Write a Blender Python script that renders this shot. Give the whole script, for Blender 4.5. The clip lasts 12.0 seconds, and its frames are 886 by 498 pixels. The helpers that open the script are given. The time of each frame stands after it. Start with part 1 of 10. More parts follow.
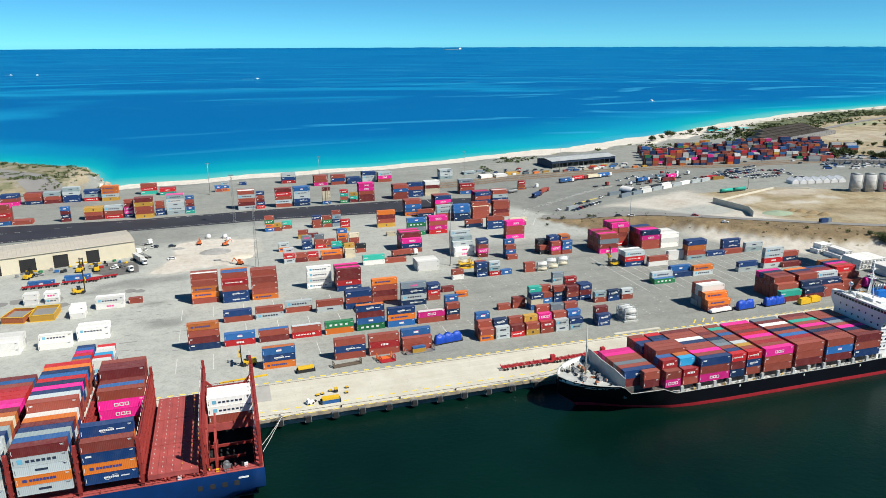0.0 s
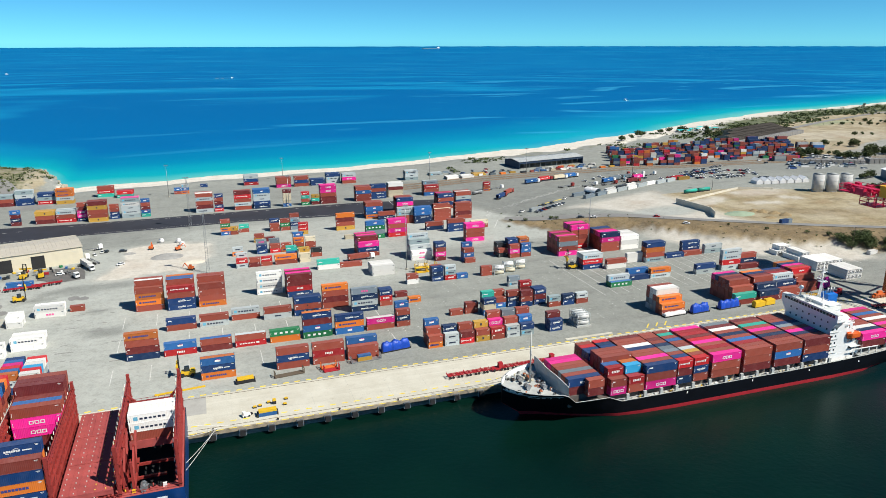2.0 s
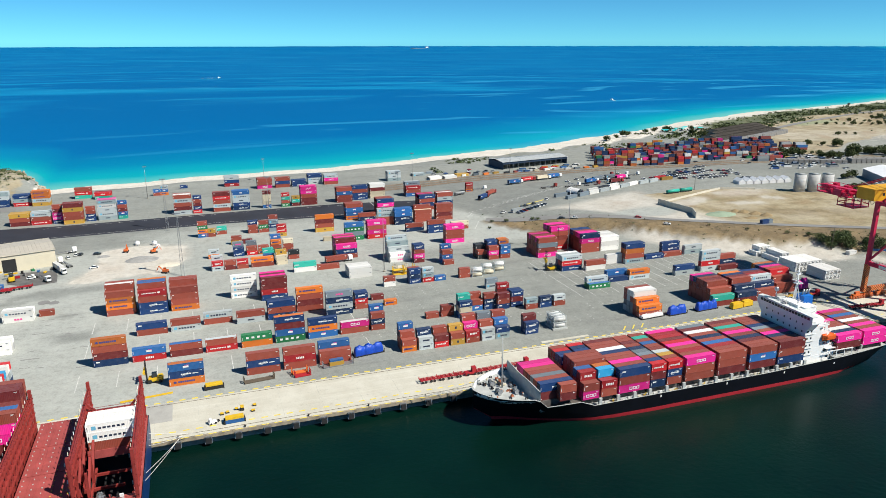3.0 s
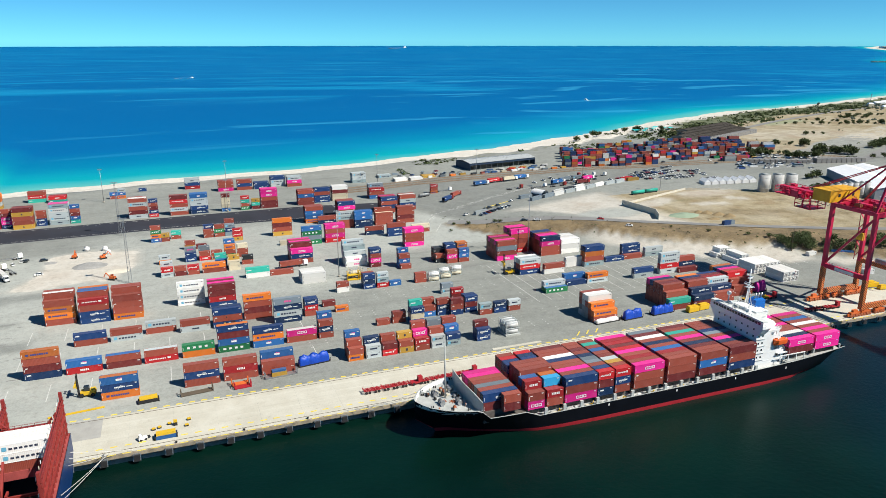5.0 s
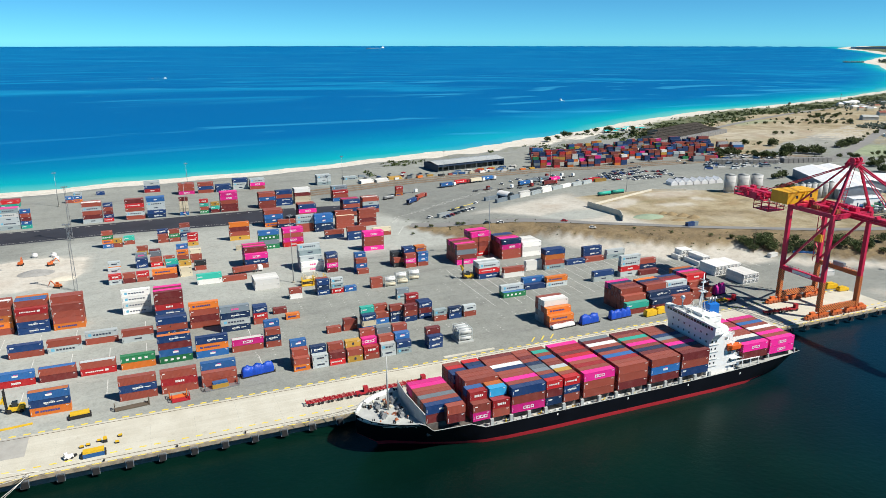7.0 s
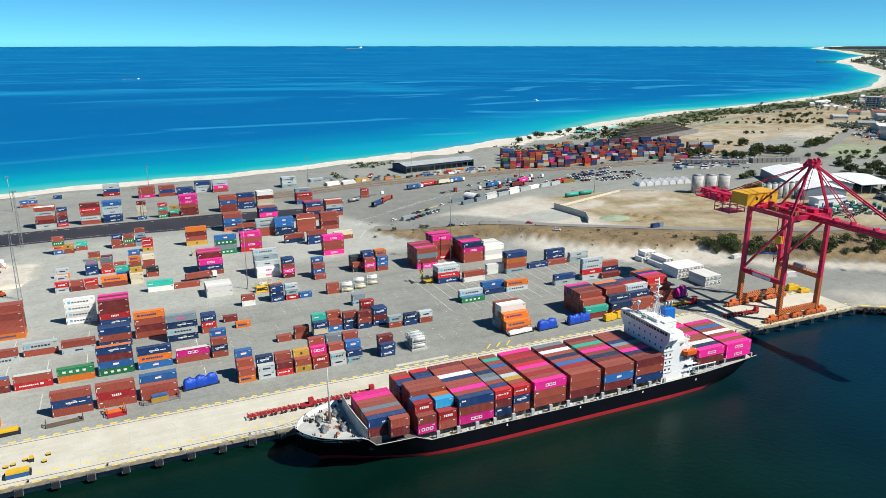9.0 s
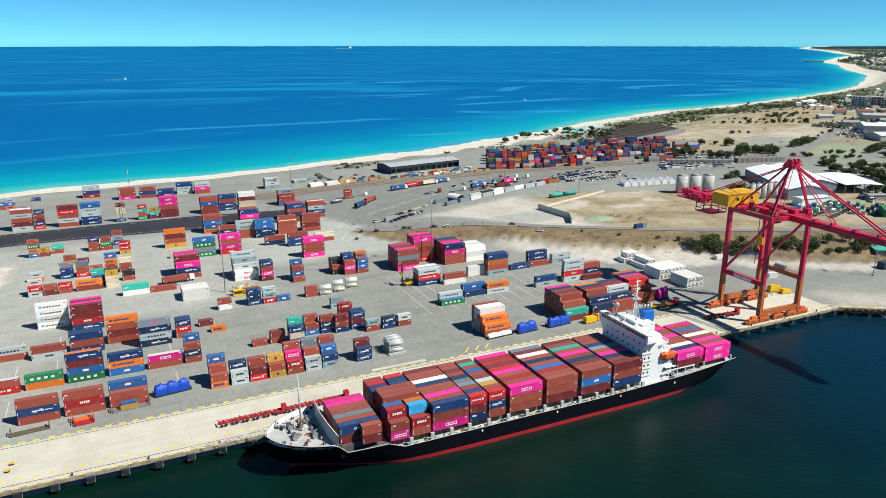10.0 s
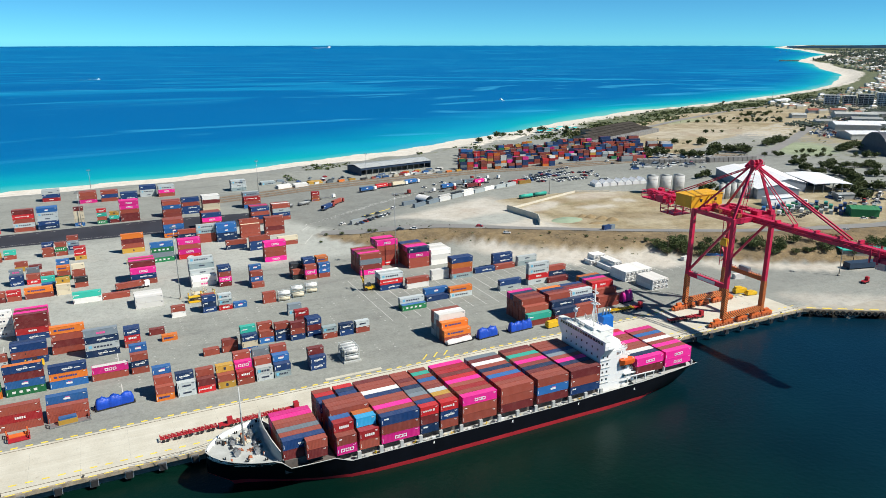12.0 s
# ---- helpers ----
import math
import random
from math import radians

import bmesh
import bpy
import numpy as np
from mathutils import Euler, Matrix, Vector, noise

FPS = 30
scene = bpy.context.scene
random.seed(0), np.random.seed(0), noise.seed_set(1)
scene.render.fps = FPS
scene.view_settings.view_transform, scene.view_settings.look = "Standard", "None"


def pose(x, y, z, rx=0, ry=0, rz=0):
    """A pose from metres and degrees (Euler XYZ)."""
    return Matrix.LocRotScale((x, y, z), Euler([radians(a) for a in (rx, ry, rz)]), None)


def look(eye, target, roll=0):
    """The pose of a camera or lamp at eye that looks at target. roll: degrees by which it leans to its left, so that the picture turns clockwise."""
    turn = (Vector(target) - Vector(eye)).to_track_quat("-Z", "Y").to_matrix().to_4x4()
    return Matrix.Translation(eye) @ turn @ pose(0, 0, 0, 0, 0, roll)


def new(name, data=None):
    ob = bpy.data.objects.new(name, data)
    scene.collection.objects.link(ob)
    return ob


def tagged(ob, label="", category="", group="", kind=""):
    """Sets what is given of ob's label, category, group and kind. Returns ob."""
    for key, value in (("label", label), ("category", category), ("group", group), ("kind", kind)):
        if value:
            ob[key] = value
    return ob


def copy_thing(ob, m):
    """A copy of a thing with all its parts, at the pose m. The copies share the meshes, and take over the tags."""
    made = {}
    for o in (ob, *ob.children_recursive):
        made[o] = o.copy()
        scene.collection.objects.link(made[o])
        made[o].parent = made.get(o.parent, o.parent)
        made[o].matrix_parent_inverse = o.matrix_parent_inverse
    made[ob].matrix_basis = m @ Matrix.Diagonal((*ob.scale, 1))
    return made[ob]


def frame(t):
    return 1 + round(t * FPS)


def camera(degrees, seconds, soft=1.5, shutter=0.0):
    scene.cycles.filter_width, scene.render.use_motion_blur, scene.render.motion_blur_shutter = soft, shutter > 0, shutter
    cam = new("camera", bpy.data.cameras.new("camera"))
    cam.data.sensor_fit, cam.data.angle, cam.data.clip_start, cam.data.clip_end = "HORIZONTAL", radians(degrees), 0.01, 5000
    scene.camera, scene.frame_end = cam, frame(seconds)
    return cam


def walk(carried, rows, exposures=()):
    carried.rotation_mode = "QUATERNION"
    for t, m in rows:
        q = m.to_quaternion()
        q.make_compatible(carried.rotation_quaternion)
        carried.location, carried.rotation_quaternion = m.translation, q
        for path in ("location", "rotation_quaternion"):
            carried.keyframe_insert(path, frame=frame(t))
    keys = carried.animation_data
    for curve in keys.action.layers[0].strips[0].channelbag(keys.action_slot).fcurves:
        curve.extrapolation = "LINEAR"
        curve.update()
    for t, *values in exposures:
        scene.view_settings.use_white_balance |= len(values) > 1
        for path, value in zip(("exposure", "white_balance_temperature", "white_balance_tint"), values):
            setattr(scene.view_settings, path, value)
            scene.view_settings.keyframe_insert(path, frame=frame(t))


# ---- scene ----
cam = camera(63.7, 12.0, soft=0.75)
PATH = [
    (0, (0.00, 0.00, 118.66), (28.39, 91.77, 90.87), -0.20),
    (0.5, (3.84, 0.55, 118.84), (32.84, 92.12, 91.01), -0.18),
    (1, (7.69, 1.12, 119.00), (37.29, 92.48, 91.13), -0.15),
    (1.5, (11.52, 1.70, 119.13), (41.75, 92.85, 91.22), -0.13),
    (2, (15.36, 2.30, 119.24), (46.19, 93.23, 91.31), -0.11),
    (2.5, (19.18, 2.90, 119.33), (50.63, 93.61, 91.37), -0.10),
    (3, (22.98, 3.51, 119.39), (55.05, 94.01, 91.42), -0.08),
    (3.5, (26.77, 4.13, 119.44), (59.46, 94.40, 91.46), -0.07),
    (4, (30.54, 4.76, 119.47), (63.84, 94.80, 91.49), -0.05),
    (4.5, (34.28, 5.39, 119.49), (68.20, 95.20, 91.50), -0.04),
    (5, (38.00, 6.03, 119.50), (72.53, 95.60, 91.50), -0.03),
    (5.5, (41.68, 6.66, 119.49), (76.82, 96.00, 91.50), -0.02),
    (6, (45.34, 7.30, 119.47), (81.08, 96.40, 91.48), -0.02),
    (6.5, (48.95, 7.94, 119.44), (85.30, 96.80, 91.46), -0.01),
    (7, (52.53, 8.57, 119.41), (89.48, 97.19, 91.43), -0.00),
    (7.5, (56.06, 9.21, 119.37), (93.60, 97.57, 91.40), -0.00),
    (8, (59.55, 9.83, 119.33), (97.68, 97.94, 91.37), 0.00),
    (8.5, (62.98, 10.45, 119.29), (101.70, 98.31, 91.33), 0.00),
    (9, (66.36, 11.07, 119.25), (105.66, 98.67, 91.29), 0.00),
    (9.5, (69.69, 11.67, 119.21), (109.56, 99.01, 91.25), 0.00),
    (10, (72.95, 12.26, 119.18), (113.38, 99.35, 91.21), -0.00),
    (10.5, (76.16, 12.85, 119.15), (117.14, 99.67, 91.17), -0.01),
    (11, (79.29, 13.41, 119.12), (120.83, 99.97, 91.14), -0.01),
    (11.5, (82.36, 13.97, 119.11), (124.43, 100.26, 91.11), -0.02),
    (12, (85.35, 14.51, 119.11), (127.95, 100.53, 91.08), -0.03),
]
walk(cam, [(t, look(eye, target, roll)) for t, eye, target, roll in PATH])

# ---- world, sun, exposure ----
SUN_TO = Vector((0.615, -0.64, 1.0)).normalized()
world = bpy.data.worlds.new("world")
scene.world = world
world.use_nodes = True
wn = world.node_tree.nodes
sky = wn.new("ShaderNodeTexSky")
sky.sky_type, sky.sun_disc = "NISHITA", False
sky.sun_elevation, sky.sun_rotation = math.asin(SUN_TO.z), math.atan2(SUN_TO.x, SUN_TO.y)
sky.air_density, sky.dust_density, sky.ozone_density = 0.42, 0.0, 4.0
wn["Background"].inputs[1].default_value = 0.066
clear = wn.new("ShaderNodeMix")
clear.data_type, clear.blend_type = "RGBA", "MULTIPLY"
clear.inputs[0].default_value, clear.inputs[7].default_value = 1.0, (0.47, 1.225, 1.37, 1)
world.node_tree.links.new(sky.outputs[0], clear.inputs[6])
world.node_tree.links.new(clear.outputs[2], wn["Background"].inputs[0])
sun = new("sun", bpy.data.lights.new("sun", "SUN"))
sun.data.energy, sun.data.angle, sun.data.color = 5.0, radians(0.53), (1.0, 0.962, 0.875)
sun.matrix_world = look(tuple(SUN_TO * 500), (0, 0, 0))
scene.view_settings.exposure = 0.36

# ---- mesh helpers ----
rng = random.Random(7)


def box(bm, x0, x1, y0, y1, z0, z1, mi=0):
    v = [bm.verts.new(p) for p in ((x0, y0, z0), (x1, y0, z0), (x1, y1, z0), (x0, y1, z0), (x0, y0, z1), (x1, y0, z1), (x1, y1, z1), (x0, y1, z1))]
    for f in ((3, 2, 1, 0), (4, 5, 6, 7), (0, 1, 5, 4), (1, 2, 6, 5), (2, 3, 7, 6), (3, 0, 4, 7)):
        bm.faces.new([v[i] for i in f]).material_index = mi


def quad(bm, pts, mi=0):
    bm.faces.new([bm.verts.new(p) for p in pts]).material_index = mi


def prism(bm, outline, z0, z1, mi=0):
    """An upright block over a plan outline, counter-clockwise."""
    lo, hi = [bm.verts.new((x, y, z0)) for x, y in outline], [bm.verts.new((x, y, z1)) for x, y in outline]
    n = len(outline)
    bm.faces.new(hi).material_index = mi
    bm.faces.new(lo[::-1]).material_index = mi
    for i in range(n):
        bm.faces.new((lo[i], lo[(i + 1) % n], hi[(i + 1) % n], hi[i])).material_index = mi


def beam(bm, p, q, w, h=None, mi=0):
    """A square bar from p to q."""
    p, q = Vector(p), Vector(q)
    d = (q - p).normalized()
    s = d.cross(Vector((0, 0, 1)))
    s = s.normalized() if s.length > 1e-4 else Vector((1, 0, 0))
    u = s.cross(d)
    s, u = s * w / 2, u * (h or w) / 2
    a = [bm.verts.new(o + k) for o in (p, q) for k in (-s - u, s - u, s + u, -s + u)]
    for f in ((3, 2, 1, 0), (4, 5, 6, 7), (0, 1, 5, 4), (1, 2, 6, 5), (2, 3, 7, 6), (3, 0, 4, 7)):
        bm.faces.new([a[i] for i in f]).material_index = mi


def tube(bm, p, q, r, r2=None, seg=10, mi=0):
    """A round bar or drum from p to q."""
    p, q = Vector(p), Vector(q)
    d = (q - p).normalized()
    s = d.orthogonal().normalized()
    u = d.cross(s)
    r2 = r if r2 is None else r2
    rings = []
    for o, k in ((p, r), (q, r2)):
        rings.append([bm.verts.new(o + (s * math.cos(a) + u * math.sin(a)) * k) for a in (2 * math.pi * i / seg for i in range(seg))])
    bm.faces.new(rings[0][::-1]).material_index = mi
    bm.faces.new(rings[1]).material_index = mi
    for i in range(seg):
        f = bm.faces.new((rings[0][i], rings[0][(i + 1) % seg], rings[1][(i + 1) % seg], rings[1][i]))
        f.material_index, f.smooth = mi, True


def to_mesh(name, bm, *mats):
    me = bpy.data.meshes.new(name)
    bm.normal_update()
    bm.to_mesh(me)
    bm.free()
    for m in mats:
        me.materials.append(m)
    return me


def part(name, bm, material, parent, label=""):
    mats = material if isinstance(material, (list, tuple)) else [material]
    ob = new(name, to_mesh(name, bm, *mats))
    ob.parent = parent
    return tagged(ob, label)


def thing(name, label, category, at=(0, 0, 0), turn=0.0, group="", kind=""):
    """An empty at a thing's base, which parents its parts."""
    ob = new(name)
    ob.empty_display_size = 0.2
    ob.matrix_world = pose(*at, 0, 0, turn)
    return tagged(ob, label, category, group, kind)


def structure(name, bm, material, label, category):
    mats = material if isinstance(material, (list, tuple)) else [material]
    return tagged(new(name, to_mesh(name, bm, *mats)), label, category, "", "structure")


# ---- materials ----
def blank(name):
    m = bpy.data.materials.new(name)
    m.use_nodes = True
    return m, m.node_tree.nodes, m.node_tree.links, m.node_tree.nodes["Principled BSDF"]


def noise_node(nodes, links, vec, scale, detail=4.0, rough=0.6):
    n = nodes.new("ShaderNodeTexNoise")
    n.inputs["Scale"].default_value, n.inputs["Detail"].default_value, n.inputs["Roughness"].default_value = scale, detail, rough
    links.new(vec, n.inputs["Vector"])
    return n


def ramp(nodes, links, fac, *stops):
    r = nodes.new("ShaderNodeValToRGB")
    while len(r.color_ramp.elements) < len(stops):
        r.color_ramp.elements.new(0.5)
    for e, (p, c) in zip(r.color_ramp.elements, stops):
        e.position, e.color = p, (*c, 1) if len(c) == 3 else c
    links.new(fac, r.inputs[0])
    return r


def mixed(nodes, links, fac, a, b, mode="MIX"):
    n = nodes.new("ShaderNodeMix")
    n.data_type, n.blend_type = "RGBA", mode
    for i, v in ((0, fac), (6, a), (7, b)):
        if isinstance(v, (int, float)):
            n.inputs[i].default_value = v
        elif isinstance(v, tuple):
            n.inputs[i].default_value = (*v, 1)
        else:
            links.new(v, n.inputs[i])
    return n.outputs[2]


def place_vec(nodes, links, scale=(1, 1, 1)):
    g = nodes.new("ShaderNodeNewGeometry")
    m = nodes.new("ShaderNodeMapping")
    m.inputs["Scale"].default_value = scale
    links.new(g.outputs["Position"], m.inputs["Vector"])
    return m.outputs[0]


def surface(name, colour, rough=0.6, metal=0.0, vary=0.25, fine=6.0, coarse=0.3, bump=0.02, spec=0.4):
    """A plain worn surface: grain and patches at two scales, fine relief."""
    m, n, l, p = blank(name)
    v = place_vec(n, l)
    a, b = noise_node(n, l, v, coarse), noise_node(n, l, v, fine)
    lo, hi = tuple(c * (1 - vary) for c in colour), tuple(min(1, c * (1 + vary)) for c in colour)
    c1 = ramp(n, l, a.outputs[0], (0.3, lo), (0.7, hi)).outputs[0]
    c2 = mixed(n, l, 0.35, c1, ramp(n, l, b.outputs[0], (0.3, lo), (0.7, hi)).outputs[0])
    l.new(c2, p.inputs["Base Color"])
    p.inputs["Roughness"].default_value, p.inputs["Metallic"].default_value, p.inputs["Specular IOR Level"].default_value = rough, metal, spec
    if bump:
        bn = n.new("ShaderNodeBump")
        bn.inputs["Strength"].default_value, bn.inputs["Distance"].default_value = 0.4, bump
        l.new(b.outputs[0], bn.inputs["Height"])
        l.new(bn.outputs[0], p.inputs["Normal"])
    return m


def paint(name, colour, rough=0.5, rust=0.45, jitter=0.25, other=None):
    """Weathered enamel on steel: each box a little different, faded patches, rust streaks that run down."""
    m, n, l, p = blank(name)
    info = n.new("ShaderNodeObjectInfo")
    hsv = n.new("ShaderNodeHueSaturation")
    hsv.inputs["Color"].default_value = (*colour, 1)
    if other:
        tone = ramp(n, l, info.outputs["Random"], (0.0, other), (0.20, other), (0.30, colour), (1.0, tuple(c * 1.12 for c in colour)))
        l.new(tone.outputs[0], hsv.inputs["Color"])
    val = n.new("ShaderNodeMapRange")
    val.inputs["To Min"].default_value, val.inputs["To Max"].default_value = 1 - jitter, 1 + jitter
    l.new(info.outputs["Random"], val.inputs["Value"])
    l.new(val.outputs[0], hsv.inputs["Value"])
    v = place_vec(n, l)
    fade = noise_node(n, l, v, 0.5, 3.0)
    pale = tuple(min(1, c * 0.8 + 0.09) for c in colour)
    c1 = mixed(n, l, ramp(n, l, fade.outputs[0], (0.45, (0, 0, 0)), (0.85, (0.28, 0.28, 0.28))).outputs[0], hsv.outputs[0], pale)
    streak = noise_node(n, l, place_vec(n, l, (2.2, 2.2, 0.25)), 1.0, 5.0, 0.7)
    mask = ramp(n, l, streak.outputs[0], (0.60, (0, 0, 0)), (0.78, (rust, rust, rust)))
    c2 = mixed(n, l, mask.outputs[0], c1, tuple(0.35 * c + k for c, k in zip(colour, (0.07, 0.035, 0.02))))
    # sun-bleached, dusty roofs
    geo = n.new("ShaderNodeNewGeometry")
    axis = n.new("ShaderNodeSeparateXYZ")
    l.new(geo.outputs["Normal"], axis.inputs[0])
    dust = noise_node(n, l, v, 0.9, 5.0, 0.7)
    up = n.new("ShaderNodeMath")
    up.operation = "MULTIPLY"
    l.new(ramp(n, l, axis.outputs["Z"], (0.6, (0, 0, 0)), (0.95, (1, 1, 1))).outputs[0], up.inputs[0])
    l.new(ramp(n, l, dust.outputs[0], (0.3, (0.02, 0.02, 0.02)), (0.7, (0.17, 0.17, 0.17))).outputs[0], up.inputs[1])
    c2 = mixed(n, l, up.outputs[0], c2, tuple(0.45 * k + 0.55 * g for k, g in zip(colour, (0.50, 0.44, 0.40))))
    l.new(c2, p.inputs["Base Color"])
    p.inputs["Roughness"].default_value, p.inputs["Specular IOR Level"].default_value = rough, 0.3
    return m


def with_attr(nodes, name):
    a = nodes.new("ShaderNodeAttribute")
    a.attribute_name = name
    return a.outputs["Fac"]


def ground_material():
    m, n, l, p = blank("ground_surface")
    v = place_vec(n, l)
    big, mid, fine = noise_node(n, l, v, 0.012, 5.0), noise_node(n, l, v, 0.09, 5.0, 0.65), noise_node(n, l, v, 1.3, 3.0)
    tar = ramp(n, l, mid.outputs[0], (0.28, (0.186, 0.198, 0.180)), (0.5, (0.234, 0.248, 0.226)), (0.75, (0.277, 0.292, 0.264))).outputs[0]
    tar = mixed(n, l, 0.35, tar, ramp(n, l, big.outputs[0], (0.35, (0.182, 0.192, 0.176)), (0.65, (0.297, 0.312, 0.281))).outputs[0])
    # tyre-darkened lanes and oil stains along the rows
    lane = noise_node(n, l, place_vec(n, l, (0.02, 0.16, 1)), 1.0, 4.0, 0.6)
    tar = mixed(n, l, ramp(n, l, lane.outputs[0], (0.52, (0, 0, 0)), (0.72, (0.55, 0.55, 0.55))).outputs[0], tar, (0.135, 0.137, 0.133))
    pave = mixed(n, l, with_attr(n, "pale"), tar, ramp(n, l, mid.outputs[0], (0.3, (0.332, 0.348, 0.318)), (0.7, (0.424, 0.44, 0.405))).outputs[0])
    worn = n.new("ShaderNodeMath")
    worn.operation = "MULTIPLY"
    worn.inputs[1].default_value = 1.05
    l.new(with_attr(n, "dark"), worn.inputs[0])
    pave = mixed(n, l, worn.outputs[0], pave, ramp(n, l, mid.outputs[0], (0.3, (0.150, 0.160, 0.149)), (0.7, (0.207, 0.22, 0.203))).outputs[0])
    spot = noise_node(n, l, place_vec(n, l, (0.16, 0.34, 1)), 1.0, 6.0, 0.75)
    pave = mixed(n, l, ramp(n, l, spot.outputs[0], (0.60, (0, 0, 0)), (0.72, (0.55, 0.55, 0.55))).outputs[0], pave, (0.10, 0.098, 0.092))
    pave = mixed(n, l, ramp(n, l, spot.outputs[0], (0.26, (0.5, 0.5, 0.5)), (0.38, (0, 0, 0))).outputs[0], pave, (0.46, 0.45, 0.42))
    sand = ramp(n, l, mid.outputs[0], (0.25, (0.56, 0.505, 0.415)), (0.5, (0.70, 0.652, 0.565)), (0.8, (0.79, 0.757, 0.68))).outputs[0]
    grass = ramp(n, l, mid.outputs[0], (0.25, (0.15, 0.116, 0.056)), (0.45, (0.275, 0.217, 0.116)), (0.6, (0.36, 0.298, 0.18)), (0.8, (0.45, 0.40, 0.285))).outputs[0]
    plot = noise_node(n, l, v, 0.028, 5.0, 0.62)
    grass = mixed(n, l, ramp(n, l, plot.outputs[0], (0.50, (0, 0, 0)), (0.62, (0.6, 0.6, 0.6))).outputs[0], grass, (0.46, 0.40, 0.285))
    grass = mixed(n, l, ramp(n, l, plot.outputs[0], (0.34, (0.7, 0.7, 0.7)), (0.44, (0, 0, 0))).outputs[0], grass, (0.27, 0.185, 0.09))
    weed = noise_node(n, l, place_vec(n, l, (0.013, 0.034, 1)), 1.0, 6.0, 0.68)
    grass = mixed(n, l, ramp(n, l, weed.outputs[0], (0.54, (0, 0, 0)), (0.66, (0.4, 0.4, 0.4))).outputs[0], grass, (0.165, 0.165, 0.075))
    grass = mixed(n, l, ramp(n, l, weed.outputs[0], (0.32, (0.3, 0.3, 0.3)), (0.42, (0, 0, 0))).outputs[0], grass, (0.40, 0.375, 0.31))
    scrub = ramp(n, l, mid.outputs[0], (0.3, (0.035, 0.055, 0.018)), (0.55, (0.085, 0.105, 0.038)), (0.78, (0.20, 0.18, 0.095))).outputs[0]
    c = pave
    for key, other in (("sand", sand), ("grass", grass), ("scrub", scrub)):
        wobble = n.new("ShaderNodeMath")
        wobble.operation = "MULTIPLY_ADD"
        l.new(mid.outputs[0], wobble.inputs[0])
        wobble.inputs[1].default_value = 0.9
        l.new(with_attr(n, key), wobble.inputs[2])
        edge = ramp(n, l, wobble.outputs[0], (0.82, (0, 0, 0)), (1.02, (1, 1, 1)))
        c = mixed(n, l, edge.outputs[0], c, other)
    dust = ramp(n, l, mid.outputs[0], (0.3, (0.45, 0.41, 0.345)), (0.5, (0.52, 0.485, 0.42)), (0.7, (0.58, 0.55, 0.49))).outputs[0]
    dust = mixed(n, l, ramp(n, l, plot.outputs[0], (0.36, (0.4, 0.4, 0.4)), (0.48, (0, 0, 0))).outputs[0], dust, (0.38, 0.29, 0.215))
    c = mixed(n, l, with_attr(n, "dirt"), c, dust)
    turf = ramp(n, l, mid.outputs[0], (0.3, (0.080, 0.053, 0.019)), (0.5, (0.155, 0.104, 0.042)), (0.7, (0.255, 0.178, 0.08))).outputs[0]
    clod = noise_node(n, l, v, 0.55, 6.0, 0.7)
    turf = mixed(n, l, ramp(n, l, clod.outputs[0], (0.52, (0, 0, 0)), (0.66, (0.5, 0.5, 0.5))).outputs[0], turf, (0.30, 0.21, 0.095))
    c = mixed(n, l, with_attr(n, "turf"), c, turf)
    lawn = ramp(n, l, mid.outputs[0], (0.3, (0.17, 0.23, 0.11)), (0.7, (0.34, 0.39, 0.24))).outputs[0]
    c = mixed(n, l, with_attr(n, "lawn"), c, lawn)
    tuft = noise_node(n, l, v, 0.38, 8.0, 0.72)
    c = mixed(n, l, 1.0, c, ramp(n, l, tuft.outputs[0], (0.28, (0.76, 0.75, 0.74)), (0.5, (1, 1, 1)), (0.72, (1.12, 1.115, 1.10))).outputs[0], "MULTIPLY")
    l.new(mixed(n, l, 0.14, c, ramp(n, l, fine.outputs[0], (0.3, (0.12, 0.11, 0.1)), (0.7, (0.6, 0.58, 0.54))).outputs[0]), p.inputs["Base Color"])
    p.inputs["Roughness"].default_value, p.inputs["Specular IOR Level"].default_value = 0.9, 0.15
    bn = n.new("ShaderNodeBump")
    bn.inputs["Strength"].default_value, bn.inputs["Distance"].default_value = 0.3, 0.1
    l.new(fine.outputs[0], bn.inputs["Height"])
    l.new(bn.outputs[0], p.inputs["Normal"])
    return m


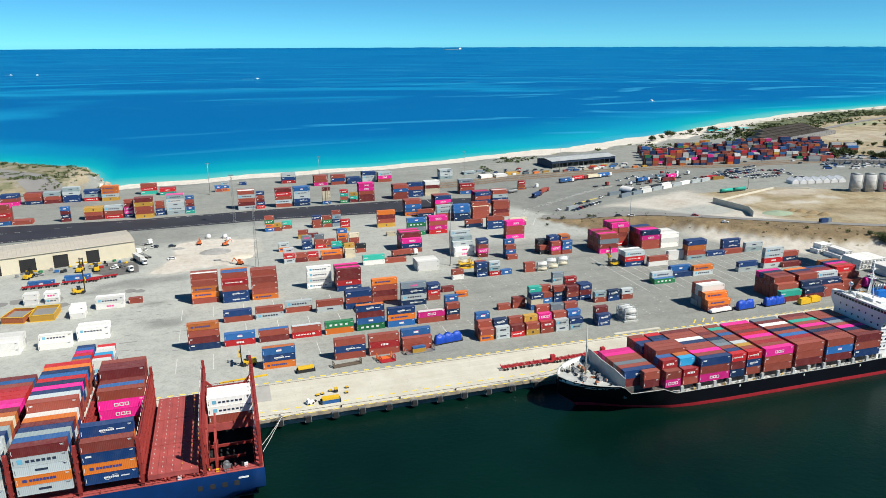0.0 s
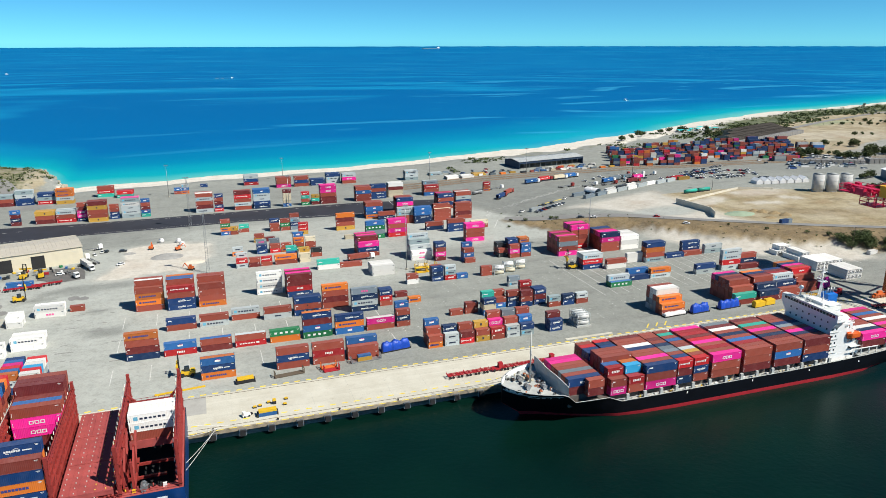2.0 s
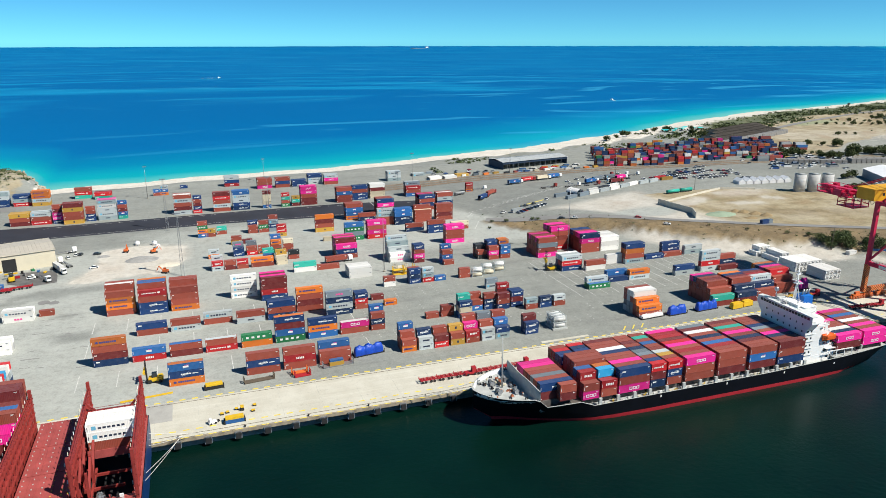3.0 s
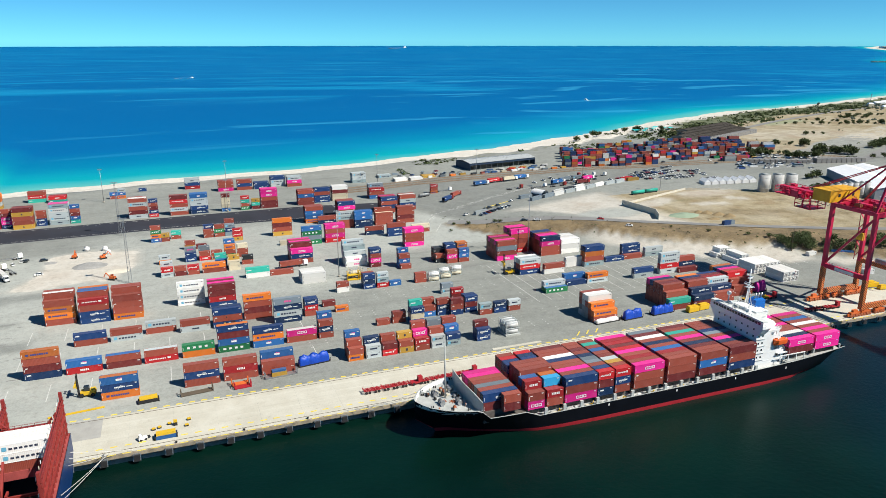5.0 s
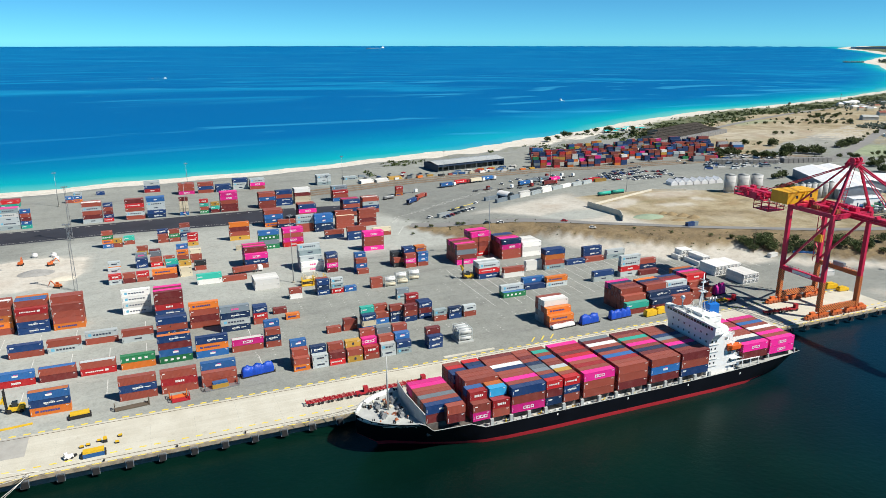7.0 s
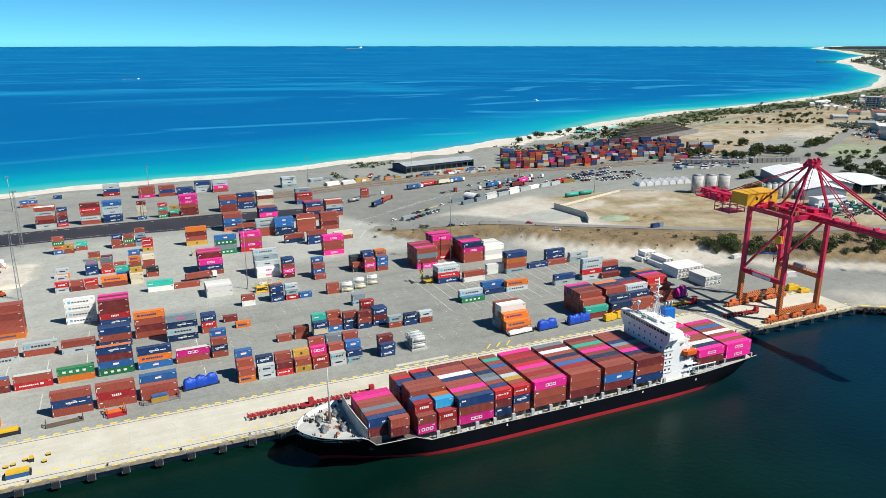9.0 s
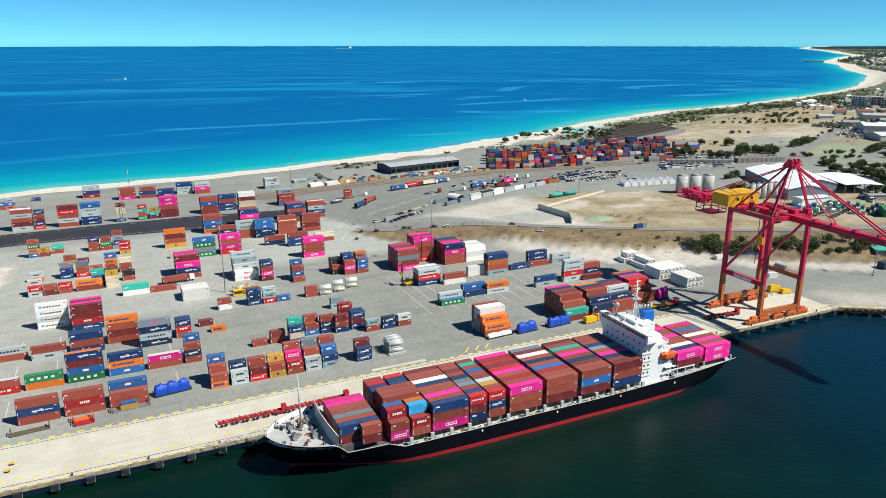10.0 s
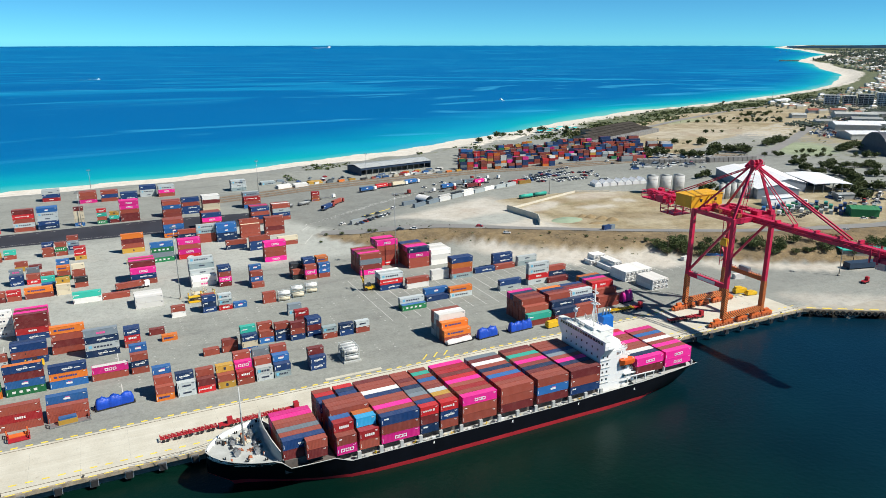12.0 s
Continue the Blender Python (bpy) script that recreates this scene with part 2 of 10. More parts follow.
def sea_material():
    """Clear water over sand: turquoise in the shallows, deep blue offshore, wind lanes."""
    m, n, l, p = blank("sea_water")
    far = with_attr(n, "offshore")
    v = place_vec(n, l)
    patch = noise_node(n, l, place_vec(n, l, (0.0012, 0.0026, 1)), 1.0, 4.0, 0.55)
    reach = n.new("ShaderNodeMath")
    reach.operation = "MULTIPLY_ADD"
    l.new(patch.outputs[0], reach.inputs[0])
    reach.inputs[1].default_value = 0.12
    l.new(far, reach.inputs[2])
    depth = ramp(n, l, reach.outputs[0], (0.065, (0.11, 0.43, 0.40)), (0.115, (0.003, 0.335, 0.385)), (0.215, (0.0005, 0.205, 0.355)), (0.38, (0.0004, 0.122, 0.315)), (0.95, (0.0006, 0.108, 0.295)))
    lanes = noise_node(n, l, place_vec(n, l, (0.0006, 0.0012, 1)), 1.0, 3.0, 0.52)
    lanes.inputs["Distortion"].default_value = 2.4
    pale = ramp(n, l, lanes.outputs[0], (0.50, (0, 0, 0)), (0.68, (0.7, 0.7, 0.7)))
    c = mixed(n, l, pale.outputs[0], depth.outputs[0], (0.008, 0.26, 0.47))
    calm = noise_node(n, l, place_vec(n, l, (0.0014, 0.0036, 1)), 1.0, 5.0, 0.55)
    calm.inputs["Distortion"].default_value = 3.0
    c = mixed(n, l, ramp(n, l, calm.outputs[0], (0.57, (0, 0, 0)), (0.68, (0.7, 0.7, 0.7))).outputs[0], c, (0.03, 0.29, 0.50))
    slick = noise_node(n, l, place_vec(n, l, (0.0022, 0.0075, 1)), 1.0, 5.0, 0.62)
    slick.inputs["Distortion"].default_value = 1.8
    c = mixed(n, l, ramp(n, l, slick.outputs[0], (0.30, (0.14, 0.14, 0.14)), (0.55, (0, 0, 0))).outputs[0], c, (0.0002, 0.085, 0.24))
    l.new(c, p.inputs["Base Color"])
    p.inputs["Roughness"].default_value, p.inputs["Specular IOR Level"].default_value = 0.45, 0.02
    chop = noise_node(n, l, place_vec(n, l, (0.25, 0.5, 1)), 1.0, 4.0)
    bn = n.new("ShaderNodeBump")
    bn.inputs["Strength"].default_value, bn.inputs["Distance"].default_value = 0.5, 0.5
    l.new(chop.outputs[0], bn.inputs["Height"])
    l.new(bn.outputs[0], p.inputs["Normal"])
    return m


def harbour_material():
    m, n, l, p = blank("harbour_water")
    v = place_vec(n, l)
    a = noise_node(n, l, v, 0.02, 4.0)
    c = ramp(n, l, a.outputs[0], (0.3, (0.0008, 0.0098, 0.0074)), (0.7, (0.0016, 0.0165, 0.0108)))
    # Blue of the reflected sky is put into the eastern water's colour.
    axis = n.new("ShaderNodeSeparateXYZ")
    l.new(v, axis.inputs[0])
    sky_tint = n.new("ShaderNodeMapRange")
    sky_tint.inputs["From Min"].default_value, sky_tint.inputs["From Max"].default_value = 215.0, 345.0
    l.new(axis.outputs[0], sky_tint.inputs["Value"])
    deep = mixed(n, l, sky_tint.outputs[0], c.outputs[0], ramp(n, l, a.outputs[0], (0.3, (0.0008, 0.014, 0.029)), (0.7, (0.0014, 0.021, 0.040))).outputs[0])
    l.new(deep, p.inputs["Base Color"])
    p.inputs["Roughness"].default_value, p.inputs["IOR"].default_value, p.inputs["Specular IOR Level"].default_value = 0.3, 1.33, 0.3
    w = noise_node(n, l, v, 0.55, 5.0, 0.6)
    bn = n.new("ShaderNodeBump")
    bn.inputs["Strength"].default_value, bn.inputs["Distance"].default_value = 0.4, 0.36
    l.new(w.outputs[0], bn.inputs["Height"])
    l.new(bn.outputs[0], p.inputs["Normal"])
    return m


def foliage(name, colour):
    m, n, l, p = blank(name)
    v = place_vec(n, l)
    a = noise_node(n, l, v, 0.9, 3.0)
    lo, hi = tuple(c * 0.45 for c in colour), tuple(c * 1.5 for c in colour)
    l.new(ramp(n, l, a.outputs[0], (0.3, lo), (0.7, hi)).outputs[0], p.inputs["Base Color"])
    p.inputs["Roughness"].default_value, p.inputs["Specular IOR Level"].default_value = 0.7, 0.2
    return m


def hazard_material():
    """Diagonal orange and dark stripes on the crane's lower legs."""
    m, n, l, p = blank("hazard_paint")
    g = n.new("ShaderNodeNewGeometry")
    dot = n.new("ShaderNodeVectorMath")
    dot.operation = "DOT_PRODUCT"
    dot.inputs[1].default_value = (0.75, -0.75, 1.0)
    l.new(g.outputs["Position"], dot.inputs[0])
    fr = n.new("ShaderNodeMath")
    fr.operation = "FRACT"
    l.new(dot.outputs["Value"], fr.inputs[0])
    c = ramp(n, l, fr.outputs[0], (0.62, (0.64, 0.165, 0.035)), (0.66, (0.05, 0.03, 0.02)))
    l.new(c.outputs[0], p.inputs["Base Color"])
    p.inputs["Roughness"].default_value = 0.5
    return m


def apron_material():
    """Pale cream concrete with tyre-worn streaks along the quay and darker stains."""
    m, n, l, p = blank("apron_concrete")
    v = place_vec(n, l)
    a, f = noise_node(n, l, v, 0.1, 5.0), noise_node(n, l, v, 2.2, 4.0)
    c = ramp(n, l, a.outputs[0], (0.3, (0.46, 0.43, 0.345)), (0.7, (0.60, 0.575, 0.485))).outputs[0]
    streak = noise_node(n, l, place_vec(n, l, (0.018, 0.75, 1)), 1.0, 5.0, 0.65)
    c = mixed(n, l, ramp(n, l, streak.outputs[0], (0.54, (0, 0, 0)), (0.72, (0.35, 0.35, 0.35))).outputs[0], c, (0.40, 0.372, 0.305))
    c = mixed(n, l, ramp(n, l, streak.outputs[0], (0.30, (0.4, 0.4, 0.4)), (0.46, (0, 0, 0))).outputs[0], c, (0.66, 0.64, 0.56))
    stain = noise_node(n, l, v, 0.32, 6.0, 0.72)
    c = mixed(n, l, ramp(n, l, stain.outputs[0], (0.60, (0, 0, 0)), (0.74, (0.6, 0.6, 0.6))).outputs[0], c, (0.27, 0.225, 0.16))
    c = mixed(n, l, 0.15, c, ramp(n, l, f.outputs[0], (0.3, (0.25, 0.24, 0.2)), (0.7, (0.75, 0.73, 0.66))).outputs[0])
    l.new(c, p.inputs["Base Color"])
    p.inputs["Roughness"].default_value, p.inputs["Specular IOR Level"].default_value = 0.85, 0.2
    return m


COLOURS = {
    "r": ("brown-red", (0.262, 0.058, 0.038)), "R": ("bright red", (0.46, 0.018, 0.022)), "n": ("navy blue", (0.009, 0.037, 0.125)),
    "b": ("mid blue", (0.022, 0.115, 0.32)), "o": ("orange", (0.60, 0.155, 0.022)), "p": ("magenta pink", (0.70, 0.020, 0.25)),
    "g": ("light grey", (0.41, 0.45, 0.45)), "s": ("slate grey", (0.17, 0.21, 0.24)), "w": ("white", (0.74, 0.73, 0.69)),
    "G": ("green", (0.018, 0.17, 0.065)), "t": ("teal green", (0.03, 0.38, 0.29)), "y": ("mustard yellow", (0.47, 0.27, 0.045)),
    "k": ("black-grey", (0.025, 0.03, 0.035)), "c": ("cream", (0.58, 0.51, 0.37)), "u": ("sky blue", (0.03, 0.34, 0.62)),
}
OTHER = {"r": (0.165, 0.026, 0.027), "n": (0.008, 0.030, 0.085), "R": (0.34, 0.020, 0.024), "o": (0.46, 0.13, 0.03), "g": (0.30, 0.38, 0.39), "p": (0.60, 0.016, 0.20)}
PAINT = {k: paint("box_paint_" + v[0].replace(" ", "_").replace("-", "_"), v[1], jitter=0.16 if k in OTHER else 0.25, other=OTHER.get(k)) for k, v in COLOURS.items()}
M_WHITE = surface("white_paint", (0.78, 0.78, 0.76), 0.45, vary=0.07)
M_MARK = surface("marking_white", (0.72, 0.72, 0.70), 0.5, vary=0.1, bump=0)
M_INK = surface("marking_dark", (0.03, 0.04, 0.07), 0.5, vary=0.1, bump=0)
M_BLUEINK = surface("marking_dark_blue", (0.05, 0.06, 0.22), 0.5, vary=0.1, bump=0)
M_CYAN = surface("marking_blue", (0.15, 0.45, 0.62), 0.5, vary=0.1, bump=0)
M_PINKMARK = surface("marking_pink", (0.75, 0.10, 0.30), 0.5, vary=0.1, bump=0)
M_STEEL = surface("grey_steel", (0.33, 0.34, 0.35), 0.4, 0.6, vary=0.2)
M_DARK = surface("dark_rubber", (0.02, 0.02, 0.021), 0.8, vary=0.3)
M_GLASS = surface("dark_window_glass", (0.02, 0.028, 0.035), 0.1, vary=0.2, bump=0, spec=0.6)
M_RED = surface("red_oxide_paint", (0.27, 0.036, 0.030), 0.5, vary=0.25)
M_DECKRED = surface("faded_red_deck_paint", (0.35, 0.072, 0.066), 0.6, vary=0.28)
M_CRANE = surface("crimson_crane_paint", (0.53, 0.018, 0.066), 0.4, vary=0.14)
M_YEL = surface("machine_yellow", (0.68, 0.42, 0.02), 0.45, vary=0.15)
M_ORANGE = surface("bogie_orange", (0.60, 0.13, 0.03), 0.5, vary=0.25)
M_RUST = surface("rusty_orange_steel", (0.34, 0.10, 0.04), 0.7, vary=0.4, coarse=1.5)
M_LIFEBOAT = surface("lifeboat_orange", (0.75, 0.12, 0.02), 0.45, vary=0.1)
M_TERRA = surface("terracotta_tiles", (0.24, 0.08, 0.055), 0.8, vary=0.2)
M_TANK = surface("dull_tank_paint", (0.60, 0.61, 0.60), 0.6, vary=0.2)
M_ROOFDECK = surface("grey_green_roof_deck", (0.62, 0.64, 0.61), 0.6, vary=0.15)
M_DECKDARK = surface("dark_worn_deck", (0.11, 0.095, 0.085), 0.7, vary=0.35, coarse=0.8)
M_HULLBLUE = surface("hull_blue", (0.004, 0.034, 0.135), 0.4, vary=0.18)
M_HULLBLACK = surface("hull_black", (0.004, 0.005, 0.008), 0.45, vary=0.3, spec=0.1)
M_BOOT = surface("antifouling_red", (0.36, 0.017, 0.026), 0.55, vary=0.2)
M_DECKGREY = surface("deck_grey", (0.42, 0.43, 0.41), 0.6, vary=0.2)
M_CONC = apron_material()
M_KERB = surface("stained_kerb_concrete", (0.30, 0.25, 0.18), 0.85, vary=0.5, fine=3.0, coarse=0.5)
M_CONC2 = surface("wall_concrete", (0.36, 0.335, 0.28), 0.85, vary=0.18)
M_ASPHALT = surface("fresh_asphalt", (0.026, 0.028, 0.038), 0.85, vary=0.35, coarse=0.05)
M_ROAD = surface("grey_road", (0.22, 0.215, 0.205), 0.9, vary=0.15, coarse=0.06)
M_STAIN = surface("oily_pavement", (0.125, 0.12, 0.115), 0.9, vary=0.45, coarse=0.25)
M_BALLAST = surface("rail_ballast", (0.215, 0.155, 0.10), 0.95, vary=0.3, coarse=0.15)
M_YLINE = surface("yellow_line_paint", (0.78, 0.60, 0.07), 0.7, vary=0.2)
M_WLINE = surface("white_line_paint", (0.52, 0.52, 0.49), 0.8, vary=0.4, coarse=0.5)
M_CREAM = surface("cream_sheeting", (0.62, 0.56, 0.42), 0.6, vary=0.08)
M_ROOFPALE = surface("pale_roof_sheeting", (0.46, 0.42, 0.35), 0.6, vary=0.1)
M_ROOFGREY = surface("grey_roof_sheeting", (0.30, 0.31, 0.30), 0.6, vary=0.15)
M_BLUEWALL = surface("dark_blue_sheeting", (0.02, 0.04, 0.075), 0.6, vary=0.2)
M_ROOFWHITE = surface("white_roof_sheeting", (0.76, 0.77, 0.78), 0.5, vary=0.07)
M_SILO = surface("silo_concrete", (0.46, 0.455, 0.44), 0.8, vary=0.14)
M_TARP = surface("blue_tarpaulin", (0.008, 0.06, 0.42), 0.45, vary=0.3, fine=2.0, bump=0.15)
M_WTARP = surface("white_wrapping", (0.68, 0.67, 0.66), 0.5, vary=0.1, fine=2.0, bump=0.1)
M_SAIL = surface("turquoise_fabric", (0.04, 0.55, 0.56), 0.6, vary=0.1)
M_PTARP = surface("pink_wrapping", (0.62, 0.02, 0.27), 0.5, vary=0.2, fine=2.0, bump=0.1)
M_TRUNK = surface("bark", (0.10, 0.08, 0.06), 0.9, vary=0.3)
M_ROCK = surface("limestone_rock", (0.36, 0.32, 0.25), 0.9, vary=0.35, coarse=0.8)
M_LEAF = foliage("scrub_leaves", (0.075, 0.10, 0.036))
M_LEAF2 = foliage("tree_leaves", (0.072, 0.092, 0.034))
# Distance haze over the far trees is put into this grey-green.
M_LEAF3 = foliage("hazed_suburb_leaves", (0.058, 0.082, 0.066))
M_HAZARD = hazard_material()
M_GROUND, M_SEA, M_HARBOUR = ground_material(), sea_material(), harbour_material()
M_ROPE = surface("pale_rope", (0.62, 0.60, 0.55), 0.8, vary=0.1, bump=0)
M_WOOD = surface("weathered_timber", (0.11, 0.085, 0.06), 0.9, vary=0.3)
M_GREENTARP = surface("pale_green_sheet", (0.27, 0.34, 0.24), 0.7, vary=0.2)
M_FUNNEL = surface("funnel_blue", (0.012, 0.15, 0.52), 0.45, vary=0.15)
M_HOUSEYEL = surface("ochre_yellow_paint", (0.66, 0.34, 0.015), 0.5, vary=0.2)

# ---- the setting: ground, sea, harbour, quay ----
WATER = -3.6
MID = (45.0, 7.0)


def rise(x, y):
    """The far sheet lifts gently, so that it ends on the true horizon."""
    r = np.hypot(np.asarray(x, float) - MID[0], np.asarray(y, float) - MID[1])
    return np.minimum((np.maximum(r - 2200, 0) / 2600) ** 2 * 94.0, 94.0 - (r - 4800) * 0.05)


def drawn_in(x, y):
    """A far coast point brought nearer, in the same direction and at the same height below the eye."""
    dx, dy = x - MID[0], y - MID[1]
    r = math.hypot(dx, dy)
    el = 122.7 / r
    lo, hi = 1000.0, 4790.0
    for _ in range(40):
        k = (lo + hi) / 2
        lo, hi = (k, hi) if (122.7 - (max(k - 2200, 0) / 2600) ** 2 * 94) / k > el else (lo, k)
    return MID[0] + dx * lo / r, MID[1] + dy * lo / r


COAST = [(-900, 1330), (-500, 1020), (-221, 838), (-160, 790), (-131, 771), (-110, 720), (-103, 690), (-60, 697), (1, 705), (77, 711), (172, 725), (258, 741), (351, 771), (394, 781), (556, 846), (784, 959), (957, 1036), (1106, 1066), (1260, 1104), (1472, 1174), (1640, 1233), (1822, 1308), (1966, 1373)]
COAST += [drawn_in(*p) for p in ((2260, 1558), (2641, 1810), (2883, 2032), (3121, 2263), (3686, 2716), (4087, 3141), (5139, 3843), (6315, 4561), (7059, 5271), (8788, 6749), (12000, 9848))]
CX, CY = np.array([p[0] for p in COAST]), np.array([p[1] for p in COAST])


def shore(x):
    x = np.asarray(x, float)
    return np.interp(x, CX, CY) + 3 * np.sin(x / 37.0) + 2 * np.sin(x / 13.0)


def smooth(a):
    a = np.clip(a, 0, 1)
    return a * a * (3 - 2 * a)


def harbour_line(x):
    x = np.asarray(x, float)
    return np.where(x < 371, 217.0, 217.0 - (x - 371) * 0.61)


TOE_X, TOE_Y = (200, 213, 223, 245, 267, 285, 319, 369, 440, 520, 700), (446, 433, 413, 396, 387, 370, 332, 300, 262, 232, 180)
BANK_ROAD = [(212, 448), (220, 443), (232, 434), (250, 425), (275, 411), (300, 396), (340, 372), (380, 348), (430, 322), (500, 290), (640, 240)]
BACK_X, BACK_Y = (200, 228, 289, 345, 404, 480, 600, 900), (445, 452, 470, 490, 512, 520, 500, 470)


def land(x, y):
    """Height of the land, numpy or plain numbers."""
    x, y = np.asarray(x, float), np.asarray(y, float)
    toe, back = np.interp(x, TOE_X, TOE_Y), np.interp(x, BACK_X, BACK_Y)
    bank = smooth((y - toe) / 24.0) * 6.2 - 2.2 * smooth((y - toe - 42) / 40.0)
    bank = np.where(y > toe, bank, 0) * (1 - 0.75 * smooth((y - back) / 60.0)) * smooth((x - 206) / 78.0)
    z = bank + 3.0 * smooth((x - 430) / 150.0) * smooth((y - toe) / 40) + 9 * smooth((x - 1000) / 1500.0)
    s = shore(x)
    inland = s - y
    beach = WATER + 0.2 + 4.2 * smooth(inland / 58.0)
    dune = 3.2 * np.exp(-(((inland - 80) / 24.0) ** 2)) * (0.5 + 0.5 * np.sin(x / 31.0) * np.sin(x / 11.0 + y / 9.0)) * smooth((x - 150) / 120)
    z = np.where(inland < 60, np.minimum(beach, z + 0.8), z) + np.where(inland > 0, dune, 0)
    cliff = smooth((-98 - x) / 10.0) * smooth((y - 655) / 35.0) * 7.0 * smooth((inland - 2) / 12.0)
    z = z + cliff
    z = np.where(inland < 0, WATER - 0.1 - 0.05 * np.minimum(-inland, 200), z)
    hill = 14 * smooth((np.hypot(x - 3600, y - 900) * -1 + 2300) / 1500) * smooth((inland - 150) / 500) + 5 * smooth((inland - 100) / 400) * smooth((x - 1500) / 900)
    far = 1 - smooth((np.hypot(x - MID[0], y - MID[1]) - 2300) / 1700)
    z = z + np.where(inland > 0, hill, 0)
    z = np.where(z > 0, z * far, z) + rise(x, y)
    return np.where(y < harbour_line(x) + 3, -12.0, z)


def steps(*runs):
    out = []
    for a, b, d in runs:
        out += list(np.arange(a, b, d))
    return np.array(out + [runs[-1][1]], float)


def sheet(name, xs, ys, height, keep, mat, attrs):
    """A ground sheet over a grid, with named values at its corners for the material."""
    gx, gy = np.meshgrid(xs, ys)
    gz = height(gx, gy)
    ok = keep(gx, gy)
    nx = len(xs)
    i, j = np.meshgrid(np.arange(nx - 1), np.arange(len(ys) - 1))
    a = (j * nx + i).ravel()
    faces = np.stack([a, a + 1, a + nx + 1, a + nx], 1)
    faces = faces[ok.ravel()[faces].all(1)]
    used = np.unique(faces)
    back = np.zeros(gx.size, int)
    back[used] = np.arange(len(used))
    me = bpy.data.meshes.new(name)
    me.from_pydata(np.stack([gx.ravel(), gy.ravel(), gz.ravel()], 1)[used].tolist(), [], back[faces].tolist())
    for key, fn in attrs.items():
        me.attributes.new(key, "FLOAT", "POINT").data.foreach_set("value", fn(gx, gy).ravel()[used].astype(np.float32))
    me.polygons.foreach_set("use_smooth", [True] * len(me.polygons))
    me.materials.append(mat)
    return new(name, me)


def near_band(v, a, b, soft):
    return smooth((v - a) / soft) * smooth((b - v) / soft)


def a_sand(x, y):
    inland = shore(x) - y
    v = np.where(x < -104, 0.35, 1.0) * near_band(inland, -60, 46 + 24 * smooth((x - 230) / 120) + 110 * smooth((x - 1550) / 300) * smooth((2500 - x) / 300), 8)
    v = np.maximum(v, 0.62 * near_band(inland, 40, 105, 25) * smooth((x - 420) / 80))
    v = np.maximum(v, 0.66 * pit(x, y))
    return np.maximum(v, 0.55 * smooth((x - 700) / 200) * near_band(inland, 110, 420, 60) * smooth((1500 - x) / 300))


def a_grass(x, y):
    inland = shore(x) - y
    toe, back = np.interp(x, TOE_X, TOE_Y), np.interp(x, BACK_X, BACK_Y)
    v = near_band(y - toe + 4 * np.sin(x / 17.0), 6, 38, 9) * smooth((x - 280) / 20)
    v = np.maximum(v, 0.95 * smooth((x - 338) / 24) * near_band(y, toe + 55, np.minimum(back, 472 - 0.55 * np.maximum(x - 425, 0)), 8) * smooth((720 - x) / 80))
    v = np.maximum(v, 0.75 * smooth((x - 600) / 60) * near_band(inland, 90, 330, 30) * smooth((1500 - x) / 400))
    v = np.maximum(v, 0.5 * smooth((x - 700) / 200) * smooth((inland - 60) / 60))
    v = np.maximum(v, 0.55 * smooth((-100 - x) / 20) * smooth((y - 640) / 20))
    return v


def a_scrub(x, y):
    inland = shore(x) - y
    v = 0.36 * near_band(inland, 48, 95, 14) * smooth((x - 240) / 60)
    toe = np.interp(x, TOE_X, TOE_Y)
    v = np.maximum(v, 0.36 * near_band(y - toe, 10, 38, 8) * smooth((x - 280) / 20) * smooth((600 - x) / 60))
    v = np.maximum(v, 0.92 * near_band(inland, 78, 150, 16) * smooth((x - 640) / 120))
    v = np.maximum(v, 0.36 * smooth((x - 600) / 150) * smooth((inland - 250) / 120))
    v = np.maximum(v, 0.85 * smooth((x - 1350) / 400) * smooth((inland - 62 - 115 * smooth((x - 1550) / 300) * smooth((2500 - x) / 300)) / 60))
    v = np.maximum(v, 0.45 * smooth((-112 - x) / 20) * near_band(y, 650, 900, 20) * smooth((inland - 6) / 10))
    return v


def a_lawn(x, y):
    v = 0.85 * blob(x, y, 789, 538, 60, 30, 39)
    return np.maximum(v, 0.7 * near_band(x, 825, 950, 24) * near_band(y - 0.25 * (x - 860), 790, 832, 14))


def blob(x, y, cx, cy, rx, ry, turn):
    """A soft-edged oval."""
    c, s = math.cos(radians(turn)), math.sin(radians(turn))
    u, v = ((x - cx) * c + (y - cy) * s) / rx, ((cy - y) * -c - (x - cx) * s) / ry
    return smooth((1.25 - np.hypot(u, v)) / 0.4)


def pit(x, y):
    """The sand pit by the lamp mast."""
    return near_band(x + 0.5 * np.maximum(420 - y, 0), -36, 19, 7) * near_band(y + 3 * np.sin(x / 7.0), 390, 460, 7)


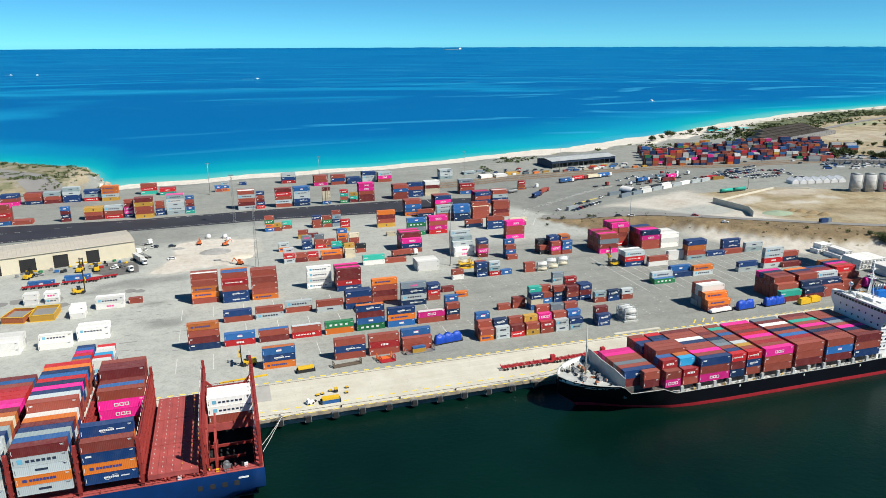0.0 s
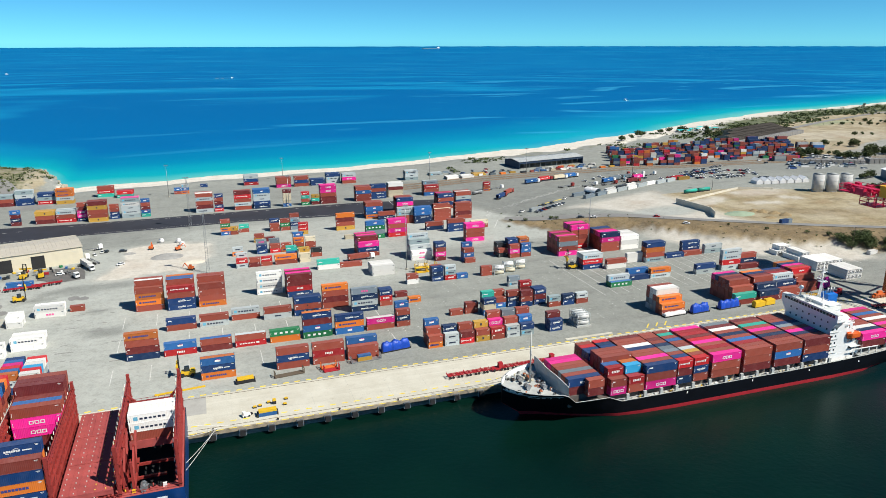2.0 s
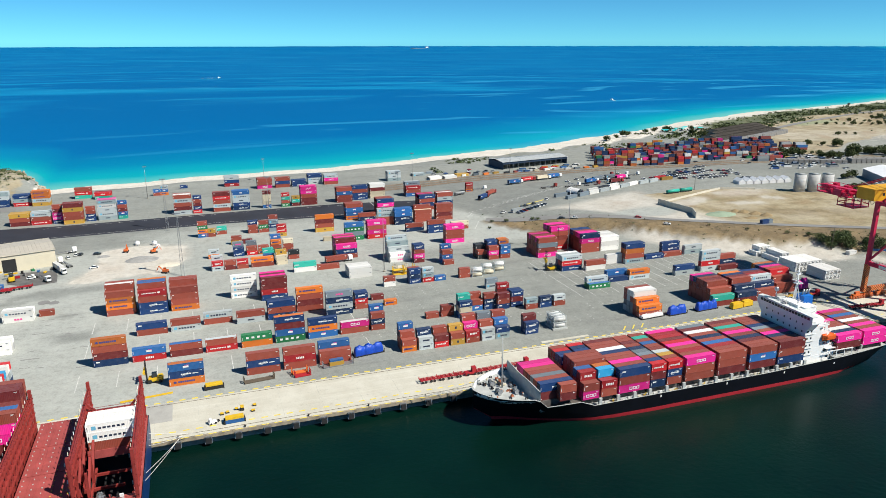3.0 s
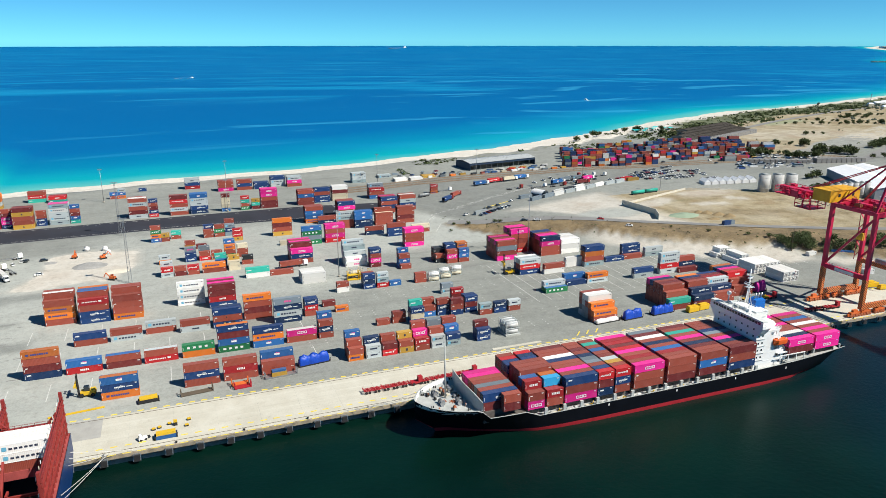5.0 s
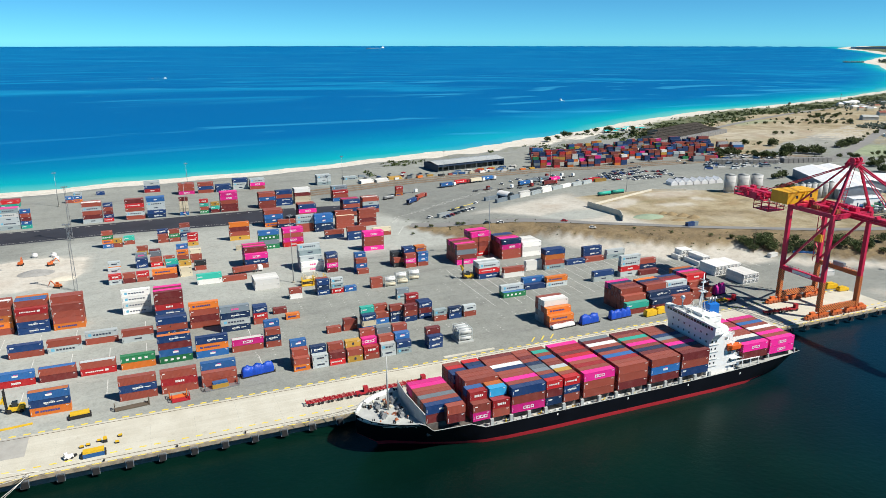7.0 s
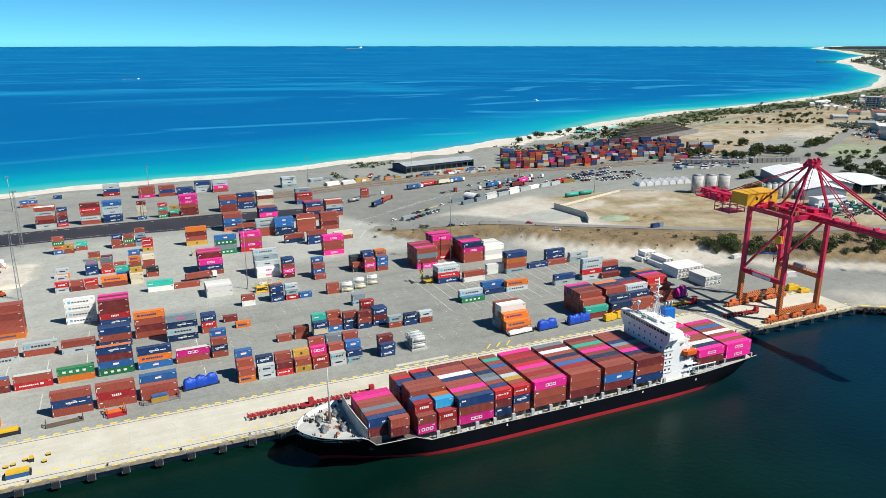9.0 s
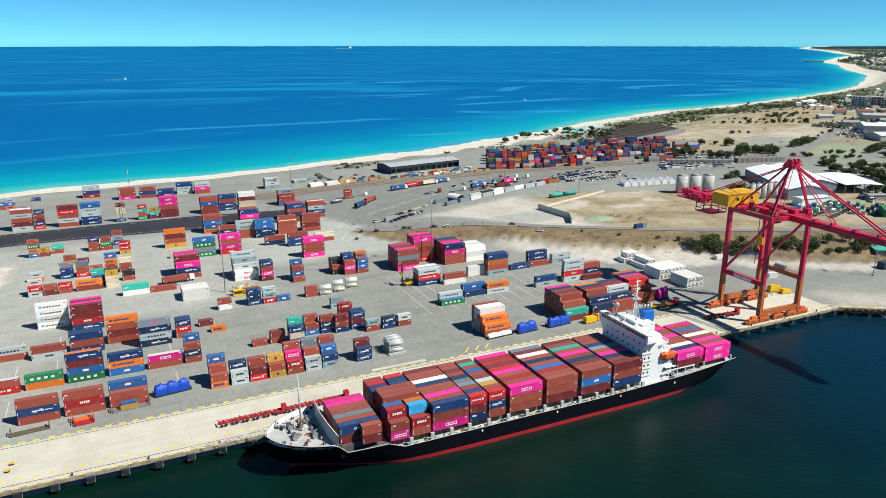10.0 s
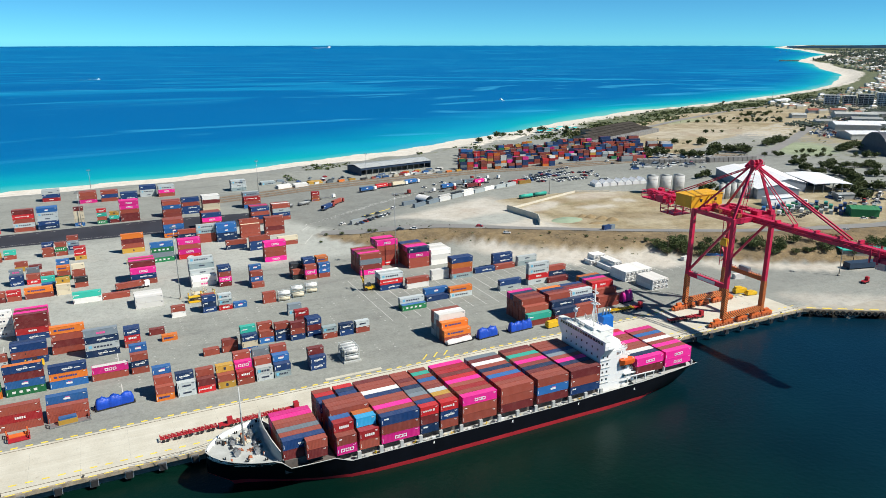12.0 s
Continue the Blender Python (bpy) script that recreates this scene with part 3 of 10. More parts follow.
def a_dirt(x, y):
    toe, back = np.interp(x, TOE_X, TOE_Y), np.interp(x, BACK_X, BACK_Y)
    v = 0.95 * near_band(y - toe + 4 * np.sin(x / 23.0) + 2 * np.sin(x / 9.0), -12, 17, 3) * smooth((x - 272) / 20) * smooth((384 - x) / 16)
    v = np.maximum(v, 0.9 * near_band(y, toe + 50, back - 6, 12) * smooth((x - 225) / 25) * smooth((366 - x) / 22))
    v = np.maximum(v, 0.78 * pit(x, y))
    v = np.maximum(v, 0.9 * near_band(y - toe + 2 * np.sin(x / 11.0), -15, 2, 3) * smooth((x - 376) / 10) * smooth((480 - x) / 30))
    v = np.maximum(v, 0.4 * near_band(x - 0.35 * (y - 640), 665, 900, 40) * near_band(y, 575, 800, 40) * (0.6 + 0.4 * np.sin(y / 23.0 + x / 90.0)))
    v = np.maximum(v, 0.7 * near_band(x, 395, 470, 30) * near_band(y, 432, 466, 12) * smooth(0.5 + 0.9 * np.sin(x / 31.0)))
    for cx, cy, rx, ry, turn in ((372, 434, 22, 8, 23), (409, 416, 15, 5, -13), (422, 450, 15, 6, -10), (440, 425, 10, 5, -20)):
        v = np.maximum(v, 0.8 * blob(x, y, cx, cy, rx, ry, turn))
    v = v * (1 - blob(x, y, 322, 416, 27, 13, 8))
    return np.maximum(v, 0.55 * near_band(x, 372, 470, 12) * near_band(y + 0.61 * (x - 371), 219, 246, 6))


def a_turf(x, y):
    toe, top = np.interp(x, TOE_X, TOE_Y), np.interp(x, [p[0] for p in BANK_ROAD], [p[1] for p in BANK_ROAD])
    low = toe + 1 + 16 * smooth((x - 268) / 26) * (1 - smooth((x - 366) / 16)) - (4 * np.sin(x / 23.0) + 2 * np.sin(x / 9.0)) * smooth((x - 250) / 20)
    v = near_band(y, low - 2, top, 3) * smooth((x - 205) / 8) * smooth((640 - x) / 60)
    return np.maximum(v, 0.5 * near_band(x, 375, 520, 25) * near_band(y + 0.5 * (x - 380), 372, 420, 14) * (0.5 + 0.5 * np.sin(x / 19.0 + y / 7.0)))


def a_dark(x, y):
    low = np.maximum(448 + (x - 224) * 0.42, 430)
    v = 0.8 * smooth((x - 203 - (492 - y) * 0.477) / 5) * smooth((560 - x) / 20) * smooth((y - low) / 5) * smooth((600 - y) / 14)
    v = np.maximum(v, 0.4 * near_band(x, 300, 470, 25) * near_band(y, 232, 305, 14))
    v = np.maximum(v, 0.55 * near_band(x, -115, -45, 10) * near_band(y, 402, 428, 8))
    v = np.maximum(v, 0.5 * near_band(x - 0.5 * (560 - y), 480, 640, 25) * near_band(y, 478, 560, 18))
    for cx, cy, rx, ry, turn in ((-44, 381, 22, 6, 4), (-54, 478, 7, 20, -6), (-60, 410, 11, 12, 0), (-31, 318, 9, 4, -4), (-37, 346, 4, 3, 0), (-67, 371, 8, 4, 10)):
        v = np.maximum(v, 0.75 * blob(x, y, cx, cy, rx, ry, turn))
    return np.maximum(v, 0.6 * near_band(y, 575, 605, 8) * smooth((x - 120) / 60))


def a_pale(x, y):
    v = 0.95 * smooth((70 - x) / 70) * smooth((470 - y) / 30)
    v = np.maximum(v, 0.75 * near_band(x, -30, 150, 40) * near_band(y, 325, 500, 25))
    v = np.maximum(v, 0.95 * smooth((x - 120) / 30) * smooth((202 + (492 - y) * 0.477 - x) / 5) * near_band(y, 385, 520, 15) * smooth((228 - x) / 8))
    return np.maximum(v, 0.85 * blob(x, y, 322, 416, 27, 13, 8))


ground = sheet("ground", steps((-1500, -300, 40), (-300, 700, 5), (700, 1400, 14), (1400, 4700, 22)), steps((60, 210, 15), (210, 760, 5), (760, 1300, 12), (1300, 4600, 22)),
               land, lambda x, y: np.hypot(x - MID[0], y - MID[1]) < 4950, M_GROUND, {"sand": a_sand, "grass": a_grass, "scrub": a_scrub, "pale": a_pale, "dark": a_dark, "dirt": a_dirt, "turf": a_turf, "lawn": a_lawn})
tagged(ground, "grey paved port ground with pale sand and dry grass beyond", "ground", "", "structure")

sea = sheet("water", steps((-5000, -600, 100), (-600, 1000, 20), (1000, 5000, 60)), steps((560, 1400, 16), (1400, 5000, 60)),
            lambda x, y: WATER + rise(x, y), lambda x, y: np.hypot(x - MID[0], y - MID[1]) < 5000, M_SEA,
            {"offshore": lambda x, y: np.clip((y - shore(x)) / (700.0 + 0.25 * np.abs(x)) * (1 + np.clip(x - 500, 0, 2500) / 1400), 0, 1)})
tagged(sea, "blue ocean, turquoise over the sandy shallows", "sea", "", "structure")

bm = bmesh.new()
quad(bm, [(-1500, -700, WATER), (1500, -700, WATER), (1500, 224, WATER), (-1500, 224, WATER)])
structure("water_harbour", bm, M_HARBOUR, "dark green still harbour water beside the quay", "water")

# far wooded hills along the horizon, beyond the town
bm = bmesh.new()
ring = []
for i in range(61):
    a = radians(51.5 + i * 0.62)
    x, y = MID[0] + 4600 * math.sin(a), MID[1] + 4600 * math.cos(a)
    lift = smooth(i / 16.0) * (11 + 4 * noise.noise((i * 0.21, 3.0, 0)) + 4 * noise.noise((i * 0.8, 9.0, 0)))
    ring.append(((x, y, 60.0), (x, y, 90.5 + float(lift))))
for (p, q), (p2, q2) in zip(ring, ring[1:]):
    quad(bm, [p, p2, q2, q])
# The hills' blue-grey carries distance haze within the colour itself.
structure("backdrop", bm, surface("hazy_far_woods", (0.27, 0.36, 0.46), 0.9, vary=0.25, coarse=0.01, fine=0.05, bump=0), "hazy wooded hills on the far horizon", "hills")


def drape(name, pts, width, mat, label, category, lift=0.08, step=6.0):
    """A road, or the like, laid on the land along a line."""
    bm = bmesh.new()
    line = []
    for (ax, ay), (bx, by) in zip(pts, pts[1:]):
        k = max(1, int(math.hypot(bx - ax, by - ay) / step))
        line += [(ax + (bx - ax) * i / k, ay + (by - ay) * i / k) for i in range(k)]
    line.append(pts[-1])
    rows = []
    for i, (x, y) in enumerate(line):
        (ax, ay), (bx, by) = line[max(0, i - 1)], line[min(len(line) - 1, i + 1)]
        d = math.hypot(bx - ax, by - ay)
        nx, ny = -(by - ay) / d, (bx - ax) / d
        n = max(1, int(width / 5))
        rows.append([bm.verts.new((x + nx * k * width, y + ny * k * width, float(land(x + nx * k * width, y + ny * k * width)) + lift)) for k in (0.5 - i / n for i in range(n + 1))])
    for p, q in zip(rows, rows[1:]):
        for i in range(len(p) - 1):
            bm.faces.new((p[i], p[i + 1], q[i + 1], q[i]))
    return structure(name, bm, mat, label, category)


# dark new asphalt between the yards
bm = bmesh.new()
quad(bm, [(-520, 448, 0.03), (-63, 495, 0.03), (-60, 529, 0.03), (-520, 556, 0.03)])
quad(bm, [(-63, 495, 0.03), (36, 499, 0.03), (112, 494, 0.03), (186, 487, 0.03), (192, 524, 0.03), (128, 533, 0.03), (56, 533, 0.03), (-60, 529, 0.03)])
structure("road", bm, M_ASPHALT, "freshly laid dark asphalt lane between container yards", "road")
drape("road_bank", BANK_ROAD, 9.0, M_ROAD, "grey access road along the top of the bank", "road", 0.22, 4.0)
drape("road_coast", [(-420, 1000), (-300, 840), (-194, 728), (-165, 699), (-133, 644), (-108, 590)], 26.0, M_ROAD, "grey coast road behind the headland", "road", 0.1)
drape("road_far", [(690, 735), (780, 780), (905, 838), (1060, 898), (1194, 935), (1350, 955)], 9.0, M_ROAD, "far grey coast road among scrub", "road", 0.4)
drape("road_town", [(655, 500), (700, 524), (760, 555), (844, 600), (1000, 690), (1172, 777), (1400, 900)], 12.0, M_ROAD, "grey road into the far town", "road", 0.4)
for k, off in (("a", 0), ("b", 9), ("c", -8)):
    drape("railway_" + k, [(150, 575 + off), (233, 590 + off), (325, 594 + off), (421, 597 + off), (498, 579 + off), (575, 562 + off), (700, 545 + off)], 5.0, M_BALLAST, "brown ballast of a railway track", "railway", 0.12)
    for s in (-0.75, 0.75):
        drape("railway_rail_" + k + ("l" if s < 0 else "r"), [(150, 575 + off + s), (233, 590 + off + s), (325, 594 + off + s), (421, 597 + off + s), (498, 579 + off + s), (575, 562 + off + s), (700, 545 + off + s)], 0.16, M_STEEL, "steel rail on ballast", "rail", 0.26)

# quay apron
bm = bmesh.new()
box(bm, -420, 371, 217.5, 243.5, -0.9, -0.02)
box(bm, -420, 371, 229.0, 243.5, -12.0, -0.9)
prism(bm, [(371, 217), (620, 65), (640, 84), (371, 248)], -1.4, -0.02)
quay = structure("pavement_quay", bm, M_CONC2, "concrete quay deck on piles above dark water", "quay")
bm = bmesh.new()
box(bm, -420, 371, 216.7, 217.5, -0.95, 0.22)
prism(bm, [(371.2, 216.8), (620, 64.8), (620.6, 65.5), (371.6, 217.6)], -1.2, 0.22)
structure("kerb_quay", bm, M_KERB, "raised concrete kerb along the quay edge", "kerb")
for dx, dy in ((0, 219.6), (0, 242.0)):
    bm = bmesh.new()
    box(bm, -420, 371, dy - 0.09, dy + 0.09, 0.0, 0.07)
    structure("crane_rail", bm, M_WOOD, "rusty crane rail set into the quay", "rail")


def piles():
    for i in range(64):
        x = -130 + i * 8.0
        if x > 368:
            break
        bm = bmesh.new()
        tube(bm, (0, 0, -12), (0, 0, -0.9), 0.45, seg=8)
        me = PILE.setdefault("pile", to_mesh("pile", bm, M_WOOD)) if "pile" not in PILE else (bm.free() or PILE["pile"])
        ob = new("pile", me)
        ob.location = (x, 219.8, 0)
        ob.parent = quay


PILE = {}
piles()


def fender(x):
    t = thing("quay_fender", "black rubber fender in a grey steel frame on the quay", "fender", (x, 216.6, 0), group="fenders along the quay")
    bm = bmesh.new()
    box(bm, -0.95, 0.95, -0.3, 0.05, -2.7, -0.25)
    for x in (-1.1, 1.0):
        beam(bm, (x + 0.05, -0.2, -0.2), (x + 0.05, -0.9, -2.4), 0.12)
    part("frame", bm, M_STEEL, t)
    bm = bmesh.new()
    box(bm, -0.85, 0.85, -1.0, -0.3, -2.5, -0.6)
    part("rubber_block", bm, M_DARK, t)
    return t


f0 = fender(-62.6)
for i in range(1, 48):
    copy_thing(f0, pose(-62.6 + i * 9.15, 216.6, 0))


def tyre(x, y):
    t = thing("tyre_fender", "worn black tyre hung on the quay wall", "tyre", (x, y, 0), -31.4, "tyres along the quay")
    bm = bmesh.new()
    for k in range(12):
        a, b = 2 * math.pi * k / 12, 2 * math.pi * (k + 1) / 12
        tube(bm, (0.85 * math.cos(a), 0, -1.2 + 0.85 * math.sin(a)), (0.85 * math.cos(b), 0, -1.2 + 0.85 * math.sin(b)), 0.34, seg=7)
    part("tread", bm, M_DARK, t)
    return t


y0 = tyre(374, 214.6)
for i in range(1, 60):
    copy_thing(y0, pose(374 + i * 2.4, 214.6 - i * 2.4 * 0.6104, 0, 0, 0, -31.4))


def bollard(x, y):
    t = thing("bollard", "squat dark iron mooring bollard on the quay edge", "bollard", (x, y, 0), group="bollards on the quay")
    bm = bmesh.new()
    tube(bm, (0, 0, 0), (0, 0, 0.5), 0.22, 0.18)
    part("post", bm, M_DARK, t)
    bm = bmesh.new()
    tube(bm, (0, 0, 0.45), (0, 0, 0.62), 0.36, 0.3)
    part("head", bm, M_DARK, t)
    return t


b0 = bollard(-30, 218.0)
for i in range(1, 20):
    copy_thing(b0, pose(-30 + i * 20.4, 218.0, 0))

def at_line(v, xs, ys):
    return float(np.interp(v, xs, ys))


# painted lines: yellow dashes on both sides of the apron, pale bay lines in the yard
bm = bmesh.new()
for i in range(120):
    x = -120 + i * 4.1
    if x < 368:
        quad(bm, [(x, 243.55, 0.02), (x + 2.0, 243.55, 0.02), (x + 2.0, 244.3, 0.02), (x, 244.3, 0.02)])
        quad(bm, [(x + 0.5, 216.95, 0.235), (x + 2.9, 216.95, 0.235), (x + 2.9, 217.35, 0.235), (x + 0.5, 217.35, 0.235)])
        quad(bm, [(x + 1, 222.0, 0.03), (x + 3.0, 222.0, 0.03), (x + 3.0, 222.6, 0.03), (x + 1, 222.6, 0.03)])
beam(bm, (248, 470, float(land(248, 470)) + 0.1), (273, 479, float(land(273, 479)) + 0.1), 1.0, 0.05)
for x in (191, 195.5, 200):
    quad(bm, [(x, 246, 0.03), (x + 0.7, 246, 0.03), (x + 4.0, 249.6, 0.03), (x + 3.3, 249.6, 0.03)])
for i in range(30):
    x = 374 + i * 6.0
    y = 217.4 - (x - 371) * 0.6104 + 1.6
    quad(bm, [(x, y, 0.04), (x + 3.6, y - 2.2, 0.04), (x + 4.1, y - 1.3, 0.04), (x + 0.5, y + 0.9, 0.04)])
structure("trim_yellow_line", bm, M_YLINE, "worn yellow dashed lines along the apron", "line")
bm = bmesh.new()
r2 = random.Random(3)
for row in (262, 274, 290, 300, 318, 326, 345, 360):
    for i in range(46):
        x = 84 + i * 6.8
        if x < 330 and r2.random() < 0.75:
            for k in range(3):
                if r2.random() < 0.8:
                    y = row + k * 2.6
                    quad(bm, [(x, y, 0.03), (x + 0.7, y, 0.03), (x + 0.7, y + 0.28, 0.03), (x, y + 0.28, 0.03)])
for i in range(26):
    x = 196 + i * 6.8
    quad(bm, [(x, 288, 0.03), (x + 0.25, 288, 0.03), (x + 0.25, 349 - i * 0.8, 0.03), (x, 349 - i * 0.8, 0.03)])
for i in range(9):
    x = -24 + i * 13.6
    for y in (262, 292, 318):
        quad(bm, [(x, y, 0.03), (x + 0.3, y, 0.03), (x + 0.3, y + 14, 0.03), (x, y + 14, 0.03)])
for a, b in (((203, 460), (231, 497)), ((206, 461), (256, 523)), ((212, 452), (254, 512)), ((196, 428), (206, 446)), ((208, 470), (218, 490)), ((150, 492), (150, 530))):
    beam(bm, (*a, 0.02), (*b, 0.02), 0.4, 0.04)
for i in range(9):
    x, y = 212 + i * 11, 474 + i * 6.2
    beam(bm, (x, y, float(land(x, y)) + 0.1), (x + 26, y + 9, float(land(x + 26, y + 9)) + 0.1), 0.25, 0.04)
for a, b in (((231, 497), (300, 566)), ((256, 523), (310, 562)), ((300, 566), (420, 584)), ((330, 556), (430, 572))):
    beam(bm, (*a, 0.06), (*b, 0.12), 0.45, 0.04)
for i in range(44):
    x = -150 + i * 7.6
    if r2.random() < 0.8:
        y = at_line(x, (-150, -60, 56, 128, 186), (512, 526, 529, 528, 519))
        beam(bm, (x, y, 0.05), (x + 3.4, y + 0.05, 0.05), 0.22, 0.03)
    y = at_line(x, (-150, -63, 36, 112, 186), (489, 498, 503, 498, 491))
    beam(bm, (x, y, 0.05), (x + 7.2, y + 0.08, 0.05), 0.16, 0.03)
structure("trim_white_line", bm, M_WLINE, "worn white bay marks painted on the yard", "line")
bm = bmesh.new()
box(bm, 152, 174, 245.2, 246.8, 0, 0.12)
structure("trim_pale_strip", bm, M_CONC, "pale patched concrete strip in the yard", "strip")
bm = bmesh.new()
r2 = random.Random(11)
for _ in range(20):
    x, y = r2.uniform(-50, -20), r2.uniform(268, 360)
    w, h = r2.uniform(1.5, 7), r2.uniform(0.4, 1.0)
    box(bm, x, x + w, y, y + h, 0.0, 0.012)
for x, y, w in ((-100, 367, 5), (-106, 365, 4), (-79, 356, 4), (-45, 366, 3.5), (-50, 368, 3.5), (-83, 366, 4)):
    prism(bm, [(x + w * math.cos(k * 0.785) * r2.uniform(0.6, 1.1), y + w * math.sin(k * 0.785) * r2.uniform(0.6, 1.1)) for k in range(8)], 0.0, 0.012)
structure("trim_patch", bm, M_ROAD, "dark oily patches and repairs on pale pavement", "patch")
bm = bmesh.new()
box(bm, -2, 9, 230, 243, 0.0, 0.03)
structure("trim_slab", bm, surface("newer_grey_concrete", (0.37, 0.36, 0.33), 0.9, vary=0.15), "newer grey concrete slab let into the quay", "patch")

bm = bmesh.new()
prism(bm, [(-71.8, 403.7), (-60.8, 396.1), (-48.6, 399.3), (-50.0, 412.0), (-52.4, 421.4), (-66.3, 422.9), (-74.2, 414.4)], 0.0, 0.016)
structure("trim_stain", bm, M_STAIN, "dark oil stain on the pavement by the workshop", "stain")

# ---- shipping containers ----
KIT = {}


def corrugated(bm, p, along, out, length, z0, z1, ribs, depth, mi=0):
    """A ribbed steel wall: trapezoid folds between two heights."""
    p, along, out = Vector(p), Vector(along), Vector(out)
    prof, step = [], length / ribs
    for i in range(ribs):
        for f, d in ((0.0, 0), (0.3, 0), (0.5, 1), (0.8, 1)):
            prof.append(((i + f) * step, d))
    prof.append((length, 0))
    lo = [bm.verts.new(p + along * a - out * depth * d + Vector((0, 0, z0))) for a, d in prof]
    hi = [bm.verts.new(p + along * a - out * depth * d + Vector((0, 0, z1))) for a, d in prof]
    for i in range(len(prof) - 1):
        bm.faces.new((lo[i], lo[i + 1], hi[i + 1], hi[i])).material_index = mi


def box_mesh(L, H, colour, lid):
    """Body of a container: rails, corner posts and castings round ribbed walls, and a ribbed roof set a little lower."""
    key = ("body", L, H, colour, lid)
    if key in KIT:
        return KIT[key]
    W, bm = 2.44, bmesh.new()
    for x in (0, L - 0.16):
        for y in (0, W - 0.16):
            box(bm, x, x + 0.16, y, y + 0.16, 0, H)
    for y in (0.0, W - 0.09):
        box(bm, 0.16, L - 0.16, y, y + 0.09, 0.02, 0.18)
        box(bm, 0.16, L - 0.16, y, y + 0.09, H - 0.1, H - 0.005)
    for x in (0.0, L - 0.1):
        box(bm, x, x + 0.1, 0.16, W - 0.16, H - 0.12, H - 0.005)
        box(bm, x, x + 0.1, 0.16, W - 0.16, 0.02, 0.17)
    ribs = int(L / 0.42)
    corrugated(bm, (0.16, 0.025, 0), (1, 0, 0), (0, -1, 0), L - 0.32, 0.18, H - 0.1, ribs, 0.018)
    corrugated(bm, (L - 0.16, W - 0.025, 0), (-1, 0, 0), (0, 1, 0), L - 0.32, 0.18, H - 0.1, ribs, 0.018)
    corrugated(bm, (L - 0.03, 0.16, 0), (0, 1, 0), (1, 0, 0), W - 0.32, 0.17, H - 0.12, 7, 0.04)
    n = max(6, int(L / 0.9))
    for i in range(n):
        a, s = 0.1 + (L - 0.2) * i / n, (L - 0.2) / n
        zs = (H - 0.045, H - 0.045, H - 0.02, H - 0.02)
        xs = (a, a + s * 0.3, a + s * 0.4, a + s * 0.9, a + s)
        for k in range(4):
            za, zb = zs[k], (zs + (H - 0.045,))[k + 1]
            quad(bm, [(xs[k], 0.09, za), (xs[k + 1], 0.09, zb), (xs[k + 1], W - 0.09, zb), (xs[k], W - 0.09, za)], 1)
    quad(bm, [(0, 0, 0.02), (0, W, 0.02), (L, W, 0.02), (L, 0, 0.02)])
    KIT[key] = to_mesh("container_body", bm, PAINT[colour], PAINT[lid or colour])
    return KIT[key]


def door_mesh(H, colour):
    key = ("door", H, colour)
    if key not in KIT:
        bm = bmesh.new()
        for y0, y1 in ((0.17, 1.21), (1.23, 2.27)):
            box(bm, 0.03, 0.07, y0, y1, 0.18, H - 0.13)
            for y in (y0 + 0.25, y1 - 0.25):
                tube(bm, (0.0, y, 0.12), (0.0, y, H - 0.1), 0.025, seg=5, mi=1)
        KIT[key] = to_mesh("door", bm, PAINT[colour], M_STEEL)
    return KIT[key]


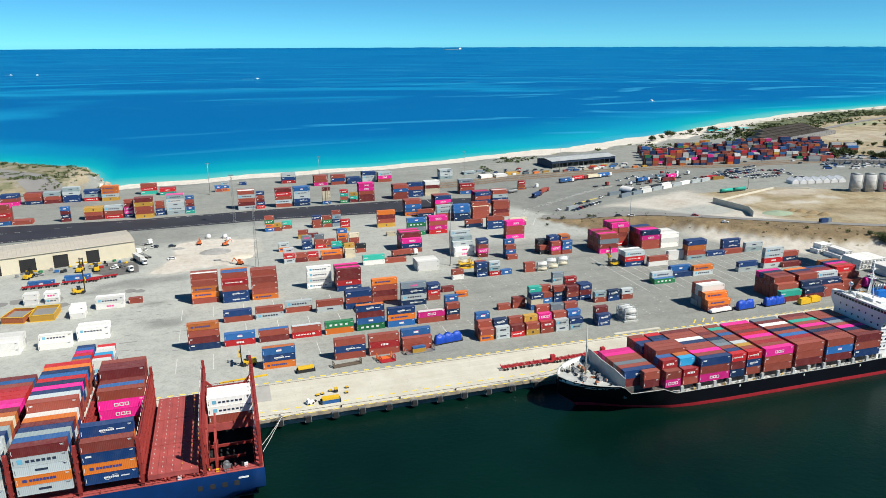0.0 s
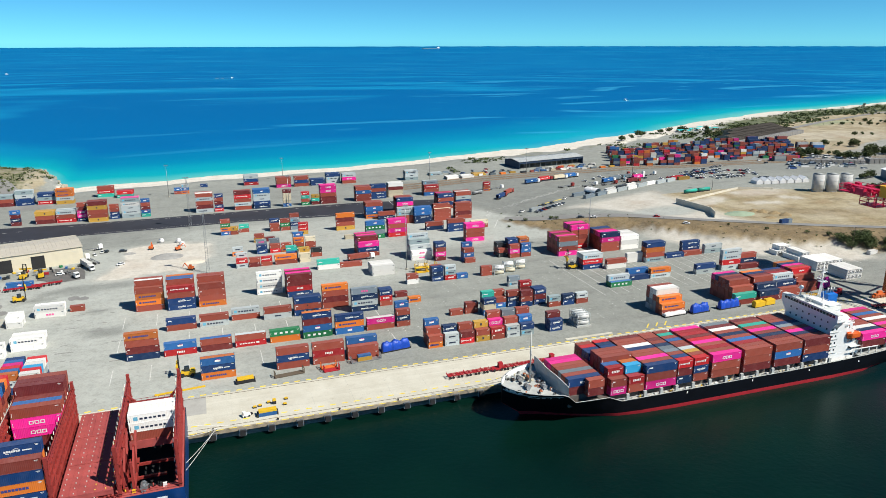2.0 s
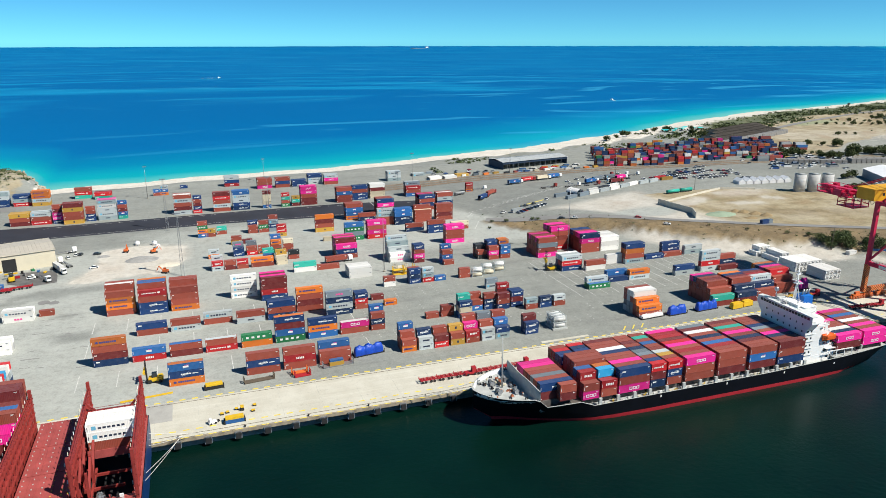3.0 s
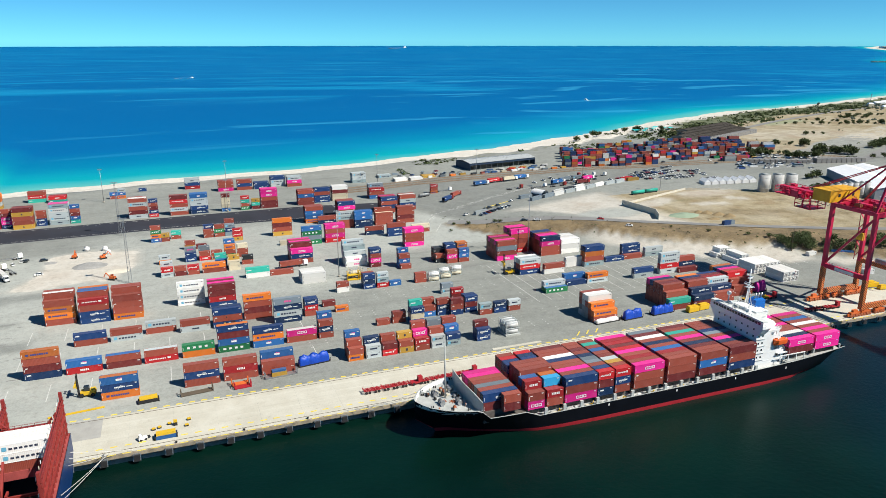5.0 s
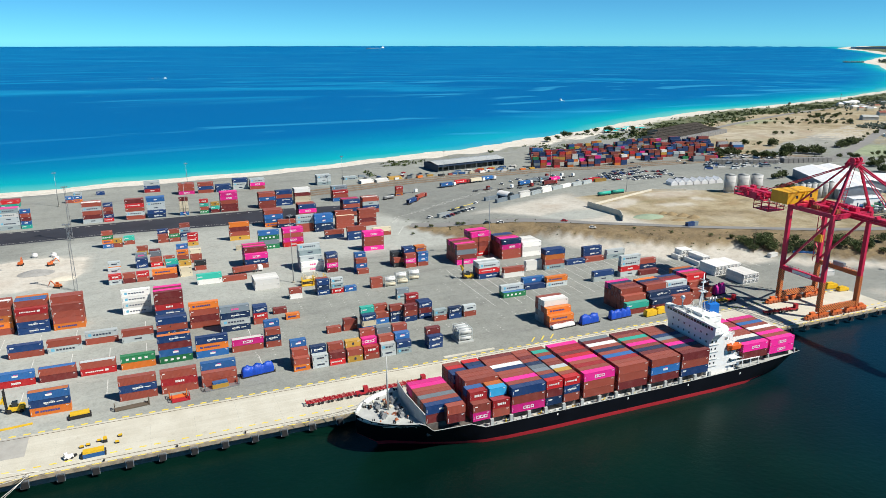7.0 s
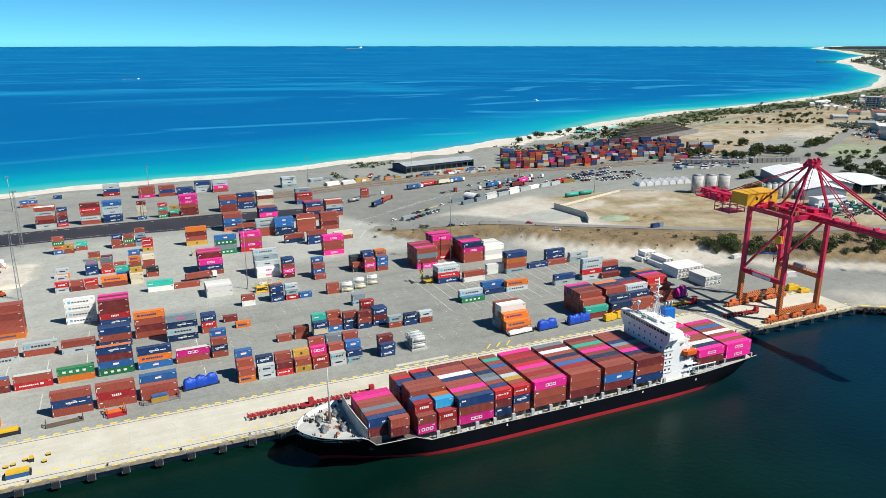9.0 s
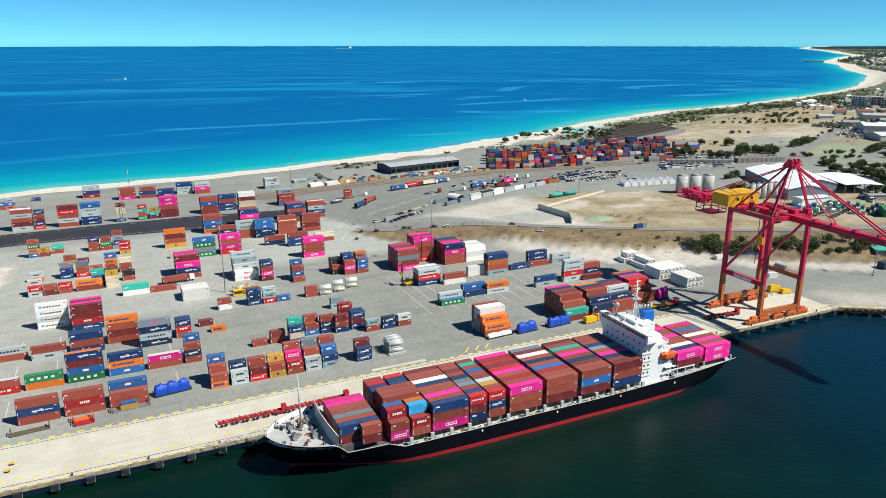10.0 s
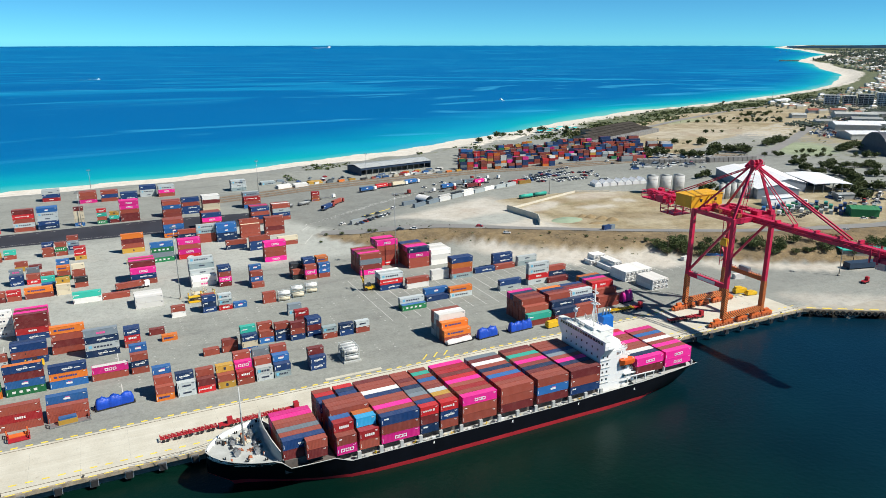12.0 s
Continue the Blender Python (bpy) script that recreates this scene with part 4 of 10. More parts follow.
def mark_mesh(L, H, colour, kind):
    """Painted marks: plain blocks and bars in the place and colour of the lettering."""
    key = ("mark", L, H, colour, kind)
    if key in KIT:
        return KIT[key]
    bm = bmesh.new()

    def bar(x, z, w, h, mi=0, side=0):
        y = -0.012 if side == 0 else 2.452
        pts = [(x, y, z), (x + w, y, z), (x + w, y, z + h), (x, y, z + h)]
        quad(bm, pts if side == 0 else pts[::-1], mi)

    c, k = L / 2, L / 12.19
    for s in (0, 1):
        bar(L - 1.35, H - 0.48, 0.9, 0.13, 0, s)
        bar(L - 1.2, H - 0.68, 0.6, 0.1, 0, s)
        bar(0.3, 0.55, 0.13, 1.2, 0, s)
        if colour == "p":
            z, h, w = H * 0.28, 1.05, 1.15
            for x in (c - 1.9, c - 0.55, c + 0.8):
                bar(x, z, 0.25, h, 0, s), bar(x + w - 0.25, z, 0.25, h, 0, s)
                bar(x + 0.25, z + h - 0.22, w - 0.5, 0.22, 0, s), bar(x + 0.25, z, w - 0.5, 0.22, 0, s)
        elif colour == "n":
            if kind % 3 < 2:
                for i in range(7):
                    bar(c - 1.75 + i * 0.5, H * 0.40, 0.42, 0.52, 0, s)
                for i in range(3):
                    bar(c + 0.2 + i * 0.4, H * 0.40 + 0.70 + 0.08 * (i % 2), 0.4, 0.13, 0, s)
                    bar(c - 1.5 + i * 0.4, H * 0.40 - 0.32 - 0.06 * (i % 2), 0.4, 0.12, 0, s)
                if L > 8:
                    bar(L - 4.0, H * 0.42, 2.0, 0.3, 0, s)
            else:
                bar(0.9, H * 0.6, 1.4, 0.5, 0, s)
        elif colour == "g":
            if kind % 3 < 2:
                bar(1.2 * k, H * 0.3, 1.2, 1.2, 2, s)
                for i in range(6):
                    bar(3.0 * k + i * 1.16 * k, H * 0.36, 0.82 * k, 0.68, 1, s)
            else:
                bar(c - 1.4, H * 0.4, 2.8, 0.6, 1, s)
        elif colour == "o" and kind % 3 < 2:
            bar(1.5 * k, H * 0.36, 1.0, 0.8, 4, s)
            for i in range(8):
                bar(3.0 * k + i * 0.74 * k, H * 0.38, 0.62 * k, 0.66, 4, s)
        elif colour == "R":
            if kind % 2:
                for i in range(5):
                    bar(c - 1.4 + i * 0.62, H * 0.35, 0.45, 0.8, 0, s)
            else:
                for i in range(10):
                    bar(1.6 * k + i * 0.62 * k, H * 0.42, 0.45 * k, 0.5, 0, s)
                bar(8.2 * k, H * 0.38, 1.2 * k, 0.8, 0, s)
        elif colour == "G":
            for i in range(4):
                bar(1.8 * k + i * 2.2 * k, H * 0.35, 1.1 * k, 0.85, 0, s)
        elif colour == "b":
            bar(c - 1.0, H * 0.38, 2.0, 0.7, 0, s)
            bar(c - 0.4, H * 0.38 + 0.8, 1.4, 0.18, 3, s)
        elif colour == "y":
            bar(c - 0.4, H * 0.32, 0.8, 1.0, 1, s)
        elif colour == "t":
            bar(0.8, H * 0.45, 2.0, 0.45, 0, s)
        elif colour in "ws" and kind % 6 == 1:
            for i in range(3):
                bar(c - 1.5 + i * 1.1, H * 0.34, 0.9, 0.8, 3, s)
        elif colour in "ws" and kind % 6 == 3:
            bar(1.4 * k, H * 0.32, 1.1, 1.1, 2, s)
            for i in range(6):
                bar(3.0 * k + i * 1.16 * k, H * 0.37, 0.78 * k, 0.58, 1, s)
        elif colour == "r" and kind % 4 == 0:
            bar(0.7, H * 0.62, 0.9, 0.35, 0, s)
    KIT[key] = to_mesh("marking", bm, M_MARK if colour not in "wgc" else M_INK, M_INK, M_CYAN, M_PINKMARK, M_BLUEINK)
    return KIT[key]


def shipping_container(x, y, z, L, colour, H=2.59, lid="", turn=0.0, where="stacked in the container yard", parts=True, mark=None):
    kind = "deck_container" if "loaded" in where else "refrigerated_container" if colour == "w" else "high_cube_container" if L > 8 and H > 2.7 else "forty_foot_container" if L > 8 else "twenty_foot_container"
    ob = new(kind, box_mesh(L, H, colour, lid))
    ob.matrix_world = pose(x, y, z, 0, 0, turn)
    size = "forty-foot" if L > 8 else "twenty-foot"
    tagged(ob, f"{COLOURS[colour][0]} {size} corrugated steel container {where}", "container", "containers " + where)
    if parts:
        if y < 425:
            d = new("door", door_mesh(H, colour))
            d.parent = ob
        m = new("marking", mark_mesh(L, H, colour, 0 if "crane" in where else rng.randrange(12) if mark is None else mark))
        m.parent = ob
        tagged(m, "painted blocks and bars", "", "", "stuff")
    return ob


FAR_BOXES = []


def stack(x, y, size, rows, H=0.0, z=0.0, gap=0.12, where="stacked in the container yard", parts=True, loose=0.09, far=False, turn=0.0, mark=None):
    """Boxes piled on one spot; rows run from the front to the back, letters from the ground up, /letter another roof colour."""
    L = 12.19 if size == 40 else 6.06
    H = H or (2.59 if size == 20 else 2.84 if len(rows.split(",")[0].split("/")[0]) > 2 else 2.66)
    if 480 < y < 640 and "," not in rows and size == 40 and not far:
        rows = ",".join([rows] * 3)
    front = 0
    for j, row in enumerate(rows.split(",")):
        boxes, _, lid = row.partition("/")
        cover, front = front, min(front, len(boxes)) if j else len(boxes)
        for i, c in enumerate(boxes):
            if c == "-":
                continue
            dx, dy = rng.uniform(-loose, loose), rng.uniform(-loose / 2, loose / 2)
            if far or (j and i < cover and i < len(boxes) - 1):
                FAR_BOXES.append((x + dx, y + j * (2.44 + gap) + dy, z + i * H, L, c, turn, H))
            else:
                shipping_container(x + dx, y + j * (2.44 + gap) + dy, z + i * H, L, c, H, lid if i == len(boxes) - 1 else "", turn, where, parts, mark)


def far_box_paint(name, colour):
    m, n, l, p = blank(name)
    g = n.new("ShaderNodeNewGeometry")
    hsv = n.new("ShaderNodeHueSaturation")
    hsv.inputs["Color"].default_value = (*colour, 1)
    val = n.new("ShaderNodeMapRange")
    val.inputs["To Min"].default_value, val.inputs["To Max"].default_value = 0.5, 1.1
    l.new(g.outputs["Random Per Island"], val.inputs["Value"])
    l.new(val.outputs[0], hsv.inputs["Value"])
    fade = noise_node(n, l, place_vec(n, l), 0.6, 4.0)
    l.new(mixed(n, l, ramp(n, l, fade.outputs[0], (0.45, (0, 0, 0)), (0.8, (0.4, 0.4, 0.4))).outputs[0], hsv.outputs[0], tuple(min(1, c * 0.75 + 0.06) for c in colour)), p.inputs["Base Color"])
    p.inputs["Roughness"].default_value = 0.55
    return m


def join_far_boxes():
    """All boxes of the distant yards, one sheet-steel block each with proud rails, plus pale marks on some."""
    keys = list(COLOURS)
    verts, faces, mats = [], [], []
    for x, y, z, L, c, turn, H in FAR_BOXES:
        ca, sa = math.cos(radians(turn)), math.sin(radians(turn))
        H, W, n = H - 0.02, 2.44, len(verts)
        pts = []
        for zz, d in ((0, 0), (0.18, 0), (0.18, 0.05), (H - 0.12, 0.05), (H - 0.12, 0), (H, 0), (H, 0.1), (H - 0.05, 0.1)):
            pts += [(d, d, zz), (L - d, d, zz), (L - d, W - d, zz), (d, W - d, zz)]
        verts += [(x + a * ca - b * sa, y + a * sa + b * ca, z + k) for a, b, k in pts]
        for r in range(7):
            for s in range(4):
                faces.append((n + r * 4 + s, n + r * 4 + (s + 1) % 4, n + r * 4 + 4 + (s + 1) % 4, n + r * 4 + 4 + s))
                mats.append(keys.index(c))
        faces.append((n + 28, n + 29, n + 30, n + 31))
        mats.append(keys.index(c))
        if c in "npgRGb" and turn == 0:
            n = len(verts)
            e = -0.02
            q = abs(math.sin(x * 12.9 + z * 7.7))
            u0, u1, v0 = 0.12 + 0.3 * q, 0.5 + 0.36 * q, 0.8 + 0.5 * q
            verts += [(x + L * u0, y + e, z + v0), (x + L * u1, y + e, z + v0), (x + L * u1, y + e, z + v0 + 0.62), (x + L * u0, y + e, z + v0 + 0.62)]
            faces.append((n, n + 1, n + 2, n + 3))
            mats.append(keys.index("s" if c == "g" else "w"))
    me = bpy.data.meshes.new("container_stacks")
    me.from_pydata(verts, [], faces)
    for k in keys:
        me.materials.append(far_box_paint("distant_" + PAINT[k].name, COLOURS[k][1]))
    me.polygons.foreach_set("material_index", mats)
    tagged(new("container_stacks", me), "distant stacks of mixed red, blue, grey and pink containers", "containers", "", "stuff")


# ---- the container yard ----
stack(7.9, 255.6, 40, "onb/o")
stack(35.1, 255.6, 40, "rnr")
stack(48.6, 255.6, 40, "rRr")
stack(62.2, 255.6, 40, "rr,rrb")
stack(95.1, 255.6, 20, "or,rrr,rrnb")
stack(102.1, 255.6, 20, "gg,gsn")
stack(108.8, 255.6, 20, "Rr,rrr")
stack(115.8, 255.6, 20, "yr,rry")
stack(122.4, 255.6, 20, "rR,rrp,rrrr")
stack(129.3, 255.6, 20, "gg,ggr,gggs")
stack(135.9, 255.6, 20, "gn,nnb,nnbr")
stack(149.4, 255.6, 20, "nn,nnr")
stack(205.4, 255.6, 40, "ro,rro,gsrw,gsgw,gsrr")
stack(245.7, 255.6, 40, "rt,rrr,rrrr,rrrr,rrrr,rrrn,rrrp")
stack(259.9, 255.6, 40, "rn,rnn,rrrr,rrrr,rrrn,rrro")
stack(271.4, 255.6, 40, "rr,rrn,rrrg,rrrR,rrrr,rrrn")
stack(287.1, 260.1, 40, "rr,rrr,rrrR,rrrr,rrrp,rrrn,rrro")
stack(-19.5, 282.0, 40, "nrro")
stack(-5.7, 282.0, 40, "Rb")
stack(7.9, 282.0, 40, "rr/b")
stack(21.4, 282.0, 40, "Rr/g")
stack(35.1, 282.0, 40, "oG")
stack(48.6, 282.0, 40, "Gbrn/o")
stack(62.2, 282.0, 40, "bon")
stack(75.8, 282.0, 40, "rp/w")
stack(89.0, 282.0, 20, "rnr,rrnb")
stack(129.6, 282.0, 20, "bcn,bcnt")
stack(162.4, 282.0, 20, "rg")
stack(169.6, 282.0, 20, "nn")
stack(176.8, 282.0, 20, "rg")
stack(150.0, 286.4, 20, "nrr")
stack(115.3, 286.5, 20, "r")
stack(122.6, 286.8, 20, "rr")
stack(157.3, 287.2, 20, "nrn,nrn")
stack(144.1, 288.3, 20, "nnr")
stack(137.7, 288.9, 20, "br,brr")
stack(204.3, 296.5, 40, "G/b,Gg")
stack(155.4, 299.2, 20, "rrR")
stack(286.8, 299.9, 40, "r,rnr")
stack(258.3, 300.3, 40, "gn")
stack(275.8, 301.7, 40, "gRgg")
stack(231.5, 302.2, 40, "go")
stack(219.6, 302.7, 40, "n,nb")
stack(74.0, 305.0, 40, "ngns")
stack(-5.7, 309.0, 40, "rn")
stack(7.9, 309.0, 40, "gr")
stack(35.1, 309.0, 40, "gr")
stack(48.6, 309.0, 40, "nrn,nrn")
stack(88.2, 309.0, 20, "rRn,rrn")
stack(102.2, 309.0, 20, "o")
stack(21.4, 312.8, 40, "rg")
stack(62.2, 314.4, 40, "rrro")
stack(156.3, 314.7, 20, "gs")
stack(98.1, 318.0, 20, "r")
stack(218.4, 323.8, 40, "wr")
stack(205.6, 327.1, 40, "nRg,nRg,nnw")
stack(245.2, 327.1, 40, "gron,rron")
stack(260.9, 330.2, 40, "n")
stack(235.2, 330.4, 40, "ww")
stack(273.7, 330.9, 40, "r,rnn")
stack(288.0, 331.3, 40, "gg")
stack(-5.7, 335.0, 40, "nnrR,nnrRr/b,nnrRr/b,nnrRo")
stack(7.9, 335.0, 40, "orrr,orrrr,orrrr")
stack(48.6, 335.0, 40, "nRrr,nrrp,rrrr,rrrp")
stack(108.8, 335.0, 20, "wr")
stack(122.3, 335.0, 20, "nnn,nnr")
stack(129.3, 335.0, 20, "Rgg")
stack(136.0, 335.0, 20, "b")
stack(149.6, 335.0, 20, "rr")
stack(-19.5, 337.9, 40, "roor,roorr/w,roorr")
stack(35.1, 343.5, 40, "wwww", mark=3)
stack(95.2, 354.0, 40, "ww,ww,ww,ww", mark=0)
stack(205.0, 354.0, 40, "prsr,rrrp,rrrr,rrrr,rrrp,rrrr")
stack(232.9, 354.0, 40, "rrpn,rrrp,rrrp,rrrr,rrrn,rrrn")
stack(246.1, 354.0, 40, "www,www,www,www,www", mark=0)
stack(149.6, 359.4, 20, "r,bbr,bbrb")
stack(177.2, 360.2, 20, "rpr,rprn,rrrn")
stack(184.3, 360.3, 20, "rbb,rbbo,rbbo")
stack(171.4, 363.3, 20, "kr,krk,rrk")
stack(135.3, 368.7, 20, "rprn,rprn")
stack(69.4, 374.0, 40, "wt")
stack(81.9, 374.0, 40, "r")
stack(122.7, 374.0, 40, "ww,ggg,gggg,ggggg")
stack(27.9, 391.0, 20, "gR,gRg")
stack(34.5, 391.0, 20, "rr")
stack(41.1, 391.0, 20, "rR")
stack(48.6, 391.0, 40, "ro")
stack(62.2, 391.0, 20, "cc,ccy")
stack(95.7, 390.4, 40, "rnp,rnpr,rrpp,rrpr,rrrp")
stack(55.8, 396.3, 20, "bb,bbt")
stack(70.1, 399.7, 20, "rk")
stack(165.4, 400.3, 40, "prrp,rrrp")
stack(27.0, 415.5, 20, "og")
stack(40.8, 415.5, 20, "nn,nns")
stack(48.2, 415.5, 20, "Rr,rrs")
stack(54.8, 415.5, 20, "or")
stack(62.1, 415.5, 20, "Gro,rrob")
stack(69.0, 415.5, 20, "rrc")
stack(108.4, 427.0, 40, "GsGb")
stack(122.9, 427.0, 40, "Rprp,rrpp")
stack(162.6, 427.0, 40, "nnr")
stack(180.1, 430.4, 40, "rc")
stack(95.6, 430.8, 20, "c")
stack(150.4, 435.2, 40, "nr")
stack(41.3, 442.0, 20, "yr")
stack(47.7, 442.0, 20, "r")
stack(70.0, 452.0, 20, "yRR")
stack(94.8, 454.1, 40, "yrro")
stack(148.5, 455.0, 40, "nnbb,nnnb")
stack(137.2, 458.0, 40, "rrgg")
stack(163.6, 458.0, 40, "rrr/c,rrrr")
stack(179.0, 458.0, 40, "rrrr,rrrr")
stack(22.5, 466.0, 20, "boGr")
stack(27.3, 466.0, 20, "ry")
stack(53.4, 466.0, 20, "rr,rrn")
stack(60.1, 466.0, 20, "rGr")
stack(66.6, 466.0, 20, "sns,snnr")
stack(34.1, 469.9, 20, "rt")
stack(128.0, 474.5, 40, "nr")
stack(120.4, 479.9, 40, "obbr,rrbr,rrrr")
stack(144.9, 487.4, 40, "rrpn,rrrr,rrrr,rrrr")
stack(177.3, 491.0, 40, "rnrn,rrrr,rrrp,rrrr")
stack(192.2, 493.6, 40, "rngr,rrrw,rrrr")
stack(-62.5, 532.5, 40, "yrryr")
stack(-141.0, 537.5, 40, "r")
stack(-110.6, 537.5, 20, "rnrb")
stack(-95.8, 537.5, 40, "rry")
stack(-83.0, 537.5, 40, "Rrg")
stack(-69.7, 537.5, 20, "npprr")
stack(-49.2, 537.5, 20, "nnrr")
stack(-41.6, 537.5, 40, "gggwg/p")
stack(-28.8, 537.5, 20, "tbrrb")
stack(7.9, 537.5, 40, "grrgr/w,rrrrr/w,rrrrr")
stack(21.0, 537.5, 20, "Rnrrn")
stack(34.9, 537.5, 40, "rgrRr,rrrrr")
stack(48.6, 537.5, 40, "nnggb")
stack(70.1, 537.5, 20, "bcccr")
stack(83.8, 537.5, 20, "GrtR")
stack(91.4, 537.5, 20, "rty")
stack(98.3, 537.5, 40, "rrrpp,rrrpp,rrrpp")
stack(125.6, 537.5, 40, "rrbr,rrrr,rrrr")
stack(182.1, 540.6, 40, "brR,rrrs,rrrg")
stack(138.9, 542.1, 40, "nnrn,rrrn")
stack(153.3, 543.9, 40, "ccrw")
stack(-93.2, 602.7, 40, "ygoo")
stack(-164.2, 606.0, 40, "prn")
stack(-147.9, 606.0, 40, "nrr")
stack(-134.7, 606.0, 40, "rrg")
stack(-121.3, 606.0, 40, "nngg")
stack(-106.3, 606.0, 40, "Rgn")
stack(185.5, 608.9, 40, "ggg")
stack(-51.5, 613.0, 40, "tR")
stack(-8.6, 613.0, 20, "rb")
stack(-3.1, 613.0, 20, "obg")
stack(73.3, 613.0, 40, "prr")
stack(88.3, 613.0, 40, "rnr,rrr")
stack(102.1, 613.0, 40, "nn")
stack(129.8, 613.0, 40, "rpg")
stack(116.6, 618.2, 40, "ggn")
stack(-66.3, 620.6, 40, "tRr,rrr")
stack(47.7, 632.5, 40, "Rng")
stack(11.7, 637.3, 20, "n")
stack(-57.7, 259.9, 20, "rngo,rngb,rngR,rngp,rngb,rngn", H=2.6)
stack(-50.6, 258.6, 20, "rngw,rngR,rngu,rngw,rngw,rngR", H=2.6)

# ---- ships ----
def at(v, xs, ys):
    return float(np.interp(v, xs, ys))


def hull_mesh(stations, lower):
    """A hull lofted over stations of (x, centre y, [(half breadth, z), ...] from keel to rail); the lowest rows take the second paint."""
    bm = bmesh.new()
    rows = []
    for x, cy, prof in stations:
        rows.append([bm.verts.new((x, cy - b, z)) for b, z in prof[::-1]] + [bm.verts.new((x, cy + b, z)) for b, z in prof])
    k = len(stations[0][2])
    for a, b in zip(rows, rows[1:]):
        for i in range(2 * k - 1):
            f = bm.faces.new((a[i], a[i + 1], b[i + 1], b[i]))
            f.smooth = True
            f.material_index = 1 if k - lower <= i < k + lower - 1 else 0
    bm.faces.new(rows[0][::-1])
    bm.faces.new(rows[-1])
    bmesh.ops.recalc_face_normals(bm, faces=bm.faces)
    return bm


def feeder_ship():
    ship = thing("container_ship", "black-hulled container ship with white bridge and red waterline, moored", "ship")
    CY, HB = 201.6, 13.6
    xs = [103.7, 105, 107, 110, 114, 118, 120, 122, 123.2, 124.5, 127, 133, 137, 139.5, 142, 150, 165, 190, 215, 235, 250, 260, 268, 274, 277]
    st = []
    for x in xs:
        top = at(x, (103, 120, 122, 124.5, 137, 142, 215, 250, 277), (8.6, 8.2, 7.4, 5.0, 4.8, 2.7, 2.7, 3.6, 4.8))
        deck = at(x, (103.7, 105, 107, 110, 114, 118, 122, 130, 140, 250, 265, 277), (0.25, 3.4, 6.2, 8.8, 11.0, 12.4, 13.1, 13.5, HB, HB, 13.2, 12.2))
        mid = at(x, (103.7, 110, 114, 118, 124, 132, 142, 155, 235, 250, 262, 270, 277), (0.2, 0.3, 1.5, 3.6, 6.8, 10.0, 12.6, HB, HB, 13.2, 11.5, 9.5, 7.5))
        wl = at(x, (103.7, 111, 116, 124, 132, 142, 155, 235, 250, 262, 270, 277), (0.1, 0.15, 1.4, 4.6, 8.2, 11.7, HB, HB, 12.6, 8.5, 4.0, 0.6))
        keel = at(x, (103.7, 110.5, 112, 262, 268, 277), (2.0, -3.0, -9.0, -9.0, -3.2, 0.2))
        b = lambda f: wl + (mid - wl) * f
        zl, zm = max(keel + 0.05, -3.8), max(keel + 0.2, -2.25)
        st.append((x, CY, [(0.02, keel), (wl * 0.9, keel + 0.02), (b(0.3), zl), (mid, zm), (mid + (deck - mid) * 0.45, (zm + top) / 2), (deck, top)]))
    part("hull", hull_mesh(st, 4), [M_HULLBLACK, M_BOOT], ship, "black steel hull with red boot-topping")
    # decks
    bm = bmesh.new()
    pts = [(x, at(x, (103.7, 105, 107, 110, 114, 118, 122), (0.1, 2.9, 5.4, 7.7, 9.8, 11.35, 12.5))) for x in (103.9, 105, 107, 110, 114, 118, 122)]
    prism(bm, [(x, CY - b) for x, b in pts] + [(x, CY + b) for x, b in pts[::-1]], 7.0, 7.35)
    part("forecastle_deck", bm, M_DECKGREY, ship, "pale grey forecastle deck")
    bm = bmesh.new()
    prism(bm, [(121, CY - 4.0), (128, CY - 8.2), (136, CY - 11.2), (150, CY - 13.2), (240, CY - 13.3), (250, CY - 12.6), (250, CY + 12.6), (240, CY + 13.3), (150, CY + 13.2), (136, CY + 11.2), (128, CY + 8.2), (121, CY + 4.0)], 1.6, 2.1)
    part("main_deck", bm, M_DECKGREY, ship)
    bm = bmesh.new()
    prism(bm, [(122, CY - 8.0), (128, CY - 10.6), (133, CY - 12.0), (137.5, CY - 12.8), (137.5, CY + 12.8), (133, CY + 12.0), (128, CY + 10.6), (122, CY + 8.0)], 3.9, 4.3)
    part("raised_deck", bm, M_DECKDARK, ship, "dark worn deck abaft the breakwater")
    bm = bmesh.new()
    prism(bm, [(246.6, CY - 12.9), (265, CY - 12.0), (276.2, CY - 10.6), (276.2, CY + 10.6), (265, CY + 12.0), (246.6, CY + 12.9)], 3.2, 3.6)
    part("poop_deck", bm, M_DECKGREY, ship)
    for s in (-1, 1):
        bm = bmesh.new()
        for i in range(len(xs) - 1):
            xa, xb = xs[i], xs[i + 1]
            ya, yb = (CY + s * (st[k][2][-1][0] - 0.05) for k in (i, i + 1))
            za, zb = st[i][2][-1][1], st[i + 1][2][-1][1]
            beam(bm, (xa, ya, za + 0.02), (xb, yb, zb + 0.02), 0.25 if xb > 124 else 0.4, 0.12)
        part("rail_cap", bm, M_DECKGREY, ship, "pale grey rail cap along the deck edge")
    # breakwater, curved, in front of the boxes
    bm = bmesh.new()
    arc = [(121.8, CY - 12.8), (120.4, CY - 8), (120.0, CY), (120.4, CY + 8), (121.8, CY + 12.8)]
